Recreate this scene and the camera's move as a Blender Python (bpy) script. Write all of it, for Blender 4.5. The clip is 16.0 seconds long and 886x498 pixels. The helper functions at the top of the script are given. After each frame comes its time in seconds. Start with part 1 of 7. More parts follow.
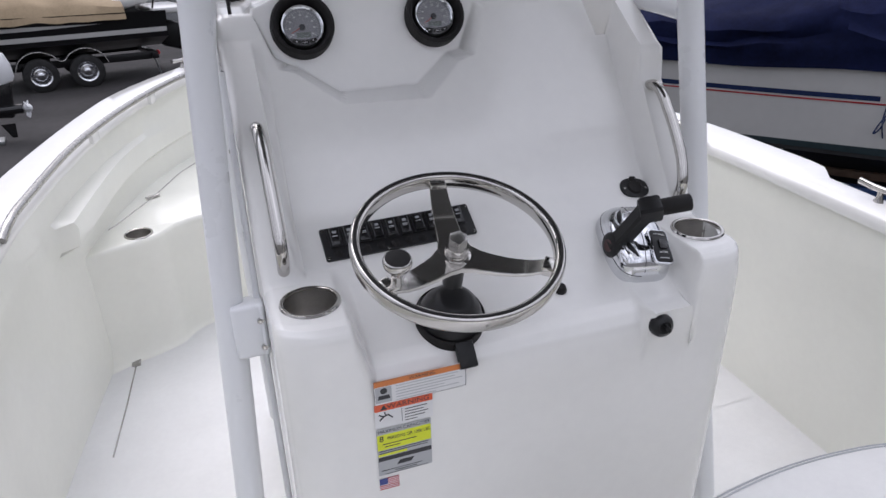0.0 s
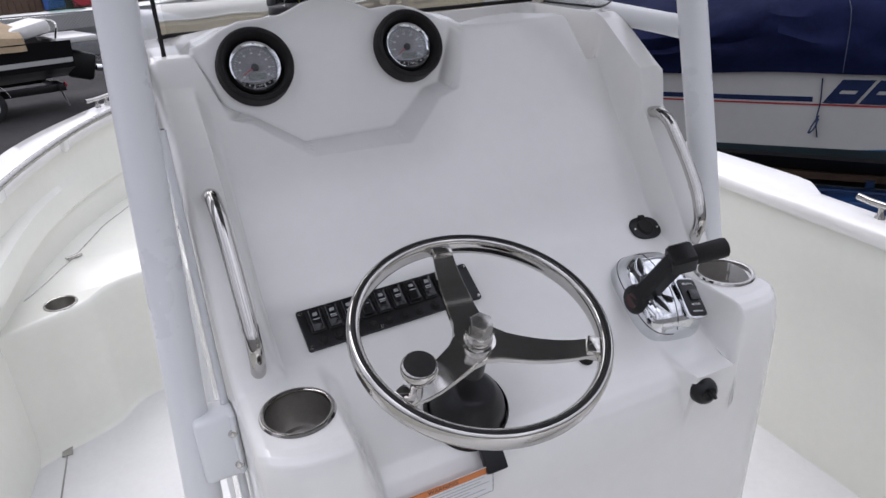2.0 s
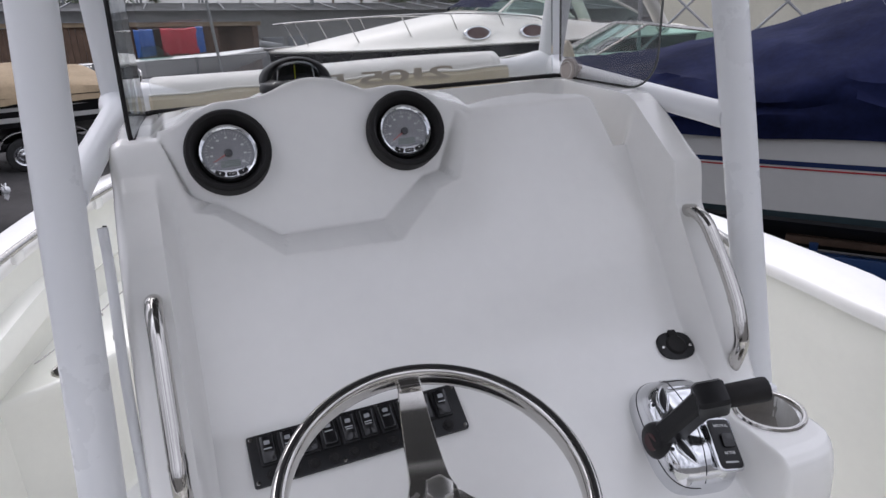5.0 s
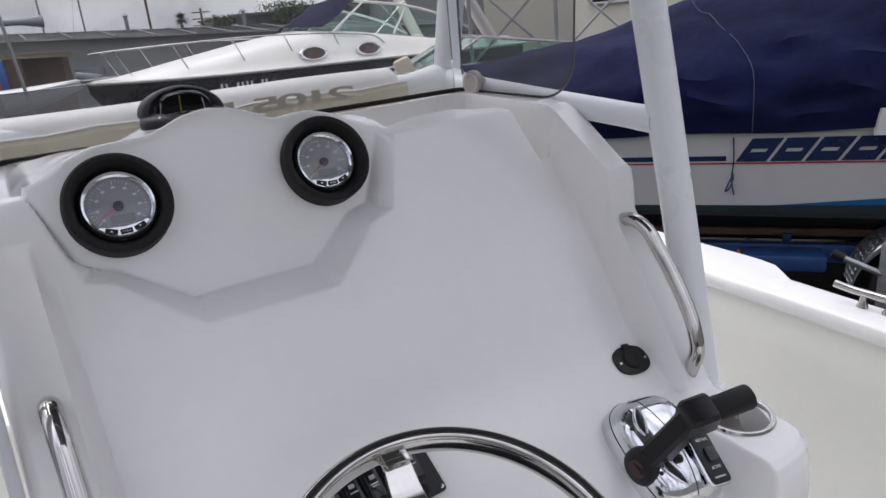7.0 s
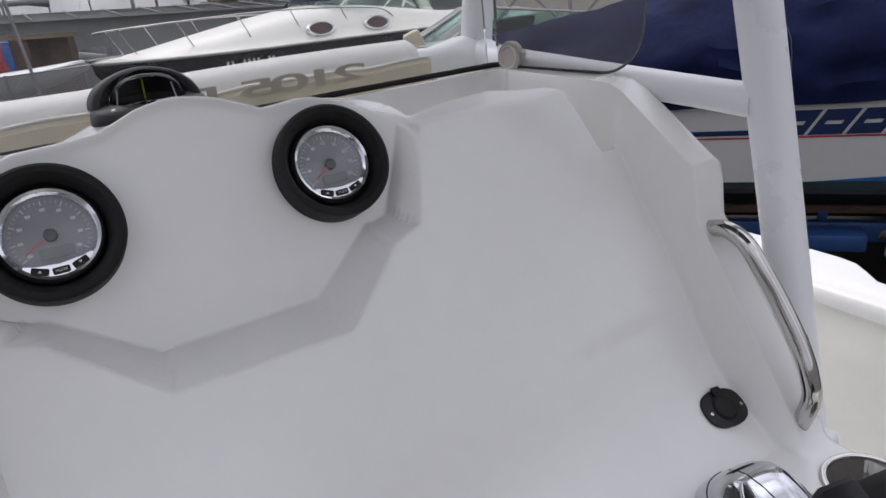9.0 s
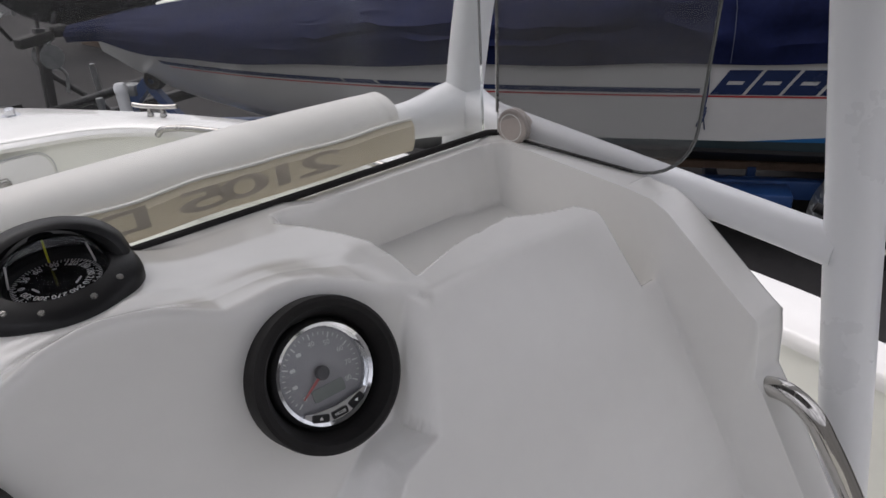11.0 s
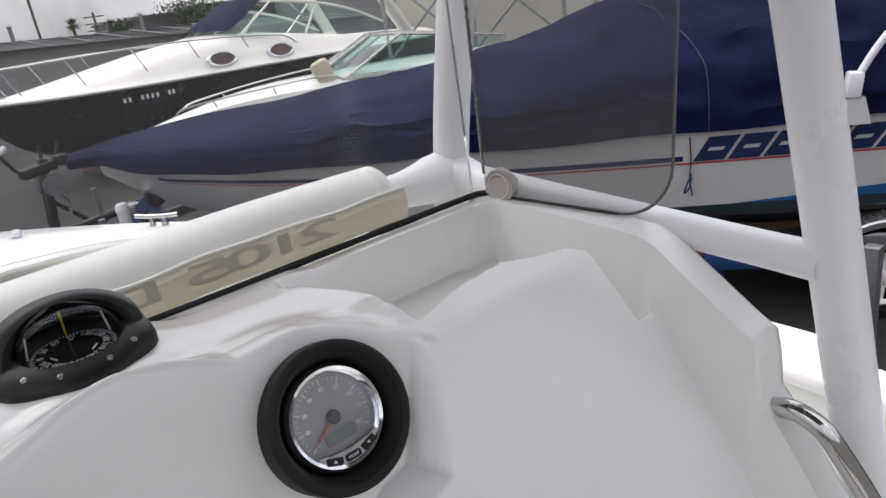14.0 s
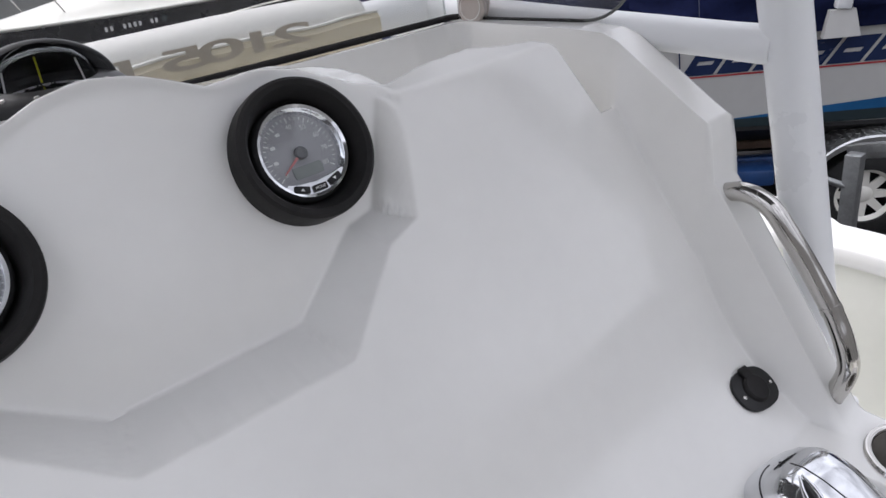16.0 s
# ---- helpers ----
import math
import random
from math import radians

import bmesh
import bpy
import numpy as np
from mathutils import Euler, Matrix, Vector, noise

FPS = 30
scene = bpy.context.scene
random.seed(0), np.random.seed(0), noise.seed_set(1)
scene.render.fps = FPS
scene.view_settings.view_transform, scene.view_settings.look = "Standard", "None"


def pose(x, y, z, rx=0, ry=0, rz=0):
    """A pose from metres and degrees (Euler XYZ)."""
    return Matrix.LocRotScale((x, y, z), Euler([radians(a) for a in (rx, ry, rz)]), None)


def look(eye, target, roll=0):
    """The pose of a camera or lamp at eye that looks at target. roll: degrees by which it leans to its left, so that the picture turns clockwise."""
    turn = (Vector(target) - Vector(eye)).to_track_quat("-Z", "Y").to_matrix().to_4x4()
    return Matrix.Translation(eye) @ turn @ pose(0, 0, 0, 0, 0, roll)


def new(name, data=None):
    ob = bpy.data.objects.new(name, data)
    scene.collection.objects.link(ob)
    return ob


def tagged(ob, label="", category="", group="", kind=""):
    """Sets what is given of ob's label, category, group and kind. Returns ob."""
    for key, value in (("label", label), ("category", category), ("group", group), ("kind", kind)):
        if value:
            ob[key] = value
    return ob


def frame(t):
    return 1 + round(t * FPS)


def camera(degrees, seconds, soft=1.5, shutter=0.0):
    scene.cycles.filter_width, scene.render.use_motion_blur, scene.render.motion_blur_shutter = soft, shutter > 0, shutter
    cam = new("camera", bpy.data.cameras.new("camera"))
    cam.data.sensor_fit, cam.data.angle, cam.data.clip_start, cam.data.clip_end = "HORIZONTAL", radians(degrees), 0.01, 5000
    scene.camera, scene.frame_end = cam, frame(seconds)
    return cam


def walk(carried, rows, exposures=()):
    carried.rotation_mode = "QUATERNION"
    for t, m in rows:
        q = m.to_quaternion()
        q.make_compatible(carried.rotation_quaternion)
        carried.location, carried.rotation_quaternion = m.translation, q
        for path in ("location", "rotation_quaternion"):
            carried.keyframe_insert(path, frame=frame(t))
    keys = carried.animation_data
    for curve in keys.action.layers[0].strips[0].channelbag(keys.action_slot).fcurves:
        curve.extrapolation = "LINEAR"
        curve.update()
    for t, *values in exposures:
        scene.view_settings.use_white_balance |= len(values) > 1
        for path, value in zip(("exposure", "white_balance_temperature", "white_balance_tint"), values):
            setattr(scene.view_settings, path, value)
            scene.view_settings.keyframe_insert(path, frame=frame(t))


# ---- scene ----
from mathutils.geometry import tessellate_polygon

cam = camera(66.0, 16.0)
# the boat sits bow-up on its trailer by three degrees; its own frame is used for all that is on it
BOAT = Matrix.Translation((0, 1.5, 0)) @ pose(0, 0, 0, 3.0) @ Matrix.Translation((0, -1.5, 0))
PATH = [
    (0, (-0.4854, 0.2453, 1.3945), (0.0896, 1.9787, 0.5791), -2.16),
    (0.5, (-0.4877, 0.2840, 1.3996), (0.0927, 2.0165, 0.5862), -2.57),
    (1, (-0.4989, 0.3734, 1.4022), (0.1134, 2.0995, 0.5987), -2.73),
    (1.5, (-0.5101, 0.4530, 1.4113), (0.1798, 2.1558, 0.6211), -3.91),
    (2, (-0.5064, 0.4954, 1.4041), (0.2561, 2.1676, 0.6153), -3.93),
    (2.5, (-0.4702, 0.5248, 1.4105), (0.2976, 2.1840, 0.5997), -3.54),
    (3, (-0.4167, 0.5393, 1.4320), (0.2509, 2.2720, 0.6890), -3.92),
    (3.2, (-0.3949, 0.5342, 1.4366), (0.2436, 2.2865, 0.7144), -4.61),
    (5.3, (-0.3217, 0.6176, 1.4285), (0.3027, 2.4051, 0.7845), -3.08),
    (5.5, (-0.3184, 0.6156, 1.4255), (0.3372, 2.3912, 0.7796), -3.44),
    (6, (-0.3169, 0.5995, 1.4247), (0.3940, 2.3534, 0.7779), -5.40),
    (6.5, (-0.3437, 0.6738, 1.4359), (0.4705, 2.3890, 0.8073), -6.54),
    (7, (-0.3925, 0.7710, 1.4325), (0.6133, 2.3790, 0.7981), -5.55),
    (7.5, (-0.3864, 0.8009, 1.4182), (0.6988, 2.3422, 0.7498), -3.90),
    (8, (-0.3414, 0.8023, 1.4202), (0.6663, 2.3895, 0.7378), -4.27),
    (8.5, (-0.3038, 0.8378, 1.4082), (0.6175, 2.4756, 0.7235), -5.80),
    (9, (-0.2926, 0.9860, 1.4174), (0.6664, 2.5960, 0.7187), -6.72),
    (9.2, (-0.2823, 1.0480, 1.4322), (0.7130, 2.6326, 0.7264), -7.05),
    (11.3, (-0.1907, 1.2767, 1.6074), (0.8779, 2.6633, 0.6401), -3.38),
    (11.5, (-0.1849, 1.2907, 1.6111), (0.8592, 2.6853, 0.6287), -3.41),
    (12, (-0.1581, 1.3081, 1.6096), (0.8061, 2.7367, 0.5949), -5.34),
    (12.5, (-0.1457, 1.3104, 1.6106), (0.7856, 2.7688, 0.6078), -6.02),
    (13, (-0.1546, 1.3238, 1.6046), (0.8074, 2.7807, 0.6289), -5.68),
    (13.5, (-0.1744, 1.2942, 1.5945), (0.8091, 2.8061, 0.7302), -7.87),
    (14, (-0.2262, 1.2238, 1.5639), (0.9350, 2.6997, 0.8758), -8.59),
    (14.5, (-0.2644, 1.1892, 1.5250), (0.9410, 2.6144, 0.8066), -8.41),
    (15, (-0.2872, 1.1504, 1.4727), (0.9104, 2.5414, 0.6785), -8.77),
    (15.5, (-0.2889, 1.1448, 1.4331), (0.8845, 2.5272, 0.5892), -8.14),
    (16, (-0.2840, 1.1501, 1.4157), (0.8361, 2.5750, 0.5700), -8.62),
]
walk(cam, [(t, look(eye, target, roll)) for t, eye, target, roll in PATH], [(0.0, 0.22, 5990, 17), (9.0, 0.18, 6090, 17), (11.5, 0.05, 6360, 16), (12.5, 0.08, 6360, 16), (13.0, 0.25, 6350, 16), (13.5, 0.49, 6290, 16), (14.5, 0.53, 6230, 16), (15.2, 0.57, 6180, 15), (16.0, 0.50, 6140, 15)])

# ---- light: overcast daylight ----
world = bpy.data.worlds.new("world")
scene.world = world
world.use_nodes = True
wn = world.node_tree
sky = wn.nodes.new("ShaderNodeTexSky")
sky.sky_type = 'NISHITA'
sky.sun_disc = False
sky.sun_elevation, sky.sun_rotation = radians(57), radians(-13)
sky.air_density, sky.dust_density, sky.ozone_density = 1.0, 6.0, 1.0
cloud = wn.nodes.new("ShaderNodeMix")
cloud.data_type = 'RGBA'
cloud.inputs[0].default_value = 0.80
cloud.inputs[7].default_value = (9.0, 9.0, 9.05, 1)
wn.links.new(sky.outputs[0], cloud.inputs[6])
# uneven cloud cover
tex = wn.nodes.new("ShaderNodeTexCoord")
puff = wn.nodes.new("ShaderNodeTexNoise")
puff.inputs["Scale"].default_value, puff.inputs["Detail"].default_value, puff.inputs["Roughness"].default_value = 3.6, 6, 0.6
wn.links.new(tex.outputs["Generated"], puff.inputs["Vector"])
spread = wn.nodes.new("ShaderNodeMapRange")
spread.inputs[1].default_value, spread.inputs[2].default_value, spread.inputs[3].default_value, spread.inputs[4].default_value = 0.36, 0.64, 0.55, 1.45
wn.links.new(puff.outputs[0], spread.inputs[0])
cover = wn.nodes.new("ShaderNodeVectorMath")
cover.operation = 'SCALE'
# an overcast sky is brighter overhead than at the horizon
split = wn.nodes.new("ShaderNodeSeparateXYZ")
wn.links.new(tex.outputs["Generated"], split.inputs[0])
dome = wn.nodes.new("ShaderNodeMapRange")
dome.inputs[1].default_value, dome.inputs[2].default_value, dome.inputs[3].default_value, dome.inputs[4].default_value = 0.0, 1.0, 0.60, 1.60
wn.links.new(split.outputs[2], dome.inputs[0])
veil = wn.nodes.new("ShaderNodeMath")
veil.operation = 'MULTIPLY'
wn.links.new(spread.outputs[0], veil.inputs[0])
wn.links.new(dome.outputs[0], veil.inputs[1])
wn.links.new(cloud.outputs[2], cover.inputs[0])
wn.links.new(veil.outputs[0], cover.inputs["Scale"])
wn.links.new(cover.outputs[0], wn.nodes["Background"].inputs[0])
wn.nodes["Background"].inputs[1].default_value = 0.096
sun = new("sun", bpy.data.lights.new("sun", 'SUN'))
sun.data.energy, sun.data.angle, sun.data.color = 0.8, radians(50), (1.0, 0.97, 0.93)
sun.matrix_world = look((0, 0, 10), (1.2, -5.0, 10 - 8.0))

# ---- materials ----
def material(name, base, rough=0.5, metal=0.0, vary=0.06, scale=6.0, bump=0.0, bump_scale=60.0, spec=0.5, coat=0.0, fine=0.0, tint=None):
    """A surface with colour variation at two scales, uneven gloss and fine relief."""
    m = bpy.data.materials.new(name)
    m.use_nodes = True
    n, l = m.node_tree.nodes, m.node_tree.links
    p = n["Principled BSDF"]
    p.inputs["Metallic"].default_value = metal
    p.inputs["Specular IOR Level"].default_value = spec
    p.inputs["Coat Weight"].default_value = coat
    p.inputs["Coat Roughness"].default_value = 0.08
    geo = n.new("ShaderNodeTexCoord")
    big = n.new("ShaderNodeTexNoise")
    big.inputs["Scale"].default_value, big.inputs["Detail"].default_value, big.inputs["Roughness"].default_value = scale, 6, 0.62
    small = n.new("ShaderNodeTexNoise")
    small.inputs["Scale"].default_value, small.inputs["Detail"].default_value = scale * 14, 3
    for t in (big, small):
        l.new(geo.outputs["Object"], t.inputs["Vector"])
    mix = n.new("ShaderNodeMath")
    mix.operation = 'MULTIPLY_ADD'
    mix.inputs[1].default_value = 0.35
    l.new(small.outputs[0], mix.inputs[0])
    l.new(big.outputs[0], mix.inputs[2])
    ramp = n.new("ShaderNodeMapRange")
    ramp.inputs[1].default_value, ramp.inputs[2].default_value = 0.42, 0.95
    l.new(mix.outputs[0], ramp.inputs[0])
    col = n.new("ShaderNodeMix")
    col.data_type = 'RGBA'
    dark = tint or [c * (1 - 2.4 * vary) for c in base]
    col.inputs[6].default_value = (*[min(1, c * (1 + vary)) for c in base], 1)
    col.inputs[7].default_value = (*dark, 1)
    l.new(ramp.outputs[0], col.inputs[0])
    l.new(col.outputs[2], p.inputs["Base Color"])
    rg = n.new("ShaderNodeMapRange")
    rg.inputs[3].default_value, rg.inputs[4].default_value = max(0.02, rough * 0.8), min(1, rough * 1.25)
    l.new(big.outputs[0], rg.inputs[0])
    l.new(rg.outputs[0], p.inputs["Roughness"])
    if bump:
        bn = n.new("ShaderNodeTexNoise")
        bn.inputs["Scale"].default_value, bn.inputs["Detail"].default_value = bump_scale, 4
        l.new(geo.outputs["Object"], bn.inputs["Vector"])
        b = n.new("ShaderNodeBump")
        b.inputs["Strength"].default_value, b.inputs["Distance"].default_value = bump, 0.01
        l.new(bn.outputs[0], b.inputs["Height"])
        l.new(b.outputs[0], p.inputs["Normal"])
    return m


def thin_glass(name, color, amount, haze=0.0):
    """A thin sheet that lets the view straight through, tinted, with a clear reflection."""
    m = bpy.data.materials.new(name)
    m.use_nodes = True
    n, l = m.node_tree.nodes, m.node_tree.links
    n.remove(n["Principled BSDF"])
    tr, gl, mx, fr = (n.new("ShaderNode" + k) for k in ("BsdfTransparent", "BsdfGlossy", "MixShader", "Fresnel"))
    tr.inputs[0].default_value = (*color, 1)
    gl.inputs[0].default_value, gl.inputs[1].default_value = (0.9, 0.93, 0.95, 1), 0.02
    fr.inputs[0].default_value = amount
    l.new(fr.outputs[0], mx.inputs[0])
    l.new(tr.outputs[0], mx.inputs[1])
    l.new(gl.outputs[0], mx.inputs[2])
    out = mx.outputs[0]
    if haze:
        df, hz = n.new("ShaderNodeBsdfDiffuse"), n.new("ShaderNodeMixShader")
        df.inputs[0].default_value = (0.75, 0.74, 0.72, 1)
        hz.inputs[0].default_value = haze
        l.new(out, hz.inputs[1])
        l.new(df.outputs[0], hz.inputs[2])
        out = hz.outputs[0]
    l.new(out, n["Material Output"].inputs[0])
    return m


GEL = material("gelcoat_white", (0.81, 0.803, 0.775), 0.17, vary=0.02, scale=3.0, coat=0.6, bump=0.012, bump_scale=9.0)
GEL.node_tree.nodes["Principled BSDF"].inputs["Coat Roughness"].default_value = 0.15
CREAM = material("gelcoat_cream", (0.81, 0.81, 0.735), 0.22, vary=0.02, scale=3.0, coat=0.3, bump=0.015, bump_scale=12.0)
NONSKID = material("nonskid_white", (0.76, 0.76, 0.745), 0.5, vary=0.03, scale=4.0, bump=0.10, bump_scale=240.0)
POWDER = material("powder_white", (0.76, 0.77, 0.78), 0.28, vary=0.002, scale=5.0, bump=0.008, bump_scale=180.0)
STEEL = material("polished_steel", (0.54, 0.525, 0.50), 0.09, 1.0, vary=0.03, scale=12.0)
BRUSHED = material("brushed_steel", (0.44, 0.43, 0.41), 0.26, 1.0, vary=0.08, scale=25.0)
CUPSTEEL = material("spun_steel", (0.40, 0.385, 0.36), 0.40, 1.0, vary=0.08, scale=25.0)
CHROME = material("chrome", (0.72, 0.73, 0.75), 0.09, 1.0, vary=0.02, scale=10.0)
RUBBER = material("black_rubber", (0.012, 0.011, 0.011), 0.6, spec=0.3, vary=0.15, scale=20.0, bump=0.05, bump_scale=300.0)
PLASTIC = material("black_plastic", (0.010, 0.010, 0.011), 0.36, spec=0.32, vary=0.15, scale=20.0, bump=0.04, bump_scale=500.0)
GLOSSBLACK = material("gloss_black", (0.012, 0.012, 0.013), 0.12, vary=0.1, scale=15.0)
# dial colour is lightened to hold the sky haze of the lens
DIAL = material("dial_haze_grey", (0.34, 0.335, 0.355), 0.35, vary=0.08, scale=30.0)
LCD = material("lcd_grey", (0.22, 0.24, 0.23), 0.25, vary=0.08, scale=30.0)
DIALMARK = material("dial_mark_white", (0.74, 0.74, 0.74), 0.5, vary=0.04)
MARK = material("mark_white", (0.75, 0.75, 0.75), 0.5, vary=0.04)
DARKRED = material("badge_dark_red", (0.05, 0.012, 0.014), 0.35, vary=0.08, scale=40.0)
LEGEND = material("legend_grey", (0.30, 0.31, 0.32), 0.5, vary=0.06, scale=60.0)
RED = material("needle_red", (0.50, 0.12, 0.12), 0.4, vary=0.05)
VINYL = material("vinyl_white", (0.74, 0.73, 0.70), 0.42, vary=0.03, scale=8.0, bump=0.10, bump_scale=420.0)
BEIGE = material("beige_fabric", (0.56, 0.50, 0.38), 0.8, vary=0.07, scale=9.0, bump=0.15, bump_scale=600.0)
NAVY = material("navy_canvas", (0.0062, 0.0095, 0.040), 0.78, spec=0.10, vary=0.26, scale=2.2, bump=0.8, bump_scale=4.5)
TAN = material("tan_canvas", (0.33, 0.25, 0.155), 0.85, vary=0.12, scale=2.0, bump=0.4, bump_scale=4.0)
HULLWHITE = material("hull_white", (0.62, 0.615, 0.595), 0.22, vary=0.03, scale=1.2, coat=0.3)
HULLBLACK = material("hull_black", (0.010, 0.010, 0.011), 0.3, spec=0.3, vary=0.1, scale=1.0, coat=0.08)
CHARCOAL = material("hull_charcoal", (0.020, 0.020, 0.024), 0.2, vary=0.1, scale=1.0, coat=0.4)
NAVYPAINT = material("navy_paint", (0.02, 0.035, 0.10), 0.25, vary=0.08, scale=4.0)
REDPAINT = material("red_paint", (0.45, 0.04, 0.05), 0.3, vary=0.08, scale=4.0)
GREYHUB = material("grey_hub", (0.06, 0.06, 0.068), 0.5, vary=0.05)
CUTEDGE = material("acrylic_edge", (0.11, 0.115, 0.11), 0.25, vary=0.05)
STANDOFF = material("stand_off_plastic", (0.50, 0.44, 0.40), 0.5, vary=0.06, scale=30.0)
SEAM = material("faded_seam", (0.05, 0.06, 0.10), 0.8, vary=0.1, scale=8.0)
TEAL = material("dark_teal_paint", (0.028, 0.045, 0.052), 0.3, vary=0.12, scale=3.0)
STRIPEBLUE = material("bright_blue_paint", (0.018, 0.12, 0.30), 0.3, vary=0.08, scale=3.0)
BOTTOM = material("shaded_bottom", (0.010, 0.010, 0.011), 0.7, vary=0.2, scale=2.0)
DECKWHITE = material("warm_white_gelcoat", (0.82, 0.80, 0.73), 0.3, vary=0.03, scale=1.0, coat=0.2)
ROOFGREY = material("pale_grey_roofing", (0.30, 0.305, 0.31), 0.7, vary=0.2, scale=0.6)
FENCEGREY = material("dull_zinc_wire", (0.36, 0.365, 0.37), 0.7, vary=0.1, scale=4.0)
TANBOARD = material("tan_board", (0.34, 0.26, 0.17), 0.8, vary=0.15, scale=1.5)
BLUEPAINT = material("blue_trailer_paint", (0.02, 0.06, 0.18), 0.35, vary=0.12, scale=5.0)
GALV = material("galvanized_steel", (0.33, 0.34, 0.34), 0.42, 0.85, vary=0.14, scale=14.0)
PLATE = material("aluminium_plate", (0.56, 0.57, 0.57), 0.3, 0.9, vary=0.1, scale=30.0)
TYRE = material("tyre_rubber", (0.017, 0.017, 0.017), 0.75, vary=0.2, scale=12.0, bump=0.2, bump_scale=60.0)
RIM = material("steel_rim", (0.40, 0.40, 0.40), 0.3, 0.7, vary=0.06, scale=15.0)
ASPHALT = material("asphalt", (0.042, 0.040, 0.040), 0.9, spec=0.2, vary=0.16, scale=0.8, bump=0.5, bump_scale=90.0)
CONCRETE = material("grey_block_wall", (0.30, 0.30, 0.29), 0.85, vary=0.1, scale=0.8, bump=0.2, bump_scale=20.0)
GREYMETAL = material("grey_sheet_metal", (0.24, 0.25, 0.26), 0.5, 0.2, vary=0.12, scale=1.0)
WOOD = material("weathered_brown_board", (0.15, 0.095, 0.065), 0.8, vary=0.2, scale=2.0)
CREAMWALL = material("cream_stucco", (0.72, 0.69, 0.57), 0.85, vary=0.05, scale=1.0, bump=0.2, bump_scale=30.0)
DARKROOF = material("dark_roof", (0.10, 0.10, 0.10), 0.8, vary=0.12, scale=1.0)
REDTARP = material("red_tarp", (0.42, 0.03, 0.045), 0.6, vary=0.15, scale=2.0)
BLUETARP = material("blue_tarp", (0.03, 0.10, 0.34), 0.6, vary=0.15, scale=2.0)
LEAF = material("palm_leaf", (0.05, 0.075, 0.03), 0.6, vary=0.3, scale=3.0)
BARK = material("palm_bark", (0.16, 0.12, 0.085), 0.9, vary=0.2, scale=5.0)
ORANGE = material("label_orange", (0.62, 0.20, 0.05), 0.45, vary=0.03)
REDORANGE = material("label_red_orange", (0.68, 0.11, 0.04), 0.45, vary=0.03)
YELLOW = material("label_yellow", (0.66, 0.72, 0.02), 0.45, vary=0.03)
PAPER = material("label_white", (0.72, 0.72, 0.72), 0.4, vary=0.02)
LABELGREY = material("label_grey", (0.42, 0.43, 0.44), 0.4, vary=0.02)
INK = material("label_ink", (0.03, 0.03, 0.035), 0.5, vary=0.05)
FLAGBLUE = material("flag_blue", (0.05, 0.07, 0.25), 0.5, vary=0.03)
AMBER = material("amber_lens", (0.7, 0.16, 0.02), 0.2, vary=0.05)
DECAL = material("decal_taupe", (0.41, 0.365, 0.30), 0.4, vary=0.05)
YELLOWGREEN = material("lubber_yellow", (0.62, 0.62, 0.03), 0.4, vary=0.03)
ACRYLIC = thin_glass("smoked_acrylic", (0.80, 0.80, 0.80), 1.22, 0.032)
CLEARPANE = thin_glass("clear_acrylic", (0.93, 0.935, 0.93), 1.34, 0.022)
GREENGLASS = thin_glass("green_windscreen", (0.66, 0.82, 0.78), 1.45)
CLEAR = thin_glass("clear_lens", (0.93, 0.94, 0.94), 1.45, 0.03)
DOMEGLASS = thin_glass("compass_dome", (0.90, 0.90, 0.90), 1.16)
DARKGLASS = material("dark_port_glass", (0.10, 0.055, 0.05), 0.08, vary=0.1)
CANOPY = material("canopy_canvas", (0.16, 0.16, 0.165), 0.85, vary=0.08, scale=6.0, bump=0.1, bump_scale=300.0)
HOLLOW = material("unlit_interior", (0.012, 0.012, 0.013), 0.9, vary=0.1)


# ---- building blocks ----
def obj_from_bm(name, bm, mat, smooth=True):
    me = bpy.data.meshes.new(name)
    bm.normal_update()
    bm.to_mesh(me)
    bm.free()
    for m in (mat if isinstance(mat, (list, tuple)) else [mat]):
        me.materials.append(m)
    if smooth:
        me.shade_smooth()
        me.set_sharp_from_angle(angle=radians(38))
    return new(name, me)


def part(name, bm, mat, parent, label="", smooth=True):
    ob = obj_from_bm(name, bm, mat, smooth)
    ob.parent = parent
    if label:
        ob["label"] = label
    return ob


def thing(name, at=(0, 0, 0), label="", category="", group="", kind=""):
    e = new(name)
    e.empty_display_size = 0.05
    e.matrix_world = at if isinstance(at, Matrix) else Matrix.Translation(at)
    return tagged(e, label, category, group, kind)


def box(size, at=(0, 0, 0), bevel=0.0, seg=2, m=None, bm=None):
    b = bmesh.new()
    bmesh.ops.create_cube(b, size=1.0, matrix=Matrix.Diagonal((*size, 1)))
    if bevel:
        bmesh.ops.bevel(b, geom=b.edges[:], offset=bevel, segments=seg, profile=0.5, affect='EDGES')
    bmesh.ops.transform(b, matrix=(m if m is not None else Matrix.Translation(at)), verts=b.verts)
    return join(bm, b) if bm is not None else b


def join(bm, other):
    me = bpy.data.meshes.new("tmp")
    other.to_mesh(me)
    other.free()
    bm.from_mesh(me)
    bpy.data.meshes.remove(me)
    return bm


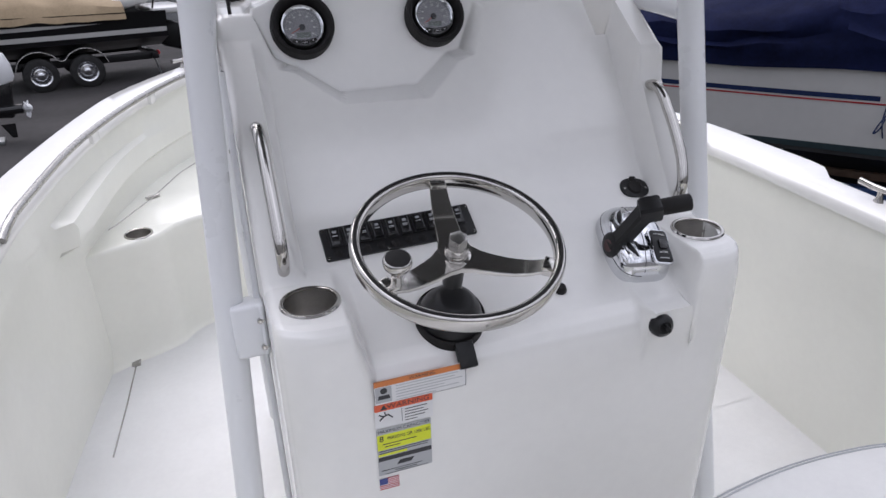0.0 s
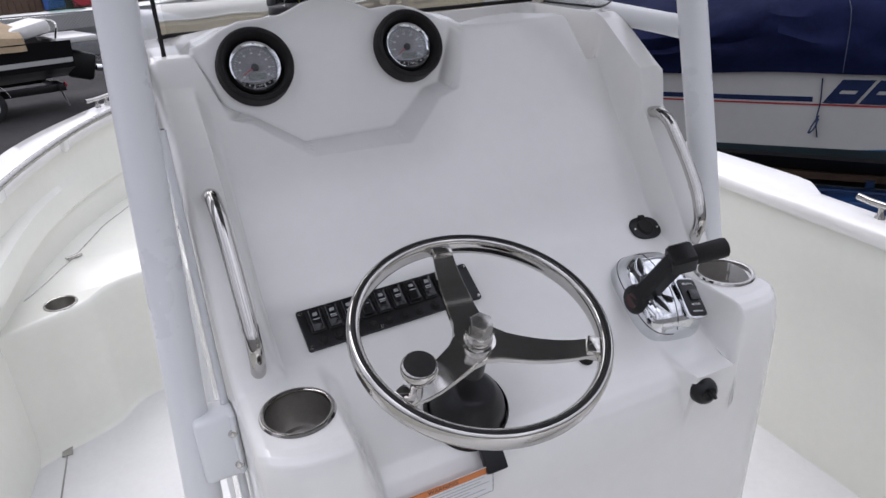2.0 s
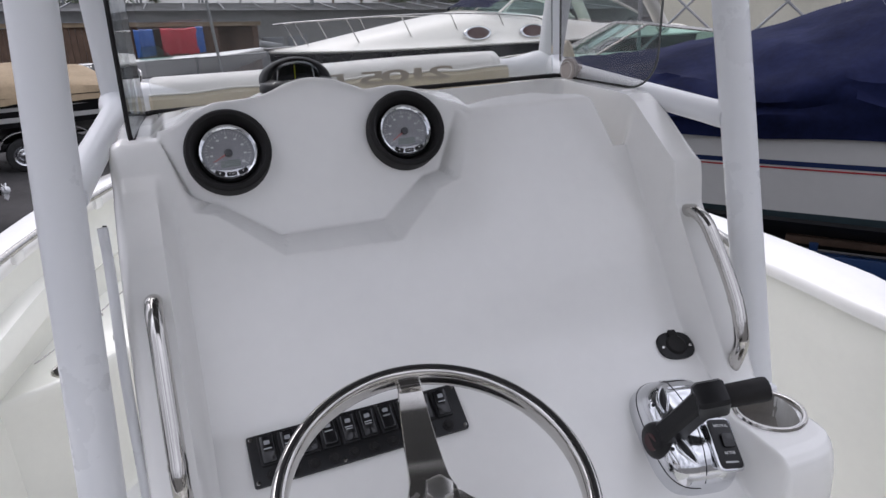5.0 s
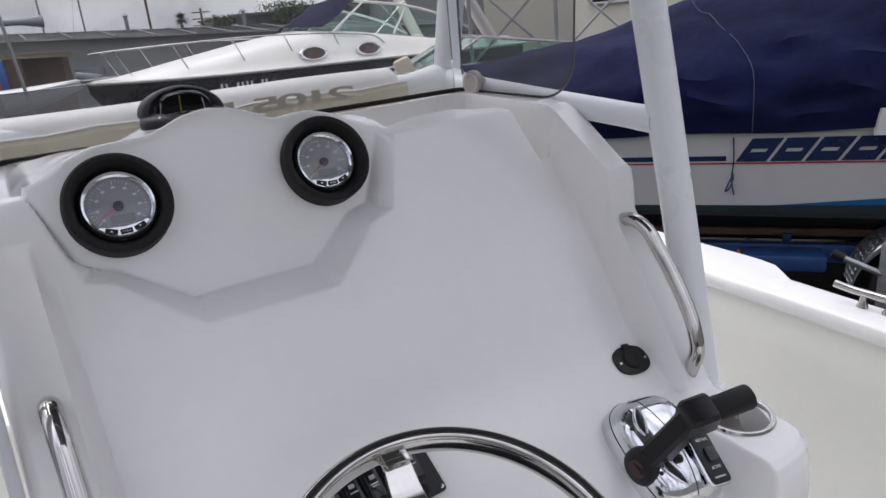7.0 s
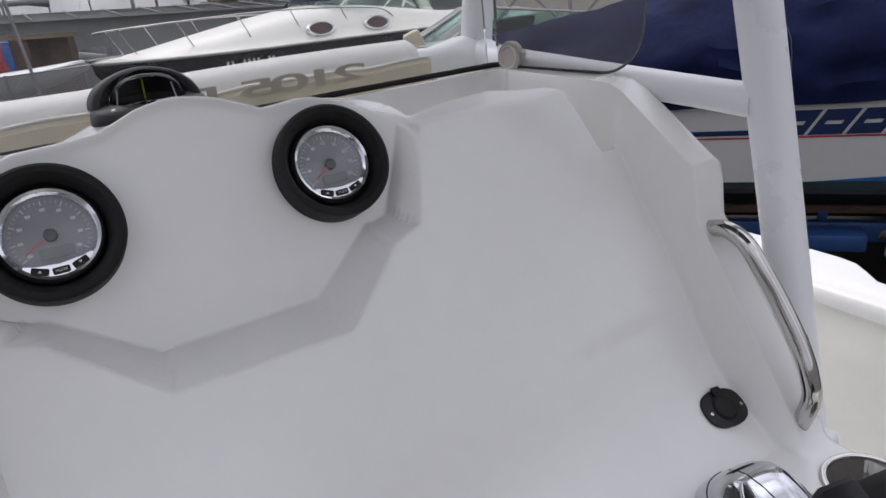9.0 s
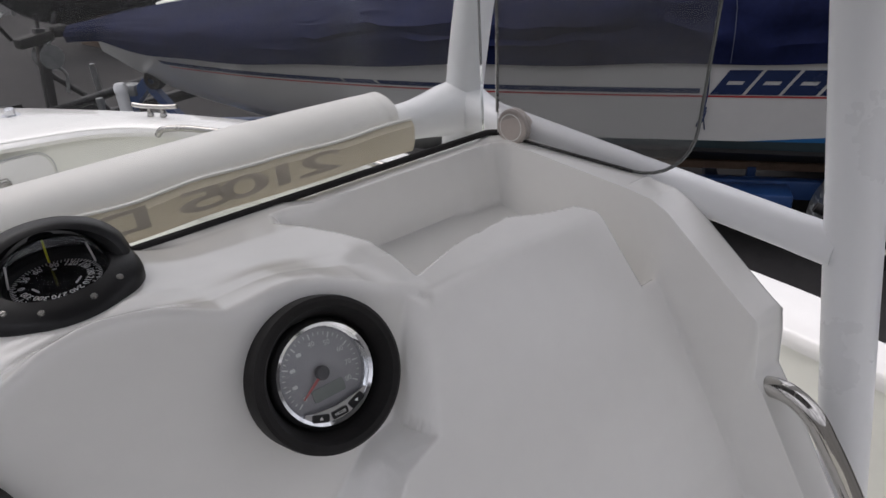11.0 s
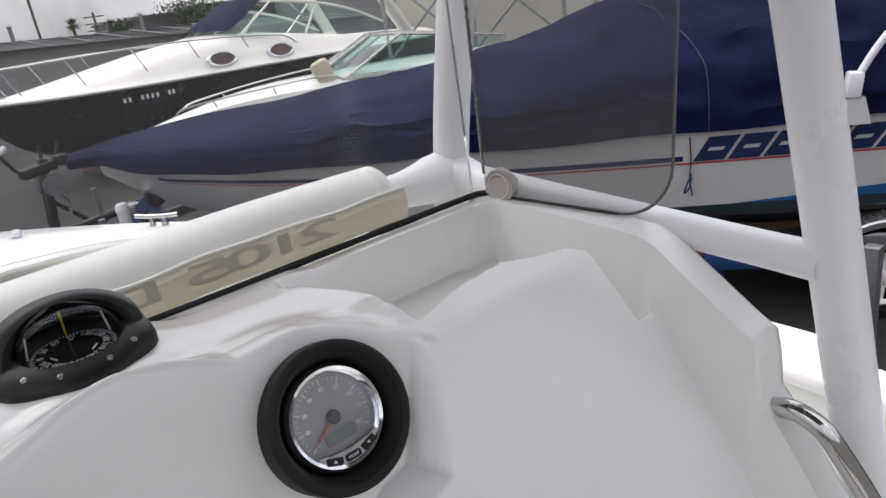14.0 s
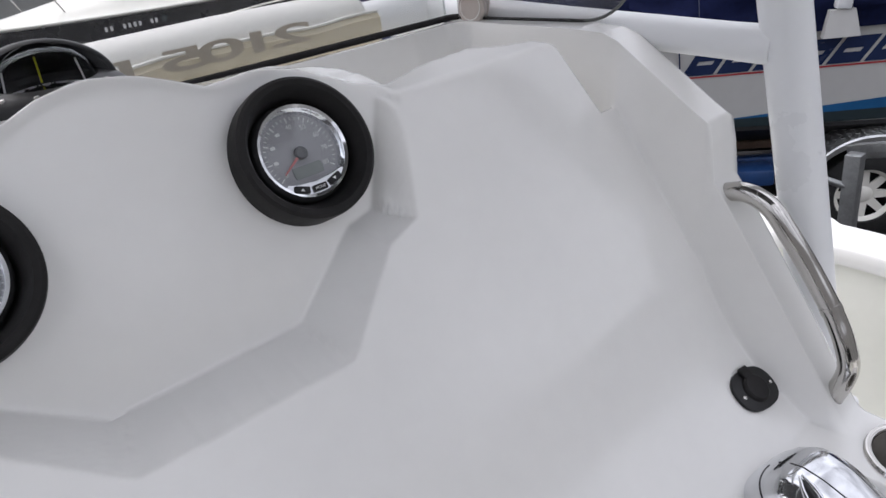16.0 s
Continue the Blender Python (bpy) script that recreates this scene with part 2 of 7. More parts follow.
def lathe(profile, seg=48, m=None, bm=None, cap=False):
    """A turned body round z from (radius, height) pairs."""
    b = bmesh.new()
    rings = []
    for r, z in profile:
        rings.append([b.verts.new((r * math.cos(2 * math.pi * i / seg), r * math.sin(2 * math.pi * i / seg), z)) for i in range(seg)])
    for a, c in zip(rings, rings[1:]):
        for i in range(seg):
            j = (i + 1) % seg
            b.faces.new((a[i], a[j], c[j], c[i]))
    if cap:
        b.faces.new(list(reversed(rings[0])))
        b.faces.new(rings[-1])
    bmesh.ops.remove_doubles(b, verts=b.verts, dist=1e-6)
    if m is not None:
        bmesh.ops.transform(b, matrix=m, verts=b.verts)
    return join(bm, b) if bm is not None else b


def smooth_path(pts, n=8, closed=False):
    """Catmull-Rom through points."""
    p = [Vector(q) for q in pts]
    out = []
    k = len(p)
    for i in range(k if closed else k - 1):
        a, b = p[i], p[(i + 1) % k]
        pa = p[i - 1] if (closed or i > 0) else a + (a - b)
        pb = p[(i + 2) % k] if (closed or i + 2 < k) else b + (b - a)
        for j in range(n):
            t = j / n
            out.append(0.5 * ((2 * a) + (b - pa) * t + (2 * pa - 5 * a + 4 * b - pb) * t * t + (3 * a - pa - 3 * b + pb) * t ** 3))
    if not closed:
        out.append(p[-1])
    return out


def tube(pts, r, seg=16, bm=None, closed=False, cap=True, radii=None, section=None):
    """A tube (or a bar of the given section) swept along points."""
    b = bmesh.new()
    pts = [Vector(q) for q in pts]
    n = len(pts)
    rings, ref = [], None
    for i, q in enumerate(pts):
        if closed:
            d = (pts[(i + 1) % n] - pts[i - 1]).normalized()
        else:
            d = (pts[min(i + 1, n - 1)] - pts[max(i - 1, 0)]).normalized()
        if ref is None:
            ref = Vector((0, 0, 1)) if abs(d.z) < 0.9 else Vector((0, 1, 0))
        u = (ref - d * ref.dot(d)).normalized()
        ref = u
        w = d.cross(u)
        rr = radii[i] if radii else r
        if section:
            rings.append([b.verts.new(q + u * (s[1] * rr) + w * (s[0] * rr)) for s in section])
        else:
            rings.append([b.verts.new(q + (u * math.cos(2 * math.pi * k / seg) + w * math.sin(2 * math.pi * k / seg)) * rr) for k in range(seg)])
    m = len(rings[0])
    for i in range(n if closed else n - 1):
        a, c = rings[i], rings[(i + 1) % n]
        for k in range(m):
            j = (k + 1) % m
            b.faces.new((a[k], a[j], c[j], c[k]))
    if cap and not closed:
        b.faces.new(list(reversed(rings[0])))
        b.faces.new(rings[-1])
    bmesh.ops.recalc_face_normals(b, faces=b.faces)
    return join(bm, b) if bm is not None else b


def prism(outline, depth, m=None, bm=None, bevel=0.0, seg=2):
    """A plate with the given outline in x and y, from z = 0 to depth."""
    b = bmesh.new()
    lo = [b.verts.new((x, y, 0)) for x, y in outline]
    hi = [b.verts.new((x, y, depth)) for x, y in outline]
    b.faces.new(list(reversed(lo)))
    top = b.faces.new(hi)
    k = len(lo)
    for i in range(k):
        j = (i + 1) % k
        b.faces.new((lo[i], lo[j], hi[j], hi[i]))
    bmesh.ops.recalc_face_normals(b, faces=b.faces)
    if bevel:
        bmesh.ops.bevel(b, geom=list(top.edges), offset=bevel, segments=seg, profile=0.5, affect='EDGES')
    if m is not None:
        bmesh.ops.transform(b, matrix=m, verts=b.verts)
    return join(bm, b) if bm is not None else b


def loft(rings, closed=True, cap=True, bm=None):
    b = bmesh.new()
    vs = [[b.verts.new(p) for p in r] for r in rings]
    m = len(vs[0])
    for a, c in zip(vs, vs[1:]):
        for k in range(m if closed else m - 1):
            j = (k + 1) % m
            b.faces.new((a[k], a[j], c[j], c[k]))
    if cap and closed:
        b.faces.new(list(reversed(vs[0])))
        b.faces.new(vs[-1])
    bmesh.ops.recalc_face_normals(b, faces=b.faces)
    return join(bm, b) if bm is not None else b


def rounded(w, h, r, n=5):
    """Outline of a rounded rectangle centred on the origin."""
    out = []
    for cx, cy, a in ((w / 2 - r, h / 2 - r, 0), (-w / 2 + r, h / 2 - r, 90), (-w / 2 + r, -h / 2 + r, 180), (w / 2 - r, -h / 2 + r, 270)):
        for i in range(n + 1):
            t = radians(a + 90 * i / n)
            out.append((cx + r * math.cos(t), cy + r * math.sin(t)))
    return out


def facing(at, normal, up=(0, 0, 1)):
    """A pose whose z axis is the normal and whose y axis points as far up as it can."""
    z = Vector(normal).normalized()
    x = Vector(up).cross(z).normalized()
    y = z.cross(x)
    m = Matrix((x, y, z)).transposed().to_4x4()
    m.translation = Vector(at)
    return m


def lettering(name, text, size, m, mat, parent=None, thick=0.0004, align='CENTER', stretch=1.0, shear=0.0, pitch=1.0, bold=0.0):
    cu = bpy.data.curves.new(name, 'FONT')
    cu.body, cu.size, cu.align_x, cu.align_y, cu.extrude, cu.shear = text, size, align, 'CENTER', thick, shear
    cu.space_character, cu.offset = pitch, bold
    tmp = bpy.data.objects.new("tmp", cu)
    scene.collection.objects.link(tmp)
    bpy.context.view_layer.update()
    me = bpy.data.meshes.new_from_object(tmp.evaluated_get(bpy.context.evaluated_depsgraph_get()))
    bpy.data.objects.remove(tmp)
    bpy.data.curves.remove(cu)
    me.transform(m @ Matrix.Diagonal((stretch, 1, 1, 1)))
    me.materials.clear()
    me.materials.append(mat)
    ob = new(name, me)
    ob.parent = parent
    return ob


def sstep(a, b, x):
    t = min(1.0, max(0.0, (x - a) / (b - a)))
    return t * t * (3 - 2 * t)


def interp(table, x):
    if x <= table[0][0]:
        return table[0][1]
    for (a, p), (b, q) in zip(table, table[1:]):
        if x <= b:
            return p + (q - p) * (x - a) / (b - a)
    return table[-1][1]


def smax(a, b, k):
    h = max(k - abs(a - b), 0.0) / k
    return max(a, b) + h * h * k * 0.25


ABOARD = []


def aboard(ob):
    """Marks a thing that belongs to the boat and so shares its trim."""
    ABOARD.append(ob)
    return ob

# ---- the boat: hull, liner, gunwales ----
def resample(pts, n):
    p = [Vector(q) for q in smooth_path(pts, 12)]
    d = [0.0]
    for a, b in zip(p, p[1:]):
        d.append(d[-1] + (b - a).length)
    out, i = [], 0
    for k in range(n):
        s = d[-1] * k / (n - 1)
        while i < len(p) - 2 and d[i + 1] < s:
            i += 1
        t = 0 if d[i + 1] == d[i] else (s - d[i]) / (d[i + 1] - d[i])
        out.append(p[i].lerp(p[i + 1], min(1, max(0, t))))
    return out


GUNWALE = 0.752
INNER = [(1.02, 1.66, 0), (1.02, 1.9, 0), (1.0, 2.3, 0), (0.93, 2.75, 0), (0.84, 3.1, 0), (0.70, 3.42, 0), (0.52, 3.70, 0), (0.30, 3.90, 0), (0, 3.98, 0)]
OUTER = [(1.128, 1.66, 0), (1.136, 1.672, 0), (1.175, 1.715, 0), (1.194, 1.76, 0), (1.190, 1.9, 0), (1.165, 2.25, 0), (1.10, 2.66, 0), (1.0, 3.1, 0), (0.86, 3.5, 0), (0.60, 3.87, 0), (0.30, 4.20, 0), (0, 4.52, 0)]
HULLSIDE = [(1.197, 1.66, 0), (1.190, 1.9, 0), (1.165, 2.25, 0), (1.10, 2.66, 0), (1.0, 3.1, 0), (0.86, 3.5, 0), (0.60, 3.87, 0), (0.30, 4.20, 0), (0, 4.52, 0)]
FLOOR = [(1.055, 1.66, 0), (1.05, 1.9, 0), (1.0, 2.3, 0), (0.93, 2.7, 0), (0.80, 3.1, 0), (0.64, 3.42, 0), (0.46, 3.68, 0), (0.26, 3.84, 0), (0, 3.90, 0)]
RAKE = [(0.98, 1.66, 0), (0.98, 1.9, 0), (0.95, 2.25, 0), (0.86, 2.66, 0), (0.72, 3.1, 0), (0.52, 3.45, 0), (0.32, 3.75, 0), (0.14, 3.95, 0), (0, 4.05, 0)]


CAP = ((-0.02, -0.035), (-0.035, -0.02), (0.0, -0.006), (0.06, 0.0), (0.5, 0.006), (0.93, 0.0), (1.0, -0.012), (1.03, -0.04), (1.0, -0.07))


def strip(rows, side, bm):
    """Faces between rows of points, mirrored for port."""
    vs = [[bm.verts.new((side * p.x, p.y, p.z)) for p in r] for r in rows]
    for a, b in zip(vs, vs[1:]):
        for i in range(len(a) - 1):
            f = (a[i], a[i + 1], b[i + 1], b[i])
            bm.faces.new(f if side < 0 else tuple(reversed(f)))


def build_boat():
    boat = aboard(thing("boat", label="open white fibreglass centre-console boat with cream liner", category="boat"))
    n = 70
    inner, outer, foot, rake = (resample(c, n) for c in (INNER, OUTER, FLOOR, RAKE))
    outside_line = resample(HULLSIDE, n)
    sheer = lambda p: GUNWALE + 0.045 * sstep(2.6, 4.4, p.y)
    up = lambda p, z: Vector((p.x, p.y, z))
    for side in (1, -1):
        # gunwale cap with rolled edges
        bm = bmesh.new()
        rows = []
        for f, dz in CAP:
            rows.append([up(a.lerp(b, f), sheer(a) + dz) for a, b in zip(inner, outer)])
        strip(rows, side, bm)
        part("gunwale", bm, GEL, boat, "glossy white gunwale cap")
        # aft gunwale, narrower
        bm = bmesh.new()
        ys = [1.665, 1.64, 1.2, 0.4, -0.6, -2.2]
        strip([[Vector((1.02 + 0.108 * f, y, GUNWALE + dz)) for y in ys] for f, dz in CAP], -side, bm)
        part("gunwale", bm, GEL, boat, "glossy white gunwale cap")
        # inner liner with a padded ledge towards the bow
        bm = bmesh.new()
        rows = []
        for f, z in ((0.0, 0.0), (0.02, 0.02), (0.10, 0.12), (0.45, 0.35), (0.62, 0.50)):
            rows.append([up(a.lerp(b, f), z) for a, b in zip(foot, inner)])
        for k, (off, z) in enumerate(((0.0, 0.53), (0.055, 0.545), (0.06, 0.60), (0.05, 0.62), (0.0, 0.635), (-0.008, 0.68), (-0.01, GUNWALE - 0.04), (0.0, GUNWALE - 0.03))):
            row = []
            for a, b in zip(foot, inner):
                w = sstep(2.40, 2.46, b.y) * (1 - 0.8 * sstep(2.5, 3.6, b.y))
                q = a.lerp(b, min(1, z / 0.72)) if z < 0.6 else b.copy()
                c = Vector((0, 2.4, 0))
                d = (c - b).normalized()
                row.append(up(q + d * off * (w if off > 0 else 1), z + (sheer(b) - GUNWALE if z > 0.66 else 0)))
            rows.append(row)
        strip(rows, side, bm)
        part("liner", bm, CREAM, boat, "cream gelcoat inner side")
        bm = bmesh.new()
        strip([[Vector((r[0].x, y, r[0].z)) for y in [r[0].y] + ys[2:]] for r in rows], -side, bm)
        part("liner", bm, CREAM, boat, "cream gelcoat inner side")
        # outside of the hull
        bm = bmesh.new()
        rows = [[up(a, sheer(a) - 0.07) for a in outer], [up(a, sheer(a) - 0.11) for a in outside_line], [up(a.lerp(b, 0.22), 0.25) for a, b in zip(outside_line, rake)], [up(b, -0.22) for b in rake], [up(Vector((b.x * 0.1, b.y, 0)), -0.5) for b in rake]]
        strip(rows, side, bm)
        strip([[Vector((x, y, z)) for y in ys] for x, z in ((1.128, GUNWALE - 0.07), (1.13, GUNWALE - 0.11), (1.149, 0.25), (0.98, -0.22), (0.098, -0.5))], -side, bm)
        part("hull", bm, HULLWHITE, boat)
    # cockpit sole and bow platform
    bm = bmesh.new()
    for side in (1, -1):
        strip([foot, [up(Vector((0, p.y, 0)), 0) for p in foot]], side, bm)
        strip([[Vector((1.055, y, 0)) for y in ys], [Vector((0, y, 0)) for y in ys]], -side, bm)
    bmesh.ops.remove_doubles(bm, verts=bm.verts, dist=1e-4)
    bmesh.ops.recalc_face_normals(bm, faces=bm.faces)
    part("sole", bm, NONSKID, boat, "white non-skid cockpit sole")
    half = [(1.128, GUNWALE - 0.004), (1.13, GUNWALE - 0.11), (1.149, 0.25), (0.98, -0.22), (0.098, -0.5)]
    bm = prism([(-x, z) for x, z in half] + [(x, z) for x, z in reversed(half)], 0.04, m=pose(0, -2.18, 0, 90), bevel=0.006)
    part("transom", bm, GEL, boat)
    # bow seat platform with a curved aft face
    edge = [(-1.12, 2.50, 0), (-0.98, 2.575, 0), (-0.879, 2.628, 0), (-0.80, 2.660, 0), (-0.725, 2.702, 0), (-0.677, 2.764, 0), (-0.620, 2.806, 0), (-0.512, 2.833, 0), (-0.30, 2.86, 0), (0, 2.88, 0)]
    e = [Vector(q) for q in smooth_path(edge, 6)]
    e += [Vector((-p.x, p.y, 0)) for p in reversed(e[:-1])]
    bm = bmesh.new()
    prof = [(-0.05, -0.002), (-0.035, 0.003), (-0.022, 0.013), (-0.008, 0.04), (0.0, 0.08), (0.004, 0.37), (-0.002, 0.405), (0.001, 0.422), (0.006, 0.431), (0.014, 0.436)]
    rows = [[Vector((p.x, p.y + d, z)) for p in e] for d, z in prof]
    vs = [[bm.verts.new(p) for p in r] for r in rows]
    for a, b in zip(vs, vs[1:]):
        for i in range(len(a) - 1):
            bm.faces.new((a[i], a[i + 1], b[i + 1], b[i]))
    # its top, open for the cup holder
    rim = [v.co.copy() for v in vs[-1]] + [Vector((1.05, 3.1, 0.436)), Vector((0.72, 3.8, 0.436)), Vector((0.0, 4.05, 0.436)), Vector((-0.72, 3.8, 0.436)), Vector((-1.05, 3.1, 0.436))]
    hole = [Vector((-0.798 + 0.0455 * math.cos(2 * math.pi * i / 32), 2.727 + 0.0455 * math.sin(2 * math.pi * i / 32), 0.436)) for i in range(32)]
    flat = [bm.verts.new(p) for p in rim + hole]
    for tri in tessellate_polygon([rim, hole]):
        bm.faces.new([flat[i] for i in tri])
    bmesh.ops.remove_doubles(bm, verts=bm.verts, dist=1e-4)
    bmesh.ops.recalc_face_normals(bm, faces=bm.faces)
    part("bow_seat", bm, CREAM, boat, "cream moulded bow seat")
    # bow deck closing the point
    bm = bmesh.new()
    for side in (1, -1):
        rows = [[up(a.lerp(b, f), sheer(a) - 0.004 - (0.3 if f < -0.001 else 0)) for a, b in zip(inner[-18:], outer[-18:])] for f in (0.0, 0.2)]
        strip(rows, side, bm)
    part("bow_deck", bm, GEL, boat)
    # seam of the seat lid
    bm = tube([(-0.90, 2.80, 0.437), (-0.865, 2.86, 0.437), (-0.76, 3.07, 0.437), (-0.655, 3.33, 0.437), (-0.55, 3.5, 0.437)], 0.0022, 6)
    part("lid_seam", bm, BRUSHED, boat)
    # seam of the floor hatch
    bm = tube([(-0.885, 2.60, 0.001), (-0.905, 2.35, 0.001), (-0.93, 2.10, 0.001)], 0.0025, 6)
    part("hatch_seam", bm, BRUSHED, boat)
    bm = box((0.03, 0.05, 0.004), (-0.887, 2.585, 0.003), 0.001)
    part("hatch_hinge", bm, BRUSHED, boat, "small worn steel hinge")
    bm = box((0.05, 0.028, 0.004), m=pose(-0.76, 3.07, 0.440, 0, 0, 25), bevel=0.001)
    tube([(-0.785, 3.058, 0.4415), (-0.735, 3.082, 0.4415)], 0.004, 8, bm=bm)
    part("lid_hinge", bm, BRUSHED, boat, "small steel butt hinge")
    # anchor locker door in the bow face
    door = part("locker_door", prism(rounded(0.34, 0.26, 0.05), 0.012, m=facing((-0.04, 3.955, 0.60), (0.02, -1, 0.10)), bevel=0.004), GEL, boat, "white anchor locker door")
    bm = tube([facing((-0.04, 3.945, 0.60), (0.02, -1, 0.10)) @ Vector((x, y, 0.003)) for x, y in rounded(0.355, 0.275, 0.055)], 0.0016, 6, closed=True)
    part("door_seal", bm, LABELGREY, door)
    bm = prism(rounded(0.045, 0.03, 0.008), 0.008, m=facing((-0.03, 3.938, 0.655), (0.02, -1, 0.10)), bevel=0.003)
    tube([facing((-0.03, 3.93, 0.67), (0.02, -1, 0.1)) @ Vector(q) for q in ((-0.012, 0, 0.004), (-0.01, 0.012, 0.006), (0.01, 0.012, 0.006), (0.012, 0, 0.004))], 0.0025, 8, bm=bm)
    part("latch", bm, BRUSHED, door, "small steel flush latch")
    return boat


boat = build_boat()


# ---- helm console ----
BASE = [(1.205, 0.690), (1.2065, 0.712), (1.2105, 0.732), (1.2185, 0.752), (1.232, 0.769), (1.252, 0.784), (1.29, 0.803), (1.43, 0.873), (1.495, 0.917), (1.52, 0.945), (1.563, 1.013), (1.60, 1.066), (1.6855, 1.188), (1.738, 1.2626), (1.745, 1.2695), (1.765, 1.2745), (1.80, 1.284), (1.82, 1.286), (1.90, 1.284), (1.95, 1.277), (1.99, 1.270)]
RIMLINE = [(1.205, 0.0), (1.385, 0.865), (1.40, 0.876), (1.55, 1.092), (1.570, 1.118), (1.577, 1.180), (1.60, 1.194), (1.700, 1.262), (1.722, 1.270), (1.76, 1.2715), (1.99, 1.2715)]
RIMPORT = [(1.205, 0.0), (1.385, 0.865), (1.40, 0.876), (1.55, 1.082), (1.62, 1.158), (1.69, 1.215), (1.75, 1.250), (1.81, 1.267), (1.88, 1.2715), (1.99, 1.2715)]
SOFT = {}


def base_z(y):
    k = round(y * 2000)
    if k not in SOFT:
        q = 0.4 if y > 1.70 else 1.0
        SOFT[k] = sum(interp(BASE, y + d * q) * w for d, w in ((-0.012, 1), (-0.006, 2), (0, 3), (0.006, 2), (0.012, 1))) / 9
    return SOFT[k]


# the gauge panel: a steep face set back behind a ledge; outlines in plan of the foot and of the face
FOOT = [(-0.42, 2.10), (-0.40, 1.86), (-0.3815, 1.749), (-0.351, 1.678), (-0.319, 1.672), (-0.236, 1.630), (-0.060, 1.627), (0.018, 1.669), (0.057, 1.676), (0.105, 1.741), (0.112, 1.80), (0.114, 2.10)]
PANEL = [(-0.42, 2.10), (-0.40, 1.86), (-0.381, 1.748), (-0.348, 1.713), (-0.313, 1.709), (-0.232, 1.687), (-0.071, 1.687), (0.003, 1.710), (0.032, 1.712), (0.080, 1.749), (0.084, 1.80), (0.086, 2.10)]


def face_z(y):
    return 1.1216 + (y - 1.687) * 2.43


def outside(px, py, poly):
    """Signed distance from a polygon, positive outside."""
    best, inside = 9.0, False
    k = len(poly)
    for i in range(k):
        ax, ay = poly[i]
        bx, by = poly[(i + 1) % k]
        ex, ey = bx - ax, by - ay
        t = max(0, min(1, ((px - ax) * ex + (py - ay) * ey) / (ex * ex + ey * ey)))
        best = min(best, math.hypot(px - ax - t * ex, py - ay - t * ey))
        if (ay > py) != (by > py) and px < ax + (py - ay) / (by - ay) * ex:
            inside = not inside
    return -best if inside else best


def nearest(px, py, poly):
    """The nearest point on the sides of an open outline, and its distance."""
    best = (9.0, 0.0, 0.0)
    for (ax, ay), (bx, by) in zip(poly, poly[1:]):
        ex, ey = bx - ax, by - ay
        t = max(0, min(1, ((px - ax) * ex + (py - ay) * ey) / (ex * ex + ey * ey)))
        d = math.hypot(px - ax - t * ex, py - ay - t * ey)
        if d < best[0]:
            best = (d, ax + t * ex, ay + t * ey)
    return best


POCKET = [(0.105, 1.765), (0.165, 1.782), (0.238, 1.787), (0.276, 1.773), (0.318, 1.764), (0.334, 1.745), (0.349, 1.688), (0.405, 1.688), (0.405, 1.945), (0.36, 1.957), (0.06, 1.957), (0.05, 1.93), (0.075, 1.88), (0.100, 1.83)]


CREST = [(-0.42, 1.268), (-0.381, 1.272), (-0.333, 1.305), (-0.299, 1.316), (-0.252, 1.318), (-0.230, 1.320), (-0.210, 1.327), (-0.188, 1.337), (-0.163, 1.343), (-0.150, 1.344), (-0.126, 1.340), (-0.112, 1.336), (-0.096, 1.329), (-0.067, 1.316), (-0.050, 1.317), (-0.030, 1.319), (-0.011, 1.318), (0.015, 1.311), (0.047, 1.297), (0.080, 1.272), (0.10, 1.265)]


DECK = 1.283
POD = [(1.205, 0.70), (1.2062, 0.780), (1.2090, 0.820), (1.214, 0.846), (1.221, 0.859), (1.231, 0.866), (1.245, 0.868), (1.44, 0.868), (1.46, 0.86)]


def top_z(x, y):
    """The deck in front of the gauges, with the humps over them and the seat of the compass."""
    deck = min(DECK, base_z(max(y, 1.80)) - 0.003)
    even = sstep(1.775, 1.850, y) * sstep(-0.36, -0.30, x)
    lift = interp(CREST, x)
    lift += (1.308 - 0.024 * sstep(-0.03, 0.075, x) - lift) * even
    crest = deck + (lift - DECK) * (1 - min(1.0, max(0.0, (y - 1.772) / 0.19)))
    seat = deck + 0.029 * math.exp(-((x + 0.155) / 0.090) ** 4) * sstep(1.79, 1.84, y) * (1 - sstep(1.945, 1.985, y))
    return smax(crest, seat, 0.02)


def panel_z(x, y):
    return -smax(-face_z(y), -top_z(x, y), 0.012)


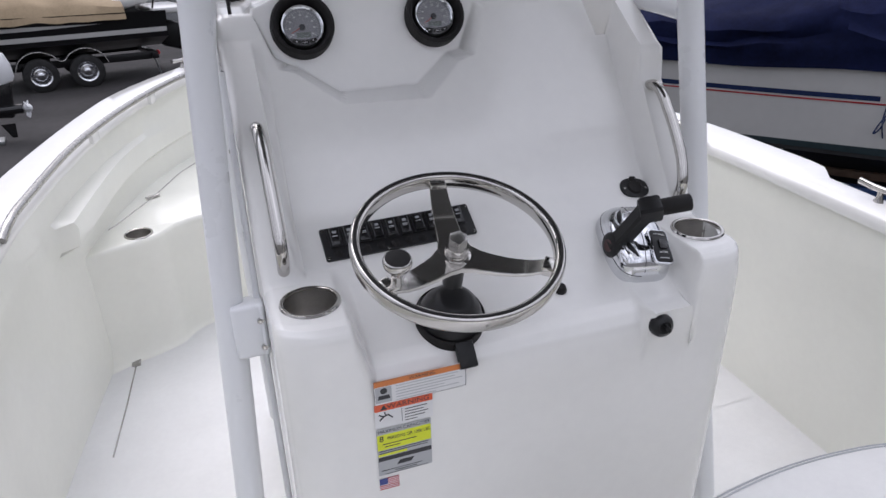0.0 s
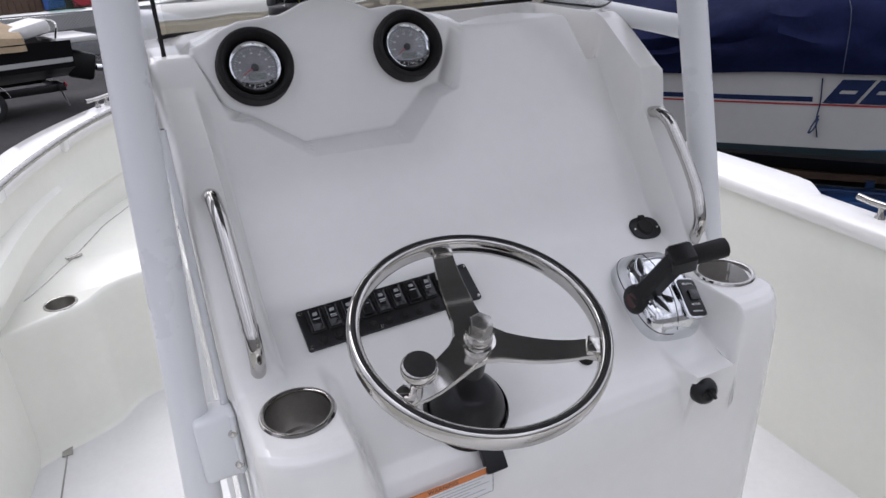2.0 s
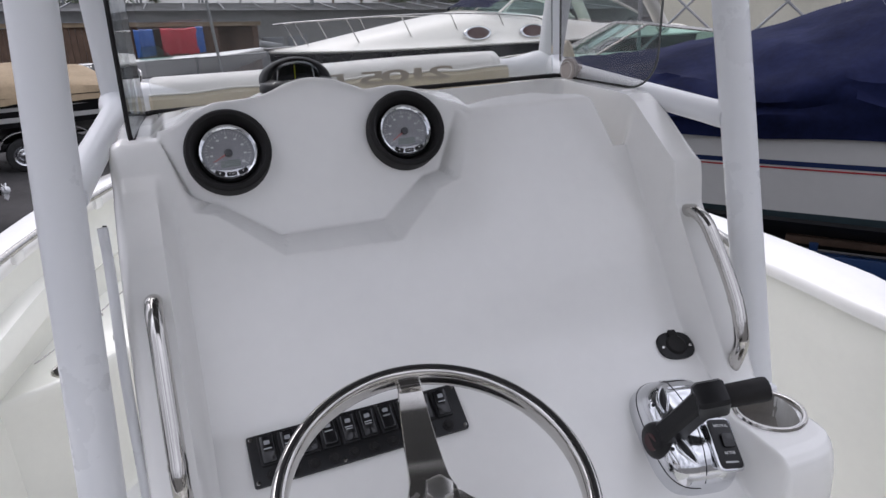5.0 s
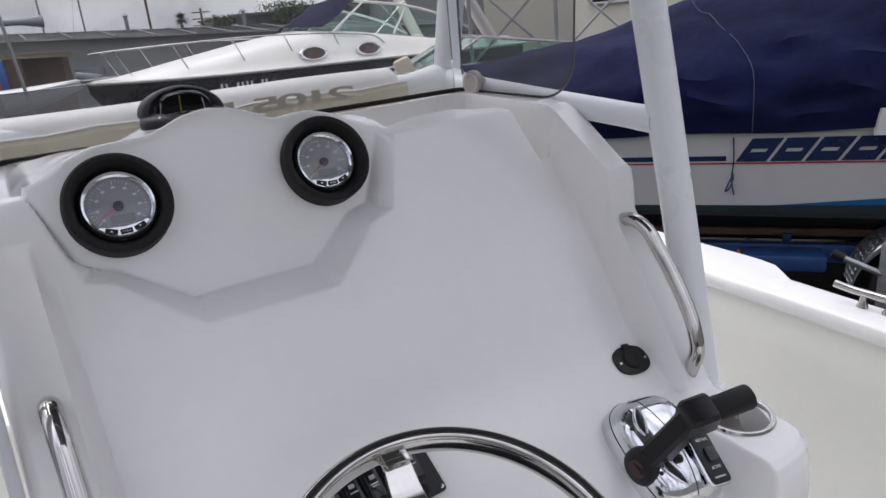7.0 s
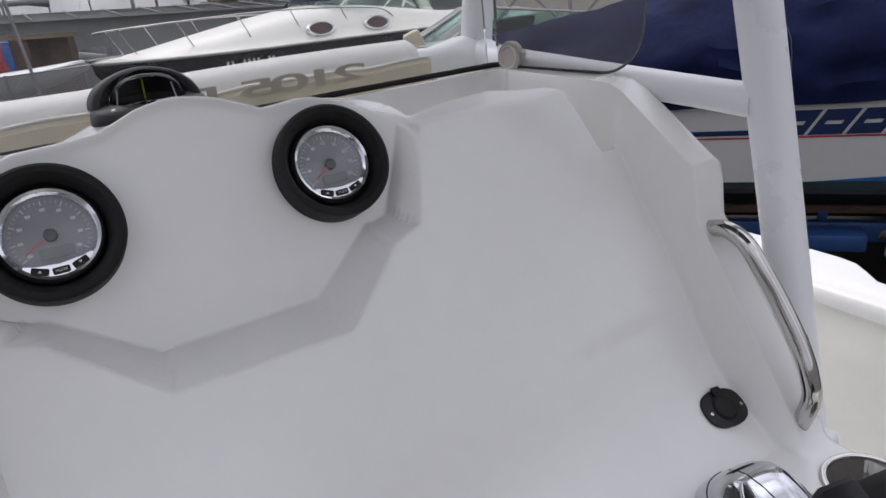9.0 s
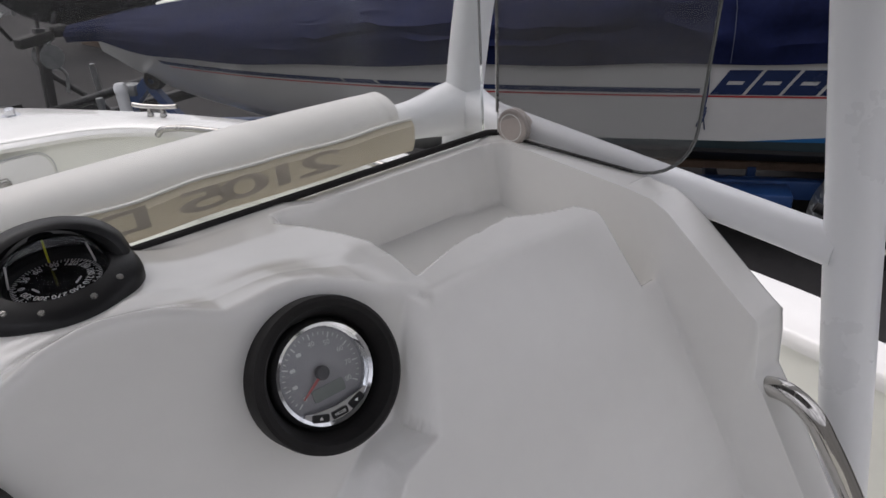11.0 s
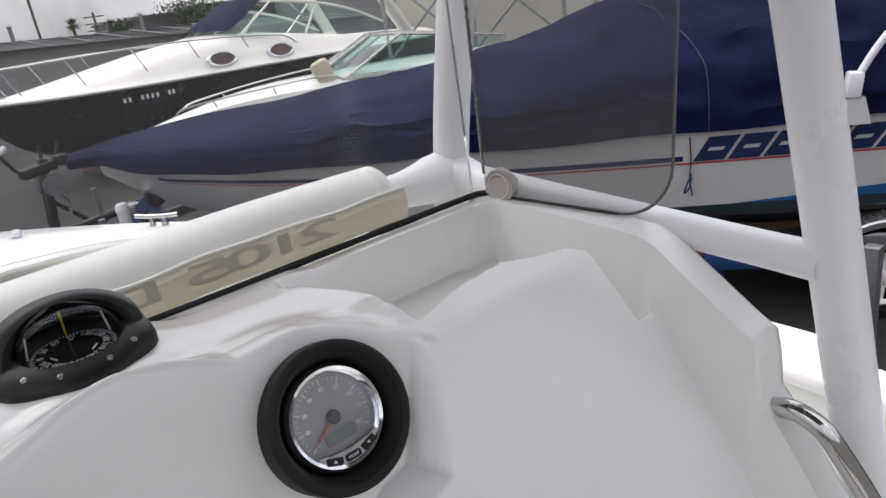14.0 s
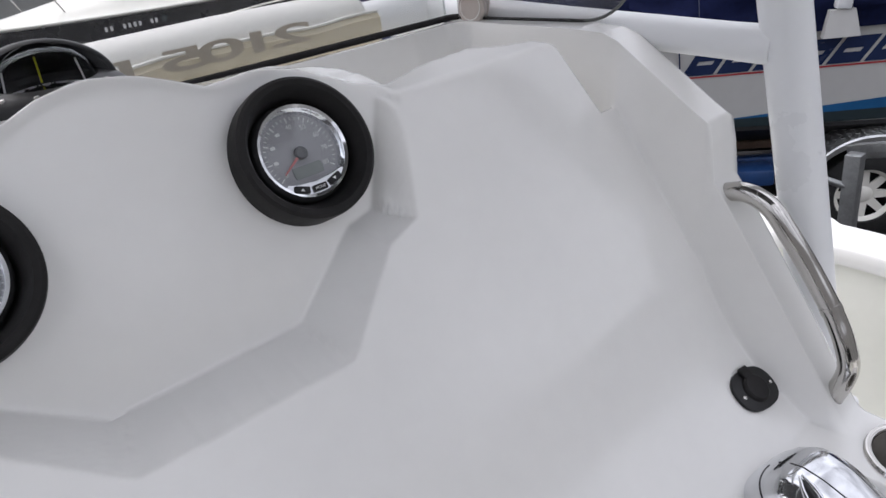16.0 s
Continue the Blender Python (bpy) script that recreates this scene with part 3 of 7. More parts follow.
def dash_z(x, y):
    z = base_z(y) if y > 1.27 else interp(BASE, y)
    ax = abs(x)
    if y > 1.80:
        z = min(DECK, base_z(y) - 0.003)
    if 1.60 < y and -0.44 < x < 0.14 and outside(x, y, FOOT) < 0:
        if outside(x, y, PANEL) < 0:
            z = panel_z(x, y)
        else:
            # the ledge between foot and face
            du, ux, uy = nearest(x, y, PANEL)
            dl, lx, ly = nearest(x, y, FOOT)
            zu = panel_z(ux, uy)
            zl = base_z(ly) if ly < 1.80 else min(DECK, base_z(ly) - 0.003)
            w = dl / (du + dl) if du + dl > 1e-6 else 1.0
            z = zl + (zu - zl) * w
    # cup holder pods
    pod = sstep(0.306, 0.334, ax) if x > 0 else sstep(0.298, 0.336, ax)
    if pod > 0 and y < 1.46:
        z = z + (max(z, interp(POD, y)) - z) * pod
    # boss for the ignition switch
    if y < 1.30 and 0.18 < x < 0.34:
        w = sstep(0.206, 0.222, x) * (1 - sstep(0.300, 0.314, x))
        z = z + (smax(z, 0.783, 0.012) - z) * w
    # openings for gauges and cup holders
    for gx, gy in ((-0.289, 1.7367), (-0.0135, 1.739)):
        z -= 0.10 * (1 - sstep(0.047, 0.052, math.hypot(x - gx, (y - gy) * 2.63)))
    z -= 0.10 * (1 - sstep(0.0435, 0.0465, math.hypot(x - (0.392 if x > 0 else -0.382), y - (1.3195 if x > 0 else 1.315)))) * (y < 1.45)
    # faint crease on the lower back slope
    if 0.12 < x < 0.40:
        z += 0.0045 * sstep(1.558, 1.563, y) * (1 - sstep(1.585, 1.64, y)) * sstep(0.14, 0.23, x)
    # open tray
    if x > 0.02 and 1.66 < y < 1.98:
        d = outside(x, y, POCKET)
        soft = 0.010 + 0.028 * (1 - sstep(0.07, 0.20, x)) + 0.010 * sstep(0.30, 0.33, x)
        w = 1 - sstep(-soft, 0.003, d)
        if w > 0:
            floor = 1.178 + 0.12 * (y - 1.80)
            z = z + (min(z, floor) - z) * w
    # side bolsters
    w = min(1.0, max(0.0, (ax - 0.374) / 0.020))
    if w > 0 and y > 1.385:
        r = interp(RIMLINE if x > 0 else RIMPORT, y)
        if r > z or y > 1.76:
            z = z + (r - z) * w
    # rounded shoulder
    if ax > 0.436:
        z -= 0.007 * ((ax - 0.436) / 0.012) ** 2
    return z


def aft(x):
    """How far the aft face falls back towards the corners."""
    k = max(0.0, abs(x) - 0.372) / 0.0775
    return 0.050 * (1 - math.sqrt(max(0.0, 1 - k * k)))


def boss(x, z):
    """How far the ignition boss stands out of the aft face."""
    return 0.012 * sstep(0.206, 0.222, x) * (1 - sstep(0.300, 0.33, x)) * sstep(0.66, 0.76, z)


def build_console():
    con = aboard(thing("helm_console", (0, 0, 0), "glossy white moulded fibreglass helm console", "console"))
    xs = []
    x = -0.448
    while x < 0.4481:
        xs.append(x)
        x += 0.0018 if 0.315 < x < 0.40 else 0.003
    if xs[-1] < 0.448:
        xs.append(0.448)
    ys = []
    y = 1.205
    while y < 1.9901:
        ys.append(y)
        y += 0.0018 if 1.60 < y < 1.80 else 0.003 if 1.25 < y < 1.37 or y > 1.80 else 0.002 if y < 1.25 else 0.0055
    ys.append(1.99)
    bm = bmesh.new()
    top = []
    # the starboard pod is a little narrower than the body
    slim = lambda x, y: 0.009 * sstep(0.40, 0.448, x) * (1 - sstep(1.37, 1.48, y))
    for y in ys:
        top.append([bm.verts.new((x - slim(x, y), y + (aft(x) - boss(x, 0.77)) * (1 - sstep(1.205, 1.40, y)), dash_z(x, y))) for x in xs])
    rows = []
    # aft face, with the boss for the ignition switch
    zs = [0.0, 0.1, 0.3, 0.45, 0.55] + [0.58 + 0.012 * i for i in range(16)]
    for z in zs:
        row = []
        for i, x in enumerate(xs):
            zt = top[0][i].co.z
            zz = min(z, 0.76) / 0.76 * (zt - 0.006)
            row.append(bm.verts.new((x - slim(x, 1.2), 1.205 - boss(x, zz) + aft(x), zz)))
        rows.append(row)
    rows += top
    for a, b in zip(rows, rows[1:]):
        for i in range(len(a) - 1):
            bm.faces.new((a[i], a[i + 1], b[i + 1], b[i]))
    # flanks and front
    for k in (0, len(xs) - 1):
        s = -1 if k == 0 else 1
        edge = [r[k] for r in rows]
        mid = [bm.verts.new((s * 0.452 - slim(s, v.co.y), v.co.y + 0.004, max(0, v.co.z - 0.012))) for v in edge]
        low = [bm.verts.new((s * 0.458 - slim(s, v.co.y), v.co.y + 0.004, 0.0)) for v in edge]
        for i in range(len(edge) - 1):
            for a, b in ((edge, mid), (mid, low)):
                f = (a[i], a[i + 1], b[i + 1], b[i])
                try:
                    bm.faces.new(f if s > 0 else tuple(reversed(f)))
                except ValueError:
                    pass
    front = rows[-1]
    low = [bm.verts.new((v.co.x, 2.0, 0.0)) for v in front]
    for i in range(len(front) - 1):
        bm.faces.new((front[i], front[i + 1], low[i + 1], low[i]))
    bmesh.ops.recalc_face_normals(bm, faces=bm.faces)
    body = part("body", bm, GEL, con)
    body.data.set_sharp_from_angle(angle=radians(50))
    # edge trim of the port door
    bm = tube(smooth_path([(-0.456, 1.60, 1.20), (-0.457, 1.585, 1.14), (-0.459, 1.53, 1.03), (-0.460, 1.49, 0.90), (-0.461, 1.45, 0.76), (-0.462, 1.43, 0.62), (-0.463, 1.42, 0.30), (-0.463, 1.42, 0.02)], 5), 0.0026, 8)
    part("door_seal", bm, RUBBER, con, "thin dark door seal")
    bm = tube(smooth_path([(-0.4575, 1.592, 1.20), (-0.4585, 1.577, 1.14), (-0.4605, 1.522, 1.03), (-0.4615, 1.482, 0.90), (-0.4625, 1.442, 0.76), (-0.4635, 1.422, 0.62), (-0.4635, 1.412, 0.02)], 5), 0.0065, 10)
    part("door_trim", bm, POWDER, con, "white edge trim with screws")
    for y, z in ((1.545, 1.07), (1.50, 0.93), (1.46, 0.79), (1.435, 0.68)):
        part("screw", lathe([(0.0, 0.003), (0.004, 0.002), (0.005, 0.0)], 12, m=facing((-0.465, y, z), (-1, 0, 0))), STEEL, con)
    return con


console = build_console()

# ---- gauges ----
FACE = Vector((0, -2.43, 1.0)).normalized()
MOUNT = Vector((0, -0.885, 0.466)).normalized()


def build_gauge(x, y, z, label, angle, figures):
    at = facing(Vector((x, y, z)) + FACE * 0.003, MOUNT) @ Matrix.Scale(0.95, 4)
    g = aboard(thing("gauge", at, label, "gauge", "gauges in the console"))
    prof = [(0.056, -0.034), (0.0655, -0.030), (0.0655, 0.0165), (0.0645, 0.0222), (0.0615, 0.0245), (0.0565, 0.0236), (0.0525, 0.0160), (0.0490, 0.0050), (0.0466, -0.004)]
    part("rubber_ring", lathe(prof, 72), RUBBER, g, "thick matt black rubber mounting ring")
    part("backing", lathe([(0.0, -0.0045), (0.046, -0.004)], 48), GLOSSBLACK, g)
    prof = [(0.0372, 0.001), (0.0380, 0.0060), (0.0400, 0.0105), (0.0428, 0.0118), (0.0455, 0.0094), (0.0468, 0.0040), (0.0470, -0.003)]
    part("chrome_bezel", lathe(prof, 72), CHROME, g, "polished chrome bezel")
    dial = part("dial", lathe([(0.0, 0.0), (0.0392, 0.0008)], 64), DIAL, g, "dial with white marks, its grey lightened for lens haze")
    # scale and figures
    bm = bmesh.new()
    for i in range(33):
        a = radians(215 - 250 * i / 32)
        long = i % 4 == 0
        r0, r1 = (0.0295 if long else 0.0318), 0.0345
        box((r1 - r0, 0.0011 if long else 0.0006, 0.0004), m=Matrix.Translation(((r0 + r1) / 2 * math.cos(a), (r0 + r1) / 2 * math.sin(a), 0.0012)) @ pose(0, 0, 0, 0, 0, math.degrees(a)), bm=bm)
    part("scale_marks", bm, DIALMARK, dial, smooth=False)
    bm = bmesh.new()
    for i, word in enumerate(figures):
        a = radians(215 - 250 * i / 8)
        m = Matrix.Translation((0.0255 * math.cos(a), 0.0255 * math.sin(a), 0.0010))
        if word:
            lettering("figure", word, 0.0062, m, DIALMARK, dial, 0.0002)
        else:
            prism(rounded(0.0045, 0.0030, 0.0005, 1), 0.0003, m=m, bm=bm)
    part("figure_bars", bm, DIALMARK, dial, smooth=False)
    part("display", prism(rounded(0.030, 0.011, 0.002), 0.0006, m=Matrix.Translation((0.001, -0.0165, 0.0008))), LCD, dial, "grey liquid crystal window", smooth=False)
    a = radians(angle)
    bm = prism([(-0.006, -0.0016), (0.027, -0.0006), (0.027, 0.0006), (-0.006, 0.0016)], 0.0008, m=Matrix.Translation((0, 0, 0.0030)) @ pose(0, 0, 0, 0, 0, angle))
    part("needle", bm, RED, g, "red pointer", smooth=False)
    part("hub", lathe([(0.0, 0.0062), (0.0052, 0.0058), (0.0062, 0.0045), (0.0062, 0.001)], 24), GREYHUB, g)
    # three keys along the lower edge
    plate = []
    for i in range(17):
        t = radians(220 + 100 * i / 16)
        plate.append((0.0420 * math.cos(t), 0.0420 * math.sin(t)))
    plate += [(0.0280, -0.0240), (0.021, -0.0262), (0.0, -0.0285), (-0.021, -0.0262), (-0.0280, -0.0240)]
    part("key_plate", prism(plate, 0.0012, m=Matrix.Translation((0, 0, 0.0086)), bevel=0.0005), CHROME, g, smooth=False)
    for dx, dy, r in ((-0.0172, -0.0322, -20), (0, -0.0352, 0), (0.0172, -0.0322, 20)):
        key = part("key", prism(rounded(0.0148, 0.0064, 0.0014), 0.0018, m=Matrix.Translation((dx, dy, 0.0096)) @ pose(0, 0, 0, 0, 0, r), bevel=0.0005), PLASTIC, g)
        mm = Matrix.Translation((dx, dy, 0.0115)) @ pose(0, 0, 0, 0, 0, r)
        if dx:
            part("key_legend", prism([(-0.0018, 0.0013), (0.0018, 0.0013), (0, -0.0013)] if dx > 0 else [(-0.0018, -0.0013), (0.0018, -0.0013), (0, 0.0013)], 0.0002, m=mm), MARK, key, smooth=False)
        else:
            lettering("key_legend", "MODE", 0.0036, mm, MARK, key, 0.0002)
    lens = part("lens", lathe([(0.0, 0.0078), (0.02, 0.0075), (0.039, 0.0058)], 48), CLEAR, g)
    lens.visible_shadow = False
    return g


build_gauge(-0.289, 1.7367, 1.2425, "round tachometer with chrome bezel in black rubber ring", 208, [""] * 9)
build_gauge(-0.0150, 1.7385, 1.2455, "round speedometer with chrome bezel in black rubber ring", 212, ["0", "", "", "", "40", "50", "60", "70", "80"])


# ---- compass ----
def build_compass():
    at = Matrix.Translation((-0.1535, 1.893, 1.3125)) @ pose(0, 0, 0, 1.5) @ Matrix.Scale(0.865, 4)
    c = aboard(thing("compass", at, "black flush-mount marine compass with clear dome on console", "compass"))
    part("base", lathe([(0.0, -0.03), (0.0700, -0.03), (0.0735, -0.022), (0.0738, -0.002), (0.0722, 0.005), (0.0680, 0.0095), (0.0555, 0.0140), (0.0480, 0.0160), (0.0455, 0.0135), (0.0445, 0.004), (0.0, 0.0)], 72), PLASTIC, c, "black plastic flange")
    # hood over the forward half: an arch with a broad rim, running down into the flange
    n = 40
    rings = []
    for r, dy, k in ((0.0715, 0.030, 0.54), (0.0690, 0.012, 0.62), (0.0655, 0.002, 0.655), (0.0600, -0.003, 0.672), (0.0530, -0.001, 0.68), (0.0490, 0.004, 0.69), (0.0475, 0.010, 0.69)):
        ring = []
        for i in range(n + 1):
            t = math.pi * i / n
            # the ends of the arch sweep aft along the flange
            ring.append(Vector((r * math.cos(t), dy - 0.006 + 0.026 * math.sin(t), 0.008 + r * k * math.sin(t))))
        rings.append(ring)
    rings.insert(0, [Vector((0.0720 * math.cos(math.pi * i / n), 0.004 + 0.068 * math.sin(math.pi * i / n), 0.004 + 0.012 * math.sin(math.pi * i / n))) for i in range(n + 1)])
    bm = bmesh.new()
    vs = [[bm.verts.new(p) for p in r] for r in rings]
    for a, b in zip(vs, vs[1:]):
        for i in range(n):
            bm.faces.new((a[i], a[i + 1], b[i + 1], b[i]))
    bmesh.ops.recalc_face_normals(bm, faces=bm.faces)
    part("hood", bm, PLASTIC, c, "black sun hood")
    bm = bmesh.new()
    vs = [[bm.verts.new((0.0475 * math.cos(math.pi * i / 24) * math.cos(p), 0.006 + 0.0455 * math.sin(math.pi * i / 24) * math.cos(p), 0.004 + 0.046 * math.sin(p))) for i in range(25)] for p in (radians(11 * k) for k in range(8))]
    for a, b in zip(vs, vs[1:]):
        for i in range(24):
            bm.faces.new((a[i], a[i + 1], b[i + 1], b[i]))
    part("inner_shell", bm, HOLLOW, c, "dull black inside of the hood")
    part("bowl", lathe([(0.0, -0.020), (0.030, -0.016), (0.0440, 0.008)], 48), HOLLOW, c)
    card = part("card", lathe([(0.0, 0.0070), (0.020, 0.0066), (0.0385, 0.0046), (0.0395, 0.0020)], 64), GLOSSBLACK, c, "black compass card with white figures")
    turn = -9
    bm = bmesh.new()
    for i in range(72):
        a = radians(5 * i + turn)
        h = 0.0058 if i % 6 == 0 else (0.0046 if i % 2 == 0 else 0.0030)
        box((h, 0.0009, 0.0004), m=Matrix.Translation(((0.0385 - h / 2) * math.cos(a), (0.0385 - h / 2) * math.sin(a), 0.0052)) @ pose(0, 0, 0, 0, 0, math.degrees(a)), bm=bm)
    part("degree_marks", bm, MARK, card, smooth=False)
    for k, word in enumerate(("90", "120", "150", "180", "210", "240", "270", "300", "330", "0", "30", "60")):
        a = radians(90 + turn - 30 * k)
        m = Matrix.Translation((0.0285 * math.cos(a), 0.0285 * math.sin(a), 0.0064)) @ pose(0, 0, 0, 0, 0, turn - 30 * k)
        lettering("figure", word, 0.0088, m, MARK, card, 0.0002)
    for k, w in ((0, 0.004), (4, 0.011), (8, 0.011)):
        a = radians(90 + turn - 30 * k)
        part("card_mark", prism(rounded(w, 0.0018, 0.0005, 1), 0.0003, m=Matrix.Translation((0.0205 * math.cos(a), 0.0205 * math.sin(a), 0.0068)) @ pose(0, 0, 0, 0, 0, turn - 30 * k)), MARK, card, smooth=False)
    part("lubber_line", tube([(0.002, 0.034, 0.008), (0.002, 0.030, 0.034)], 0.0010, 8), YELLOWGREEN, c, "yellow lubber pin")
    for sx in (-1, 1):
        part("side_pin", tube([(sx * 0.0375, 0.012, 0.006), (sx * 0.0340, 0.010, 0.029)], 0.0010, 8), MARK, c)
    dome = part("dome", lathe([(0.0462, 0.010), (0.0452, 0.020), (0.0405, 0.031), (0.031, 0.040), (0.017, 0.0450), (0.0, 0.0465)], 48), DOMEGLASS, c, "clear dome")
    dome.visible_shadow = False
    for a in (-43, -73, -113, -143):
        part("screw", lathe([(0.0, 0.0022), (0.0028, 0.0018), (0.0034, 0.0)], 12, m=facing((0.0610 * math.cos(radians(a)), 0.0610 * math.sin(radians(a)), 0.0116), (0.35 * math.cos(radians(a)), 0.35 * math.sin(radians(a)), 1), up=(0, 1, 0))), BRUSHED, c)
    return c


build_compass()

# ---- steering ----
WHEEL = Vector((-0.1530, 1.2215, 0.9835))
WUP = Vector((0, math.sin(radians(72)), math.cos(radians(72))))
WNORM = Vector((0, -math.cos(radians(72)), math.sin(radians(72))))
WM = facing(WHEEL, WNORM, up=WUP)


def build_wheel():
    w = aboard(thing("steering_wheel", WM, "polished stainless steering wheel with three spokes and knob", "steering wheel"))
    R = 0.1620
    pts = [(R * math.cos(2 * math.pi * i / 96), R * math.sin(2 * math.pi * i / 96), 0) for i in range(96)]
    deep = [(0.0090 * math.copysign(abs(math.cos(a)) ** 0.7, math.cos(a)), 0.0145 * math.copysign(abs(math.sin(a)) ** 0.75, math.sin(a)) - 0.0050) for a in (2 * math.pi * i / 24 for i in range(24))]
    rim = part("rim", tube(pts, 1.0, 24, closed=True, section=deep), STEEL, w, "polished stainless rim, deep in section")
    pts = [((R + 0.0005) * math.cos(2 * math.pi * i / 96), (R + 0.0005) * math.sin(2 * math.pi * i / 96), 0.0083) for i in range(96)]
    part("rim_insert", tube(pts, 0.0030, 8, closed=True), RUBBER, rim, "black insert strip")
    # dished spokes: one up, two to the lower sides
    for a in (84.5, -34, 206):
        t = radians(a)
        d = Vector((math.cos(t), math.sin(t), 0))
        q = Vector((-math.sin(t), math.cos(t), 0))
        rows = []
        for r, wd, z, th in ((0.004, 0.023, -0.034, 0.007), (0.020, 0.0225, -0.034, 0.0065), (0.034, 0.0185, -0.0335, 0.006), (0.052, 0.0172, -0.0325, 0.005), (0.075, 0.0160, -0.0300, 0.0045), (0.098, 0.0148, -0.0255, 0.0042), (0.120, 0.0134, -0.0180, 0.0040), (0.137, 0.0122, -0.0090, 0.0040), (0.148, 0.0112, -0.0045, 0.0040), (0.156, 0.0110, -0.003, 0.0045)):
            c = d * r + Vector((0, 0, z))
            rows.append([c + q * (sx * wd * 1.22) + Vector((0, 0, sz * th)) for sx, sz in ((-1, -0.6), (-0.9, -1), (0.9, -1), (1, -0.6), (1, 0.75), (0.95, 1), (-0.95, 1), (-1, 0.75))])
        arm = part("spoke", loft(rows), STEEL, w, "dished polished spoke")
        arm.data.set_sharp_from_angle(angle=radians(28))
        part("spoke_bracket", box((0.017, 0.027, 0.018), m=Matrix.Translation(d * 0.145 + Vector((0, 0, -0.005))) @ pose(0, 0, 0, 0, 0, a), bevel=0.002), STEEL, w)
    part("boss", lathe([(0.0, -0.0262), (0.020, -0.0264), (0.027, -0.0285), (0.030, -0.034), (0.027, -0.041), (0.022, -0.046)], 40), STEEL, w)
    hexa = [(0.0162 * math.cos(radians(60 * i + 10)), 0.0162 * math.sin(radians(60 * i + 10))) for i in range(6)]
    nut = part("hub_nut", prism(hexa, 0.034, m=Matrix.Translation((0, 0, -0.024)), bevel=0.0030), BRUSHED, w, "hexagonal hub nut")
    part("washer", lathe([(0.0, -0.0085), (0.0172, -0.0095), (0.0180, -0.013), (0.0172, -0.020), (0.0190, -0.0225), (0.0190, -0.0275)], 32), STEEL, nut)
    t = radians(208.5)
    at = Matrix.Translation((0.136 * math.cos(t), 0.136 * math.sin(t), 0.002)) @ Matrix.Diagonal((0.87, 0.87, 1.08, 1))
    knob = part("knob", lathe([(0.008, -0.012), (0.0095, -0.002), (0.009, 0.014), (0.0105, 0.022), (0.018, 0.030), (0.0235, 0.036), (0.0247, 0.042), (0.0232, 0.047), (0.0210, 0.0485)], 36, m=at), STEEL, w, "polished turning knob")
    part("knob_cap", lathe([(0.0, 0.0505), (0.012, 0.0500), (0.0212, 0.0482)], 32, m=at), RUBBER, knob, "black rubber cap")
    return w


build_wheel()


def build_helm():
    m = facing((-0.147, 1.283, 0.806), (0, -0.42, 0.907))
    h = aboard(thing("steering_helm", m, "black plastic tilt helm bell behind the wheel", "steering column"))
    part("bell", lathe([(0.0, 0.058), (0.022, 0.058), (0.030, 0.055), (0.036, 0.048), (0.046, 0.036), (0.054, 0.020), (0.058, 0.006), (0.060, 0.0), (0.059, -0.012)], 56), PLASTIC, h, "black moulded bell housing")
    part("collar", lathe([(0.060, 0.012), (0.0625, 0.008), (0.0635, -0.030)], 56), RUBBER, h)
    a = WHEEL - WNORM * 0.044
    inv = m.inverted()
    part("shaft", tube([inv @ a, inv @ (a - WNORM * 0.05)], 0.017, 20), PLASTIC, h)
    part("tilt_lever", box((0.032, 0.046, 0.016), m=pose(0.004, -0.078, -0.004, 24, 0, 0), bevel=0.003), PLASTIC, h, "black tilt lever")
    part("rivet", lathe([(0.0, 0.0015), (0.0022, 0.0008), (0.0026, 0)], 10, m=Matrix.Translation((0.018, 0.018, 0.0585))), STEEL, h)
    return h


build_helm()

# ---- switch panel ----
SLOPE_N = Vector((0, -0.545, 0.838))


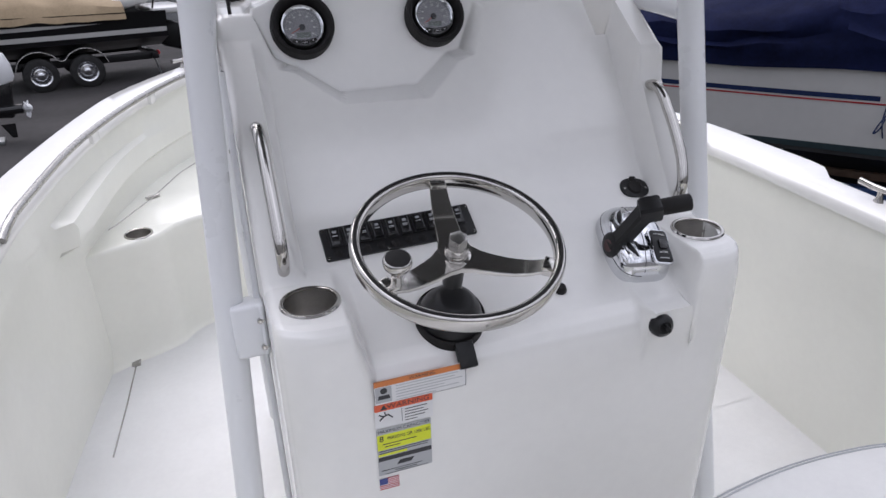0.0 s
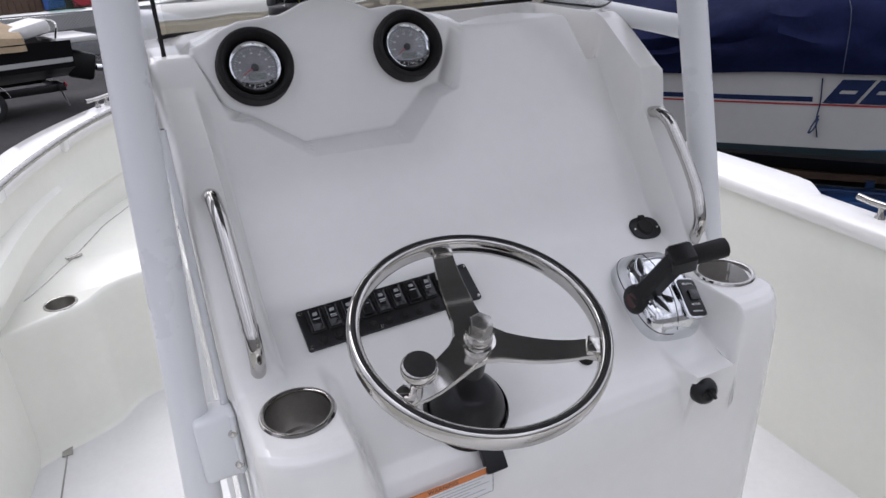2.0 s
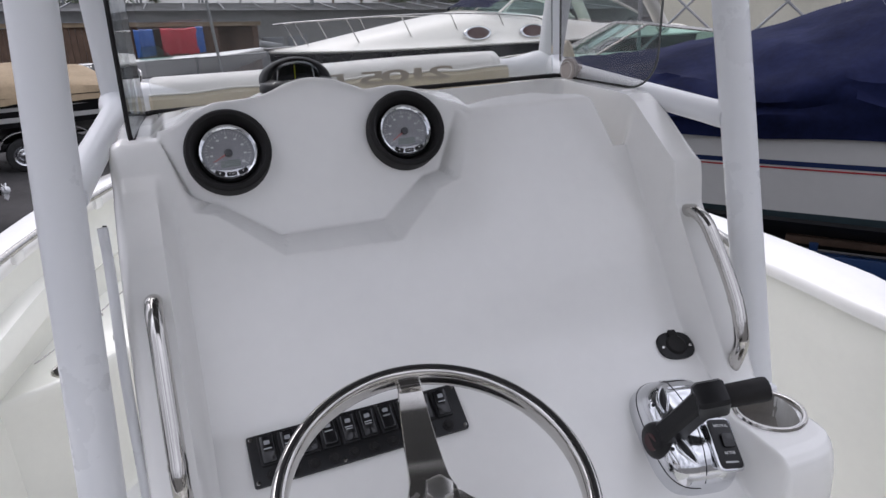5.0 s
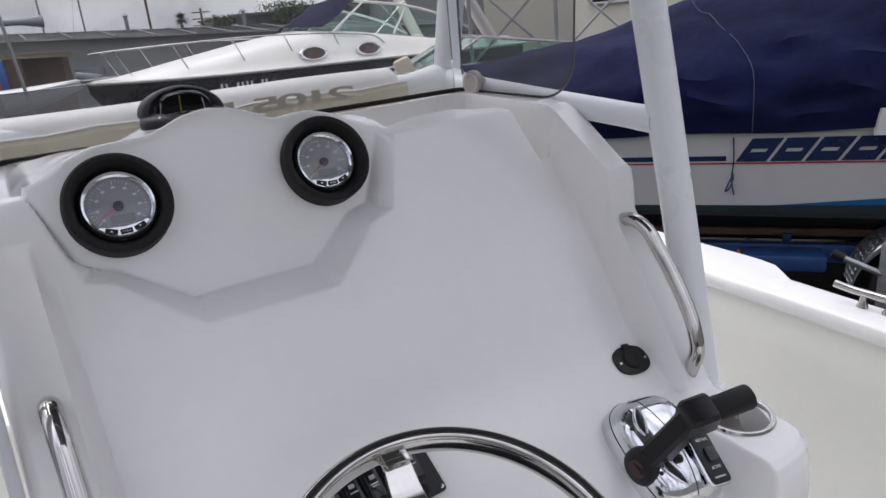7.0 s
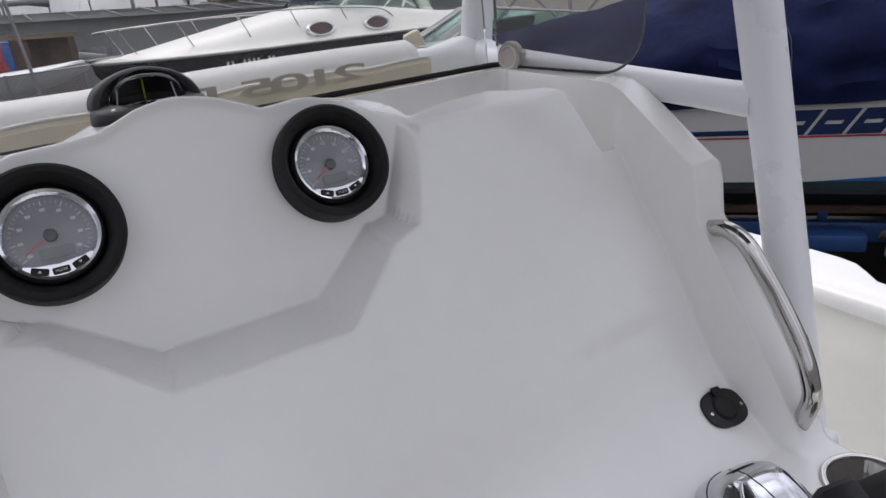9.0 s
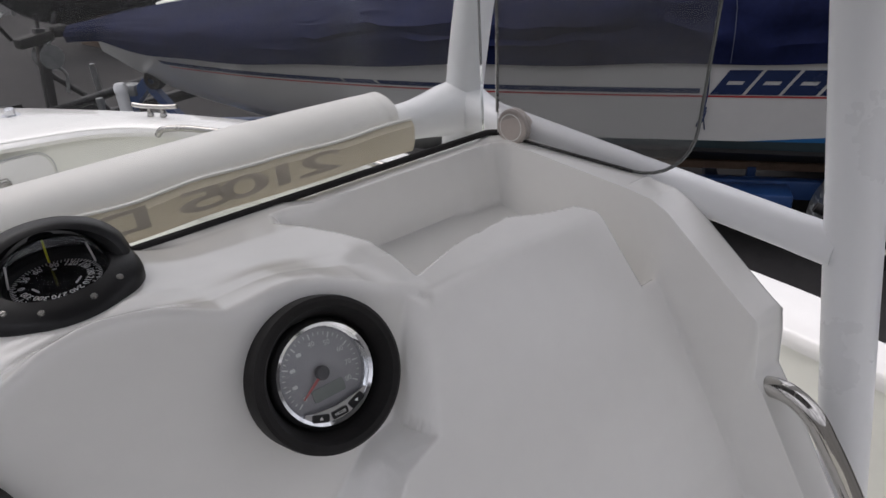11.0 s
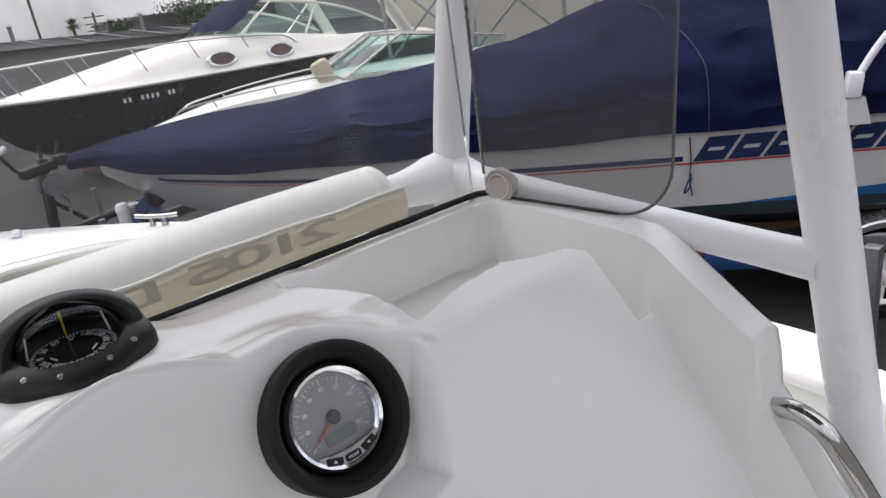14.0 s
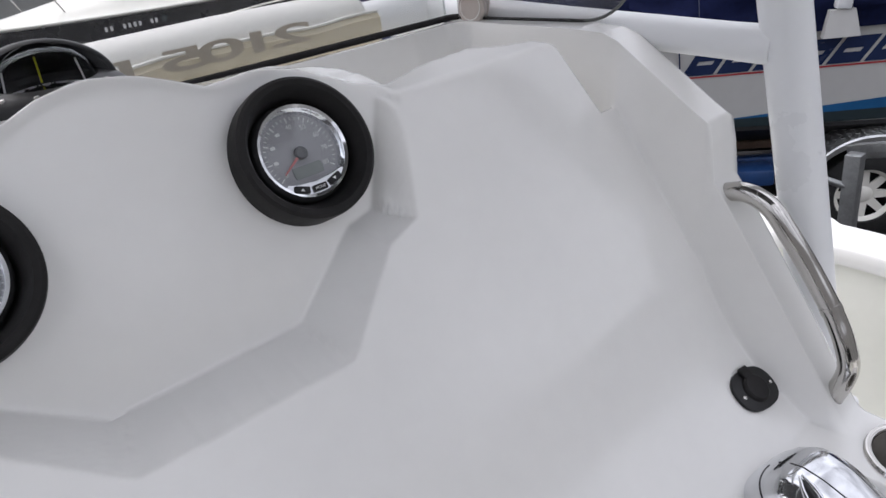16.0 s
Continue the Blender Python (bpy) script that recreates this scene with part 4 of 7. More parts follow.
def build_switch_panel():
    m = facing((-0.183, 1.464, 0.8965), SLOPE_N, up=(0, 0.838, 0.545)) @ pose(0, 0, 0, 0, 0, 1.5)
    s = aboard(thing("switch_panel", m, "black switch panel with ten rocker switches on the dash", "switch panel"))
    part("plate", prism(rounded(0.298, 0.070, 0.004), 0.005, bevel=0.001), PLASTIC, s, "matt black plate")
    for i in range(10):
        x = -0.124 + 0.0272 * i
        tilt = 7 if i not in (3, 6) else -6
        bz = part("rocker_switch", prism(rounded(0.0235, 0.041, 0.0025), 0.0035, m=Matrix.Translation((x, 0.010, 0.005)), bevel=0.001), PLASTIC, s)
        part("rocker", box((0.0185, 0.036, 0.012), m=Matrix.Translation((x, 0.010, 0.008)) @ pose(0, 0, 0, tilt), bevel=0.0022), GLOSSBLACK, bz)
        mm = Matrix.Translation((x, 0.010, 0.008)) @ pose(0, 0, 0, tilt)
        part("legend", prism(rounded(0.0076, 0.0056, 0.001, 2), 0.0004, m=mm @ Matrix.Translation((0, 0.0085, 0.0062))), LEGEND, bz, "small grey-white pictogram square", smooth=False)
        bm = prism(rounded(0.0105, 0.0016, 0.0004, 1), 0.0003, m=mm @ Matrix.Translation((0, 0.0005, 0.0062)))
        if i % 3:
            prism(rounded(0.0095, 0.0012, 0.0003, 1), 0.0003, m=mm @ Matrix.Translation((0, -0.0025, 0.0062)), bm=bm)
        part("writing", bm, LABELGREY, bz, smooth=False)
        bm = lathe([(0.0, 0.0095), (0.0045, 0.0092), (0.0052, 0.0082), (0.0056, 0.005)], 20, m=Matrix.Translation((x, -0.0235, 0.0)))
        lathe([(0.0056, 0.0075), (0.0078, 0.0068), (0.0082, 0.005)], 20, m=Matrix.Translation((x, -0.0235, 0.0)), bm=bm)
        part("breaker", bm, RUBBER, s, "round push-button breaker")
    for x, y in ((-0.1435, 0.0295), (0.1435, 0.0295), (-0.1435, -0.0295), (0.1435, -0.0295), (-0.03, -0.0305), (0.03, 0.0305)):
        part("screw", lathe([(0.0, 0.0068), (0.0026, 0.0064), (0.0032, 0.005)], 12, m=Matrix.Translation((x, y, 0))), STEEL, s)
    return s


build_switch_panel()


# ---- cup holders ----
def build_cup(at, label, r=0.0455):
    c = aboard(thing("cup_holder", at, label, "cup holder", "drop-in cup holders"))
    part("flange", lathe([(r - 0.002, -0.004), (r - 0.001, 0.0010), (r + 0.0015, 0.0022), (r + 0.0045, 0.0016), (r + 0.0062, -0.002)], 56), STEEL, c, "rolled stainless lip")
    part("cup", lathe([(0.0, -0.054), (r * 0.50, -0.054), (r * 0.54, -0.0515), (r * 0.58, -0.0515), (r * 0.62, -0.054), (r * 0.78, -0.054), (r * 0.84, -0.050), (r - 0.0048, -0.038), (r - 0.0040, -0.036), (r - 0.0040, -0.020), (r - 0.0032, -0.018), (r - 0.002, -0.002)], 56), CUPSTEEL, c, "brushed stainless cup")
    return c


# ---- engine control ----
def build_throttle():
    m = facing((0.264, 1.356, 0.827), (0.0, -0.46, 0.888), up=(0, 0.888, 0.46)) @ pose(0, 0, 0, 0, 0, -8)
    t = aboard(thing("throttle_control", m, "chrome binnacle engine control with black lever and grip", "throttle control"))
    # domed housing on a rounded oblong base
    dome = [(1.0, 0.006), (0.985, 0.019), (0.945, 0.033), (0.87, 0.046), (0.74, 0.0565), (0.53, 0.0625), (0.27, 0.0650), (0.0, 0.0655)]
    px, py, pe = 0.0625, 0.087, 3.4

    def rise(x, y, lift=0.0):
        r = (abs(x / px) ** pe + abs(y / py) ** pe) ** (1 / pe)
        return Vector((x, y, interp([(q, h) for q, h in reversed(dome)], r) + lift))

    def oblong(f, z, n=64):
        out = []
        for i in range(n):
            a = 2 * math.pi * i / n
            out.append(Vector((px * f * math.copysign(abs(math.cos(a)) ** (2 / pe), math.cos(a)), py * f * math.copysign(abs(math.sin(a)) ** (2 / pe), math.sin(a)), z)))
        return out

    rows = [oblong(1.0, -0.016)] + [oblong(max(f, 0.02), z) for f, z in dome]
    part("housing", loft(rows), CHROME, t, "domed chrome housing")
    # port side cover, outlined by a dark seam
    rim = [p for p in oblong(0.955, 0.0) if p.x < -0.012]
    rim.sort(key=lambda p: math.atan2(p.y, -p.x))
    seam = [rise(p.x, p.y) for p in rim]
    part("cover_seam", tube(seam, 0.0009, 6), PLASTIC, t, "thin dark seam of the side cover")
    for x0 in (-0.006,):
        part("cover_seam", tube([rise(x0 + 0.004 * math.cos(40 * y), y) for y in (-0.080 + 0.008 * i for i in range(21))], 0.0008, 6), PLASTIC, t, "thin dark seam across the top")
    for sy in (1, -1):
        # sculpted leaf above and below the pivot: black strip as groove shade, between bright ribs
        mid = [(-0.036, 0.018), (-0.034, 0.032), (-0.029, 0.046), (-0.021, 0.060)]
        pts = [rise(x, sy * y, -0.0015) for x, y in mid]
        part("groove_shade", tube(smooth_path(pts, 5), 0.004, 10, radii=[0.0008 + 0.0048 * math.sin(math.pi * i / 15) for i in range(16)]), PLASTIC, t, "black leaf strip drawn as the shade of a groove")
        for d in (-0.0065, 0.0065):
            pts = [rise(x + d * math.sin(math.pi * (k + 0.35) / 3.7), sy * y, 0.0005) for k, (x, y) in enumerate(mid)]
            part("rib", tube(smooth_path(pts, 5), 0.0026, 10, radii=[0.0010 + 0.0020 * math.sin(math.pi * i / 15) for i in range(16)]), CHROME, t)
        part("screw", lathe([(0.0, 0.001), (0.0028, 0.0008), (0.0034, -0.002)], 12, m=Matrix.Translation(rise(-0.046, sy * 0.034)) @ pose(0, 0, 0, 0, -50)), PLASTIC, t)
    # key pad let into the starboard slope
    at, e = rise(0.026, -0.040), 0.012
    nrm = (rise(0.026 + e, -0.040) - rise(0.026 - e, -0.040)).cross(rise(0.026, -0.040 + e) - rise(0.026, -0.040 - e)).normalized()
    mm = facing(at - nrm * 0.0022, nrm, up=(0, 1, 0)) @ Matrix.Scale(1.22, 4)
    part("pad_frame", prism(rounded(0.037, 0.061, 0.008), 0.0042, m=mm, bevel=0.0016), CHROME, t)
    pad = part("key_pad", prism(rounded(0.032, 0.056, 0.006), 0.0056, m=mm, bevel=0.0012), PLASTIC, t, "black key pad with small white lettering")
    mm = mm @ Matrix.Translation((0, 0, 0.0016))
    part("key", prism(rounded(0.016, 0.016, 0.003), 0.003, m=mm @ Matrix.Translation((0.003, 0.003, 0.004)), bevel=0.001), GLOSSBLACK, pad)
    lettering("key_word", "NEUTRAL", 0.0046, mm @ Matrix.Translation((0.001, 0.020, 0.0045)), MARK, pad, 0.0002)
    lettering("key_word", "ACTIVE", 0.0046, mm @ Matrix.Translation((0.001, -0.011, 0.0045)), MARK, pad, 0.0002)
    part("key_line", prism(rounded(0.018, 0.002, 0.0005, 1), 0.0003, m=mm @ Matrix.Translation((0, -0.021, 0.0041))), LABELGREY, pad, smooth=False)
    # lever on the port side, its grip across the top
    inv = m.inverted()
    pv, el, ge = (inv @ Vector(q) for q in ((0.216, 1.335, 0.858), (0.243, 1.286, 0.948), (0.313, 1.258, 0.964)))
    flat = [(-1, -0.6), (-0.7, -0.9), (0.7, -0.9), (1, -0.6), (1, 0.6), (0.7, 0.9), (-0.7, 0.9), (-1, 0.6)]
    arm = part("lever", tube([pv, pv.lerp(el, 0.25), pv.lerp(el, 0.6), el], 0.01, 4, radii=[0.0195, 0.0172, 0.0165, 0.0172], section=flat), PLASTIC, t, "black lever arm")
    ax = Vector((1, 0.12, -0.10)).normalized()
    part("pivot", tube([pv - ax * 0.017, pv - ax * 0.014, pv - ax * 0.008, pv + ax * 0.026], 0.02, 32, radii=[0.0205, 0.0245, 0.0262, 0.0262]), PLASTIC, arm, "round black pivot cap")
    part("pivot_badge", tube([pv - ax * 0.0170, pv - ax * 0.0182], 0.0125, 24), DARKRED, arm, "dark red badge")
    d = (ge - el).normalized()
    head = [(-1, -0.75), (-0.75, -1), (0.75, -1), (1, -0.75), (1, 0.75), (0.75, 1), (-0.75, 1), (-1, 0.75)]
    part("grip_head", tube([el - d * 0.016, el - d * 0.010, el + d * 0.020, el + d * 0.024], 0.02, 8, radii=[0.0165, 0.0198, 0.0196, 0.0176], section=head), PLASTIC, arm)
    part("grip", tube([el + d * 0.022, el + d * 0.026, ge - d * 0.004, ge, ge + d * 0.002], 0.016, 24, radii=[0.0142, 0.0158, 0.0163, 0.0151, 0.0118]), RUBBER, arm, "round black hand grip")
    return t


build_throttle()


def build_ignition():
    m = facing((0.234, 1.190, 0.756), (-0.10, -1, 0.16)) @ Matrix.Scale(0.98, 4)
    k = aboard(thing("ignition_switch", m, "round black ignition switch with small key stub", "ignition switch"))
    part("escutcheon", lathe([(0.0, 0.012), (0.010, 0.012), (0.0125, 0.0135), (0.019, 0.010), (0.0225, 0.004), (0.0235, -0.006)], 40), PLASTIC, k)
    part("key_stub", prism(rounded(0.006, 0.016, 0.002), 0.011, m=Matrix.Translation((0.003, 0, 0.011)) @ pose(0, 0, 0, 0, 0, 30), bevel=0.0015), PLASTIC, k)
    part("screw", lathe([(0.0, 0.0018), (0.0022, 0.001), (0.0026, 0.0)], 10, m=Matrix.Translation((-0.015, 0.0, 0.0095))), STEEL, k)
    return k


build_ignition()


def build_socket():
    m = facing((0.344, 1.476, 0.9050), SLOPE_N, up=(0, 0.838, 0.545)) @ pose(0, 0, 0, 0, 0, -8) @ Matrix.Scale(0.94, 4)
    k = aboard(thing("power_socket", m, "black capped power socket with two screws on the dash", "power socket"))
    out = [(0.034 * math.copysign(abs(math.cos(t)) ** 0.8, math.cos(t)), 0.026 * math.copysign(abs(math.sin(t)) ** 0.8, math.sin(t))) for t in [2 * math.pi * i / 28 for i in range(28)]]
    part("flange", prism(out, 0.004, bevel=0.0012), PLASTIC, k)
    part("cap", lathe([(0.0, 0.0090), (0.0150, 0.0088), (0.0172, 0.0070), (0.0180, 0.004)], 32), RUBBER, k, "black rubber cap")
    part("cap_tab", box((0.014, 0.016, 0.004), (0.0, 0.020, 0.0065), 0.0012), RUBBER, k)
    for sx in (-1, 1):
        part("screw", lathe([(0.0, 0.0062), (0.0025, 0.0058), (0.003, 0.004)], 12, m=Matrix.Translation((sx * 0.0255, -0.003, 0))), STEEL, k)
    return k


build_socket()
m = facing((0.078, 1.297, 0.807), (0, -0.42, 0.91), up=(0, 0.91, 0.42))
k = aboard(thing("push_button", m, "small round black push button on the dash", "push button"))
part("cap", lathe([(0.0, 0.012), (0.007, 0.0115), (0.0095, 0.009), (0.0105, 0.003), (0.0125, 0.0015), (0.013, 0.0)], 28), RUBBER, k)


# ---- grab rails on the console ----
def build_rail(side):
    g = aboard(thing("grab_rail", label="polished stainless grab rail on the console edge", category="grab rail", group="console grab rails"))
    if side > 0:
        pts = [(0.412, 1.570, 1.098), (0.411, 1.540, 1.106), (0.411, 1.512, 1.096), (0.413, 1.490, 1.070), (0.417, 1.462, 1.030), (0.417, 1.432, 0.986), (0.413, 1.414, 0.955), (0.410, 1.406, 0.925), (0.409, 1.418, 0.876)]
    else:
        pts = [(-0.415, 1.570, 1.098), (-0.414, 1.544, 1.106), (-0.413, 1.516, 1.094), (-0.412, 1.492, 1.068), (-0.411, 1.420, 0.970), (-0.411, 1.400, 0.938), (-0.411, 1.398, 0.910), (-0.411, 1.418, 0.870)]
    p = smooth_path(pts, 7)
    part("bar", tube(p, 0.0112, 20), STEEL, g)
    n = len(p)
    for q, d in ((p[int(n * 0.60)], p[int(n * 0.60) + 1] - p[int(n * 0.60)]),):
        d = d.normalized()
        part("joint", tube([q - d * 0.004, q + d * 0.004], 0.0118, 20), STEEL, g)
    return g


build_rail(1)
build_rail(-1)
build_cup(Matrix.Translation((-0.382, 1.315, 0.8705)), "drop-in stainless cup holder in console pod")
build_cup(Matrix.Translation((0.392, 1.3195, 0.8705)), "drop-in stainless cup holder in console pod")
build_cup(Matrix.Translation((-0.798, 2.727, 0.4375)), "drop-in stainless cup holder in bow seat", 0.043)


# ---- stickers on the aft face ----
def on_face(x, z, lift=0.0):
    return facing((x, 1.2035 - lift, z), (0, -1, 0))


def bars(rows, mat, parent, name="small_print"):
    bm = bmesh.new()
    for x, z, w, h in rows:
        prism(rounded(w, h, h * 0.3, 1), 0.0002, m=on_face(x + w / 2, z, 0.0009), bm=bm)
    return part(name, bm, mat, parent, smooth=False)


def build_stickers():
    lab = lambda name, text: aboard(thing(name, label=text, category="label"))
    # wide warning label
    a = lab("warning_label", "orange and white warning label on console face")
    part("sheet", prism(rounded(0.163, 0.049, 0.001, 1), 0.0007, m=on_face(-0.2285, 0.7385) @ pose(0, 0, 0, 0, 0, 1.0)), PAPER, a, smooth=False)
    part("border", tube([on_face(-0.2285, 0.7385, 0.0007) @ Vector((x, y, 0)) for x, y in rounded(0.161, 0.047, 0.001, 1)], 0.0004, 4, closed=True), INK, a, smooth=False)
    part("header", prism(rounded(0.162, 0.0115, 0.0006, 1), 0.0009, m=on_face(-0.2285, 0.7572)), ORANGE, a, smooth=False)
    lettering("word", "WARNING", 0.0095, on_face(-0.226, 0.7570, 0.001), INK, a, 0.0002)
    bars([(-0.272, 0.7475 - 0.0058 * i, w, 0.0014) for i, w in enumerate((0.11, 0.104, 0.118, 0.086, 0.112, 0.07))], LABELGREY, a)
    bm = prism(rounded(0.028, 0.032, 0.001, 1), 0.0002, m=on_face(-0.2935, 0.7345, 0.0008))
    part("pictogram_field", bm, LABELGREY, a, smooth=False)
    bm = lathe([(0.0, 0.0003), (0.0062, 0.0002)], 16, m=on_face(-0.293, 0.7425, 0.0010))
    prism([(-0.011, -0.009), (0.011, -0.009), (0.009, -0.001), (-0.009, -0.001)], 0.0002, m=on_face(-0.293, 0.7345, 0.0010), bm=bm)
    part("pictogram", bm, INK, a, smooth=False)
    # second warning label
    b = lab("warning_label", "red-orange and white warning label on console face")
    part("sheet", prism(rounded(0.102, 0.050, 0.002, 2), 0.0006, m=on_face(-0.2600, 0.6900)), PAPER, b, smooth=False)
    part("header", prism(rounded(0.102, 0.0145, 0.002, 2), 0.0009, m=on_face(-0.2600, 0.7082)), REDORANGE, b, smooth=False)
    lettering("word", "WARNING", 0.0135, on_face(-0.2520, 0.7080, 0.001), INK, b, 0.0002, stretch=1.15)
    part("triangle", prism([(-0.006, -0.004), (0.006, -0.004), (0, 0.006)], 0.0002, m=on_face(-0.295, 0.7075, 0.0010)), INK, b, smooth=False)
    bm = tube([on_face(-0.290, 0.690, 0.0009) @ Vector(q) for q in ((-0.014, 0.004, 0), (-0.006, -0.001, 0), (0.002, 0.002, 0), (0.009, -0.006, 0))], 0.0014, 6)
    tube([on_face(-0.290, 0.690, 0.0009) @ Vector(q) for q in ((-0.006, -0.001, 0), (-0.013, -0.008, 0))], 0.0014, 6, bm=bm)
    tube([on_face(-0.290, 0.690, 0.0009) @ Vector(q) for q in ((-0.002, 0.001, 0), (-0.004, 0.008, 0))], 0.0014, 6, bm=bm)
    part("pictogram", bm, INK, b)
    part("rule", prism(rounded(0.0008, 0.028, 0.0002, 1), 0.0002, m=on_face(-0.264, 0.684, 0.0007)), INK, b, smooth=False)
    bars([(-0.259, 0.695 - 0.0060 * i, w, 0.0015) for i, w in enumerate((0.040, 0.034, 0.042, 0.036, 0.022))], INK, b)
    # capacity plate
    c = lab("capacity_label", "grey and yellow boat capacity plate sticker")
    part("sheet", prism(rounded(0.098, 0.104, 0.001, 1), 0.0006, m=on_face(-0.2620, 0.6105)), LABELGREY, c, smooth=False)
    part("yellow_field", prism(rounded(0.0965, 0.034, 0.0005, 1), 0.0008, m=on_face(-0.2620, 0.6330)), YELLOW, c, smooth=False)
    part("yellow_strip", prism(rounded(0.052, 0.005, 0.0004, 1), 0.0008, m=on_face(-0.2840, 0.6045)), YELLOW, c, smooth=False)
    part("dark_band", prism(rounded(0.0965, 0.0095, 0.0004, 1), 0.0008, m=on_face(-0.2620, 0.5955)), INK, c, smooth=False)
    lettering("heading", "MAXIMUM CAPACITIES", 0.0092, on_face(-0.2620, 0.6562, 0.0007), INK, c, 0.0002, stretch=0.98)
    lettering("figure", "8", 0.0165, on_face(-0.3025, 0.6405, 0.001), INK, c, 0.0002)
    lettering("capacity", "PERSONS OR 1200 LBS.", 0.0090, on_face(-0.2530, 0.6400, 0.001), INK, c, 0.0002, stretch=0.86)
    bars([(-0.302, 0.6285, 0.062, 0.0018), (-0.298, 0.6225, 0.028, 0.0018), (-0.308, 0.6135, 0.090, 0.0016), (-0.308, 0.6090, 0.088, 0.0016), (-0.282, 0.5645, 0.040, 0.0014), (-0.306, 0.5690, 0.075, 0.0012), (-0.300, 0.5605, 0.078, 0.0010)], INK, c)
    part("emblem", prism([(-0.016, -0.004), (0.010, -0.004), (0.013, 0.0), (0.016, 0.005), (-0.010, 0.005)], 0.0002, m=on_face(-0.262, 0.5805, 0.0008)), INK, c, smooth=False)
    # flag
    f = aboard(thing("flag_sticker", label="small stars and stripes flag sticker", category="sticker"))
    part("sheet", prism(rounded(0.0360, 0.0260, 0.0003, 1), 0.0006, m=on_face(-0.2935, 0.5375)), PAPER, f, smooth=False)
    bm = bmesh.new()
    for i in range(7):
        prism(rounded(0.0360, 0.0020, 0.0001, 1), 0.0002, m=on_face(-0.2935, 0.5375 + 0.0120 - 0.0040 * i, 0.0006), bm=bm)
    part("stripes", bm, REDPAINT, f, smooth=False)
    part("canton", prism(rounded(0.0150, 0.0140, 0.0002, 1), 0.0003, m=on_face(-0.3040, 0.5435, 0.0008)), FLAGBLUE, f, smooth=False)


build_stickers()

# ---- t-top frame ----
def build_ttop():
    t = aboard(thing("t_top_frame", label="white powder-coated aluminium t-top frame beside the console", category="t-top frame"))
    legs = {}
    for s in (1, -1):
        o = 0.0 if s > 0 else 0.010
        aft_leg = [(s * (0.553 + o), 1.295, 0.0), (s * (0.522 + o), 1.394, 0.5), (s * (0.475 + o), 1.549, 1.29), (s * (0.424 + o), 1.698, 2.05)]
        part("leg", tube(smooth_path(aft_leg, 10), 0.0265, 28), POWDER, t, "white round aft leg")
        fore_leg = [(0.405, 2.125, 0.0), (0.425, 2.10, 0.9), (0.436, 2.084, 1.28), (0.470, 2.055, 1.62), (0.512, 2.02, 2.05)] if s > 0 else [(-0.440, 2.125, 0.0), (-0.448, 2.10, 0.9), (-0.452, 2.075, 1.28), (-0.455, 2.045, 1.62), (-0.470, 2.01, 2.05)]
        part("leg", tube(smooth_path(fore_leg, 10), 0.0275, 28), POWDER, t, "white round forward leg")
        a, b = Vector((0.436, 2.084, 1.278) if s > 0 else (-0.452, 2.075, 1.278)), Vector((s * (0.4695 + o), 1.552, 1.2528))
        pts = [a.lerp(b, f) for f in (0.0, 0.05, 0.09, 0.13, 0.5, 0.87, 0.915, 0.95, 1.0)]
        part("side_tube", tube(pts, 0.0215, 26, radii=[0.036, 0.032, 0.026, 0.0225, 0.0210, 0.0205, 0.0205, 0.0210, 0.0210]), POWDER, t, "white horizontal brace tube with welded ends")
        part("foot_plate", lathe([(0.0, 0.008), (0.052, 0.008), (0.055, 0.0)], 28, m=Matrix.Translation((s * (0.553 + o), 1.295, 0.0))), POWDER, t)
        # clamp tying the leg to the console
        c = part("clamp", box((0.060, 0.066, 0.100), m=pose(s * 0.483, 1.436, 0.770, -11), bevel=0.008, seg=3), POWDER, t, "white clamp block bolted to the console")
        part("clamp_plate", box((0.006, 0.080, 0.094), m=pose(s * 0.4605, 1.439, 0.770, -11), bevel=0.002), POWDER, c)
        for z in (0.795, 0.745):
            part("bolt", lathe([(0.0, 0.005), (0.005, 0.004), (0.0068, 0.0)], 14, m=facing((s * 0.463, 1.4024 + 0.194 * (z - 0.770), z), (0, -0.98, 0.19))), STEEL, c)
    pts = [(x, 2.086, 1.278) for x in (-0.452, -0.41, -0.37, -0.34, 0, 0.34, 0.37, 0.40, 0.436)]
    part("cross_tube", tube(pts, 0.027, 26, radii=[0.040, 0.037, 0.031, 0.027, 0.027, 0.027, 0.031, 0.037, 0.040]), POWDER, t, "white forward cross tube")
    # canopy overhead
    rows = []
    for i in range(17):
        y = 0.78 + 1.34 * i / 16
        rows.append([Vector((0.57 * (j / 8 - 1), y, 2.06 + 0.05 * (1 - (j / 8 - 1) ** 2) + 0.03 * math.sin(math.pi * i / 16))) for j in range(17)])
    bm = bmesh.new()
    vs = [[bm.verts.new(p) for p in r] for r in rows]
    for p, q in zip(vs, vs[1:]):
        for j in range(16):
            bm.faces.new((p[j], p[j + 1], q[j + 1], q[j]))
    part("canopy", bm, CANOPY, t, "taut canvas canopy")
    for s in (1, -1):
        part("canopy_rail", tube([(s * 0.57, 0.78, 2.06), (s * 0.57, 1.45, 2.09), (s * 0.57, 2.12, 2.06)], 0.018, 10), POWDER, t)
    for y in (0.78, 1.45, 2.12):
        part("canopy_bar", tube([(-0.57, y, 2.06), (0, y, 2.085), (0.57, y, 2.06)], 0.018, 10), POWDER, t)
    m = facing((0.413, 1.950, 1.288), (-0.985, -0.12, 0.10))
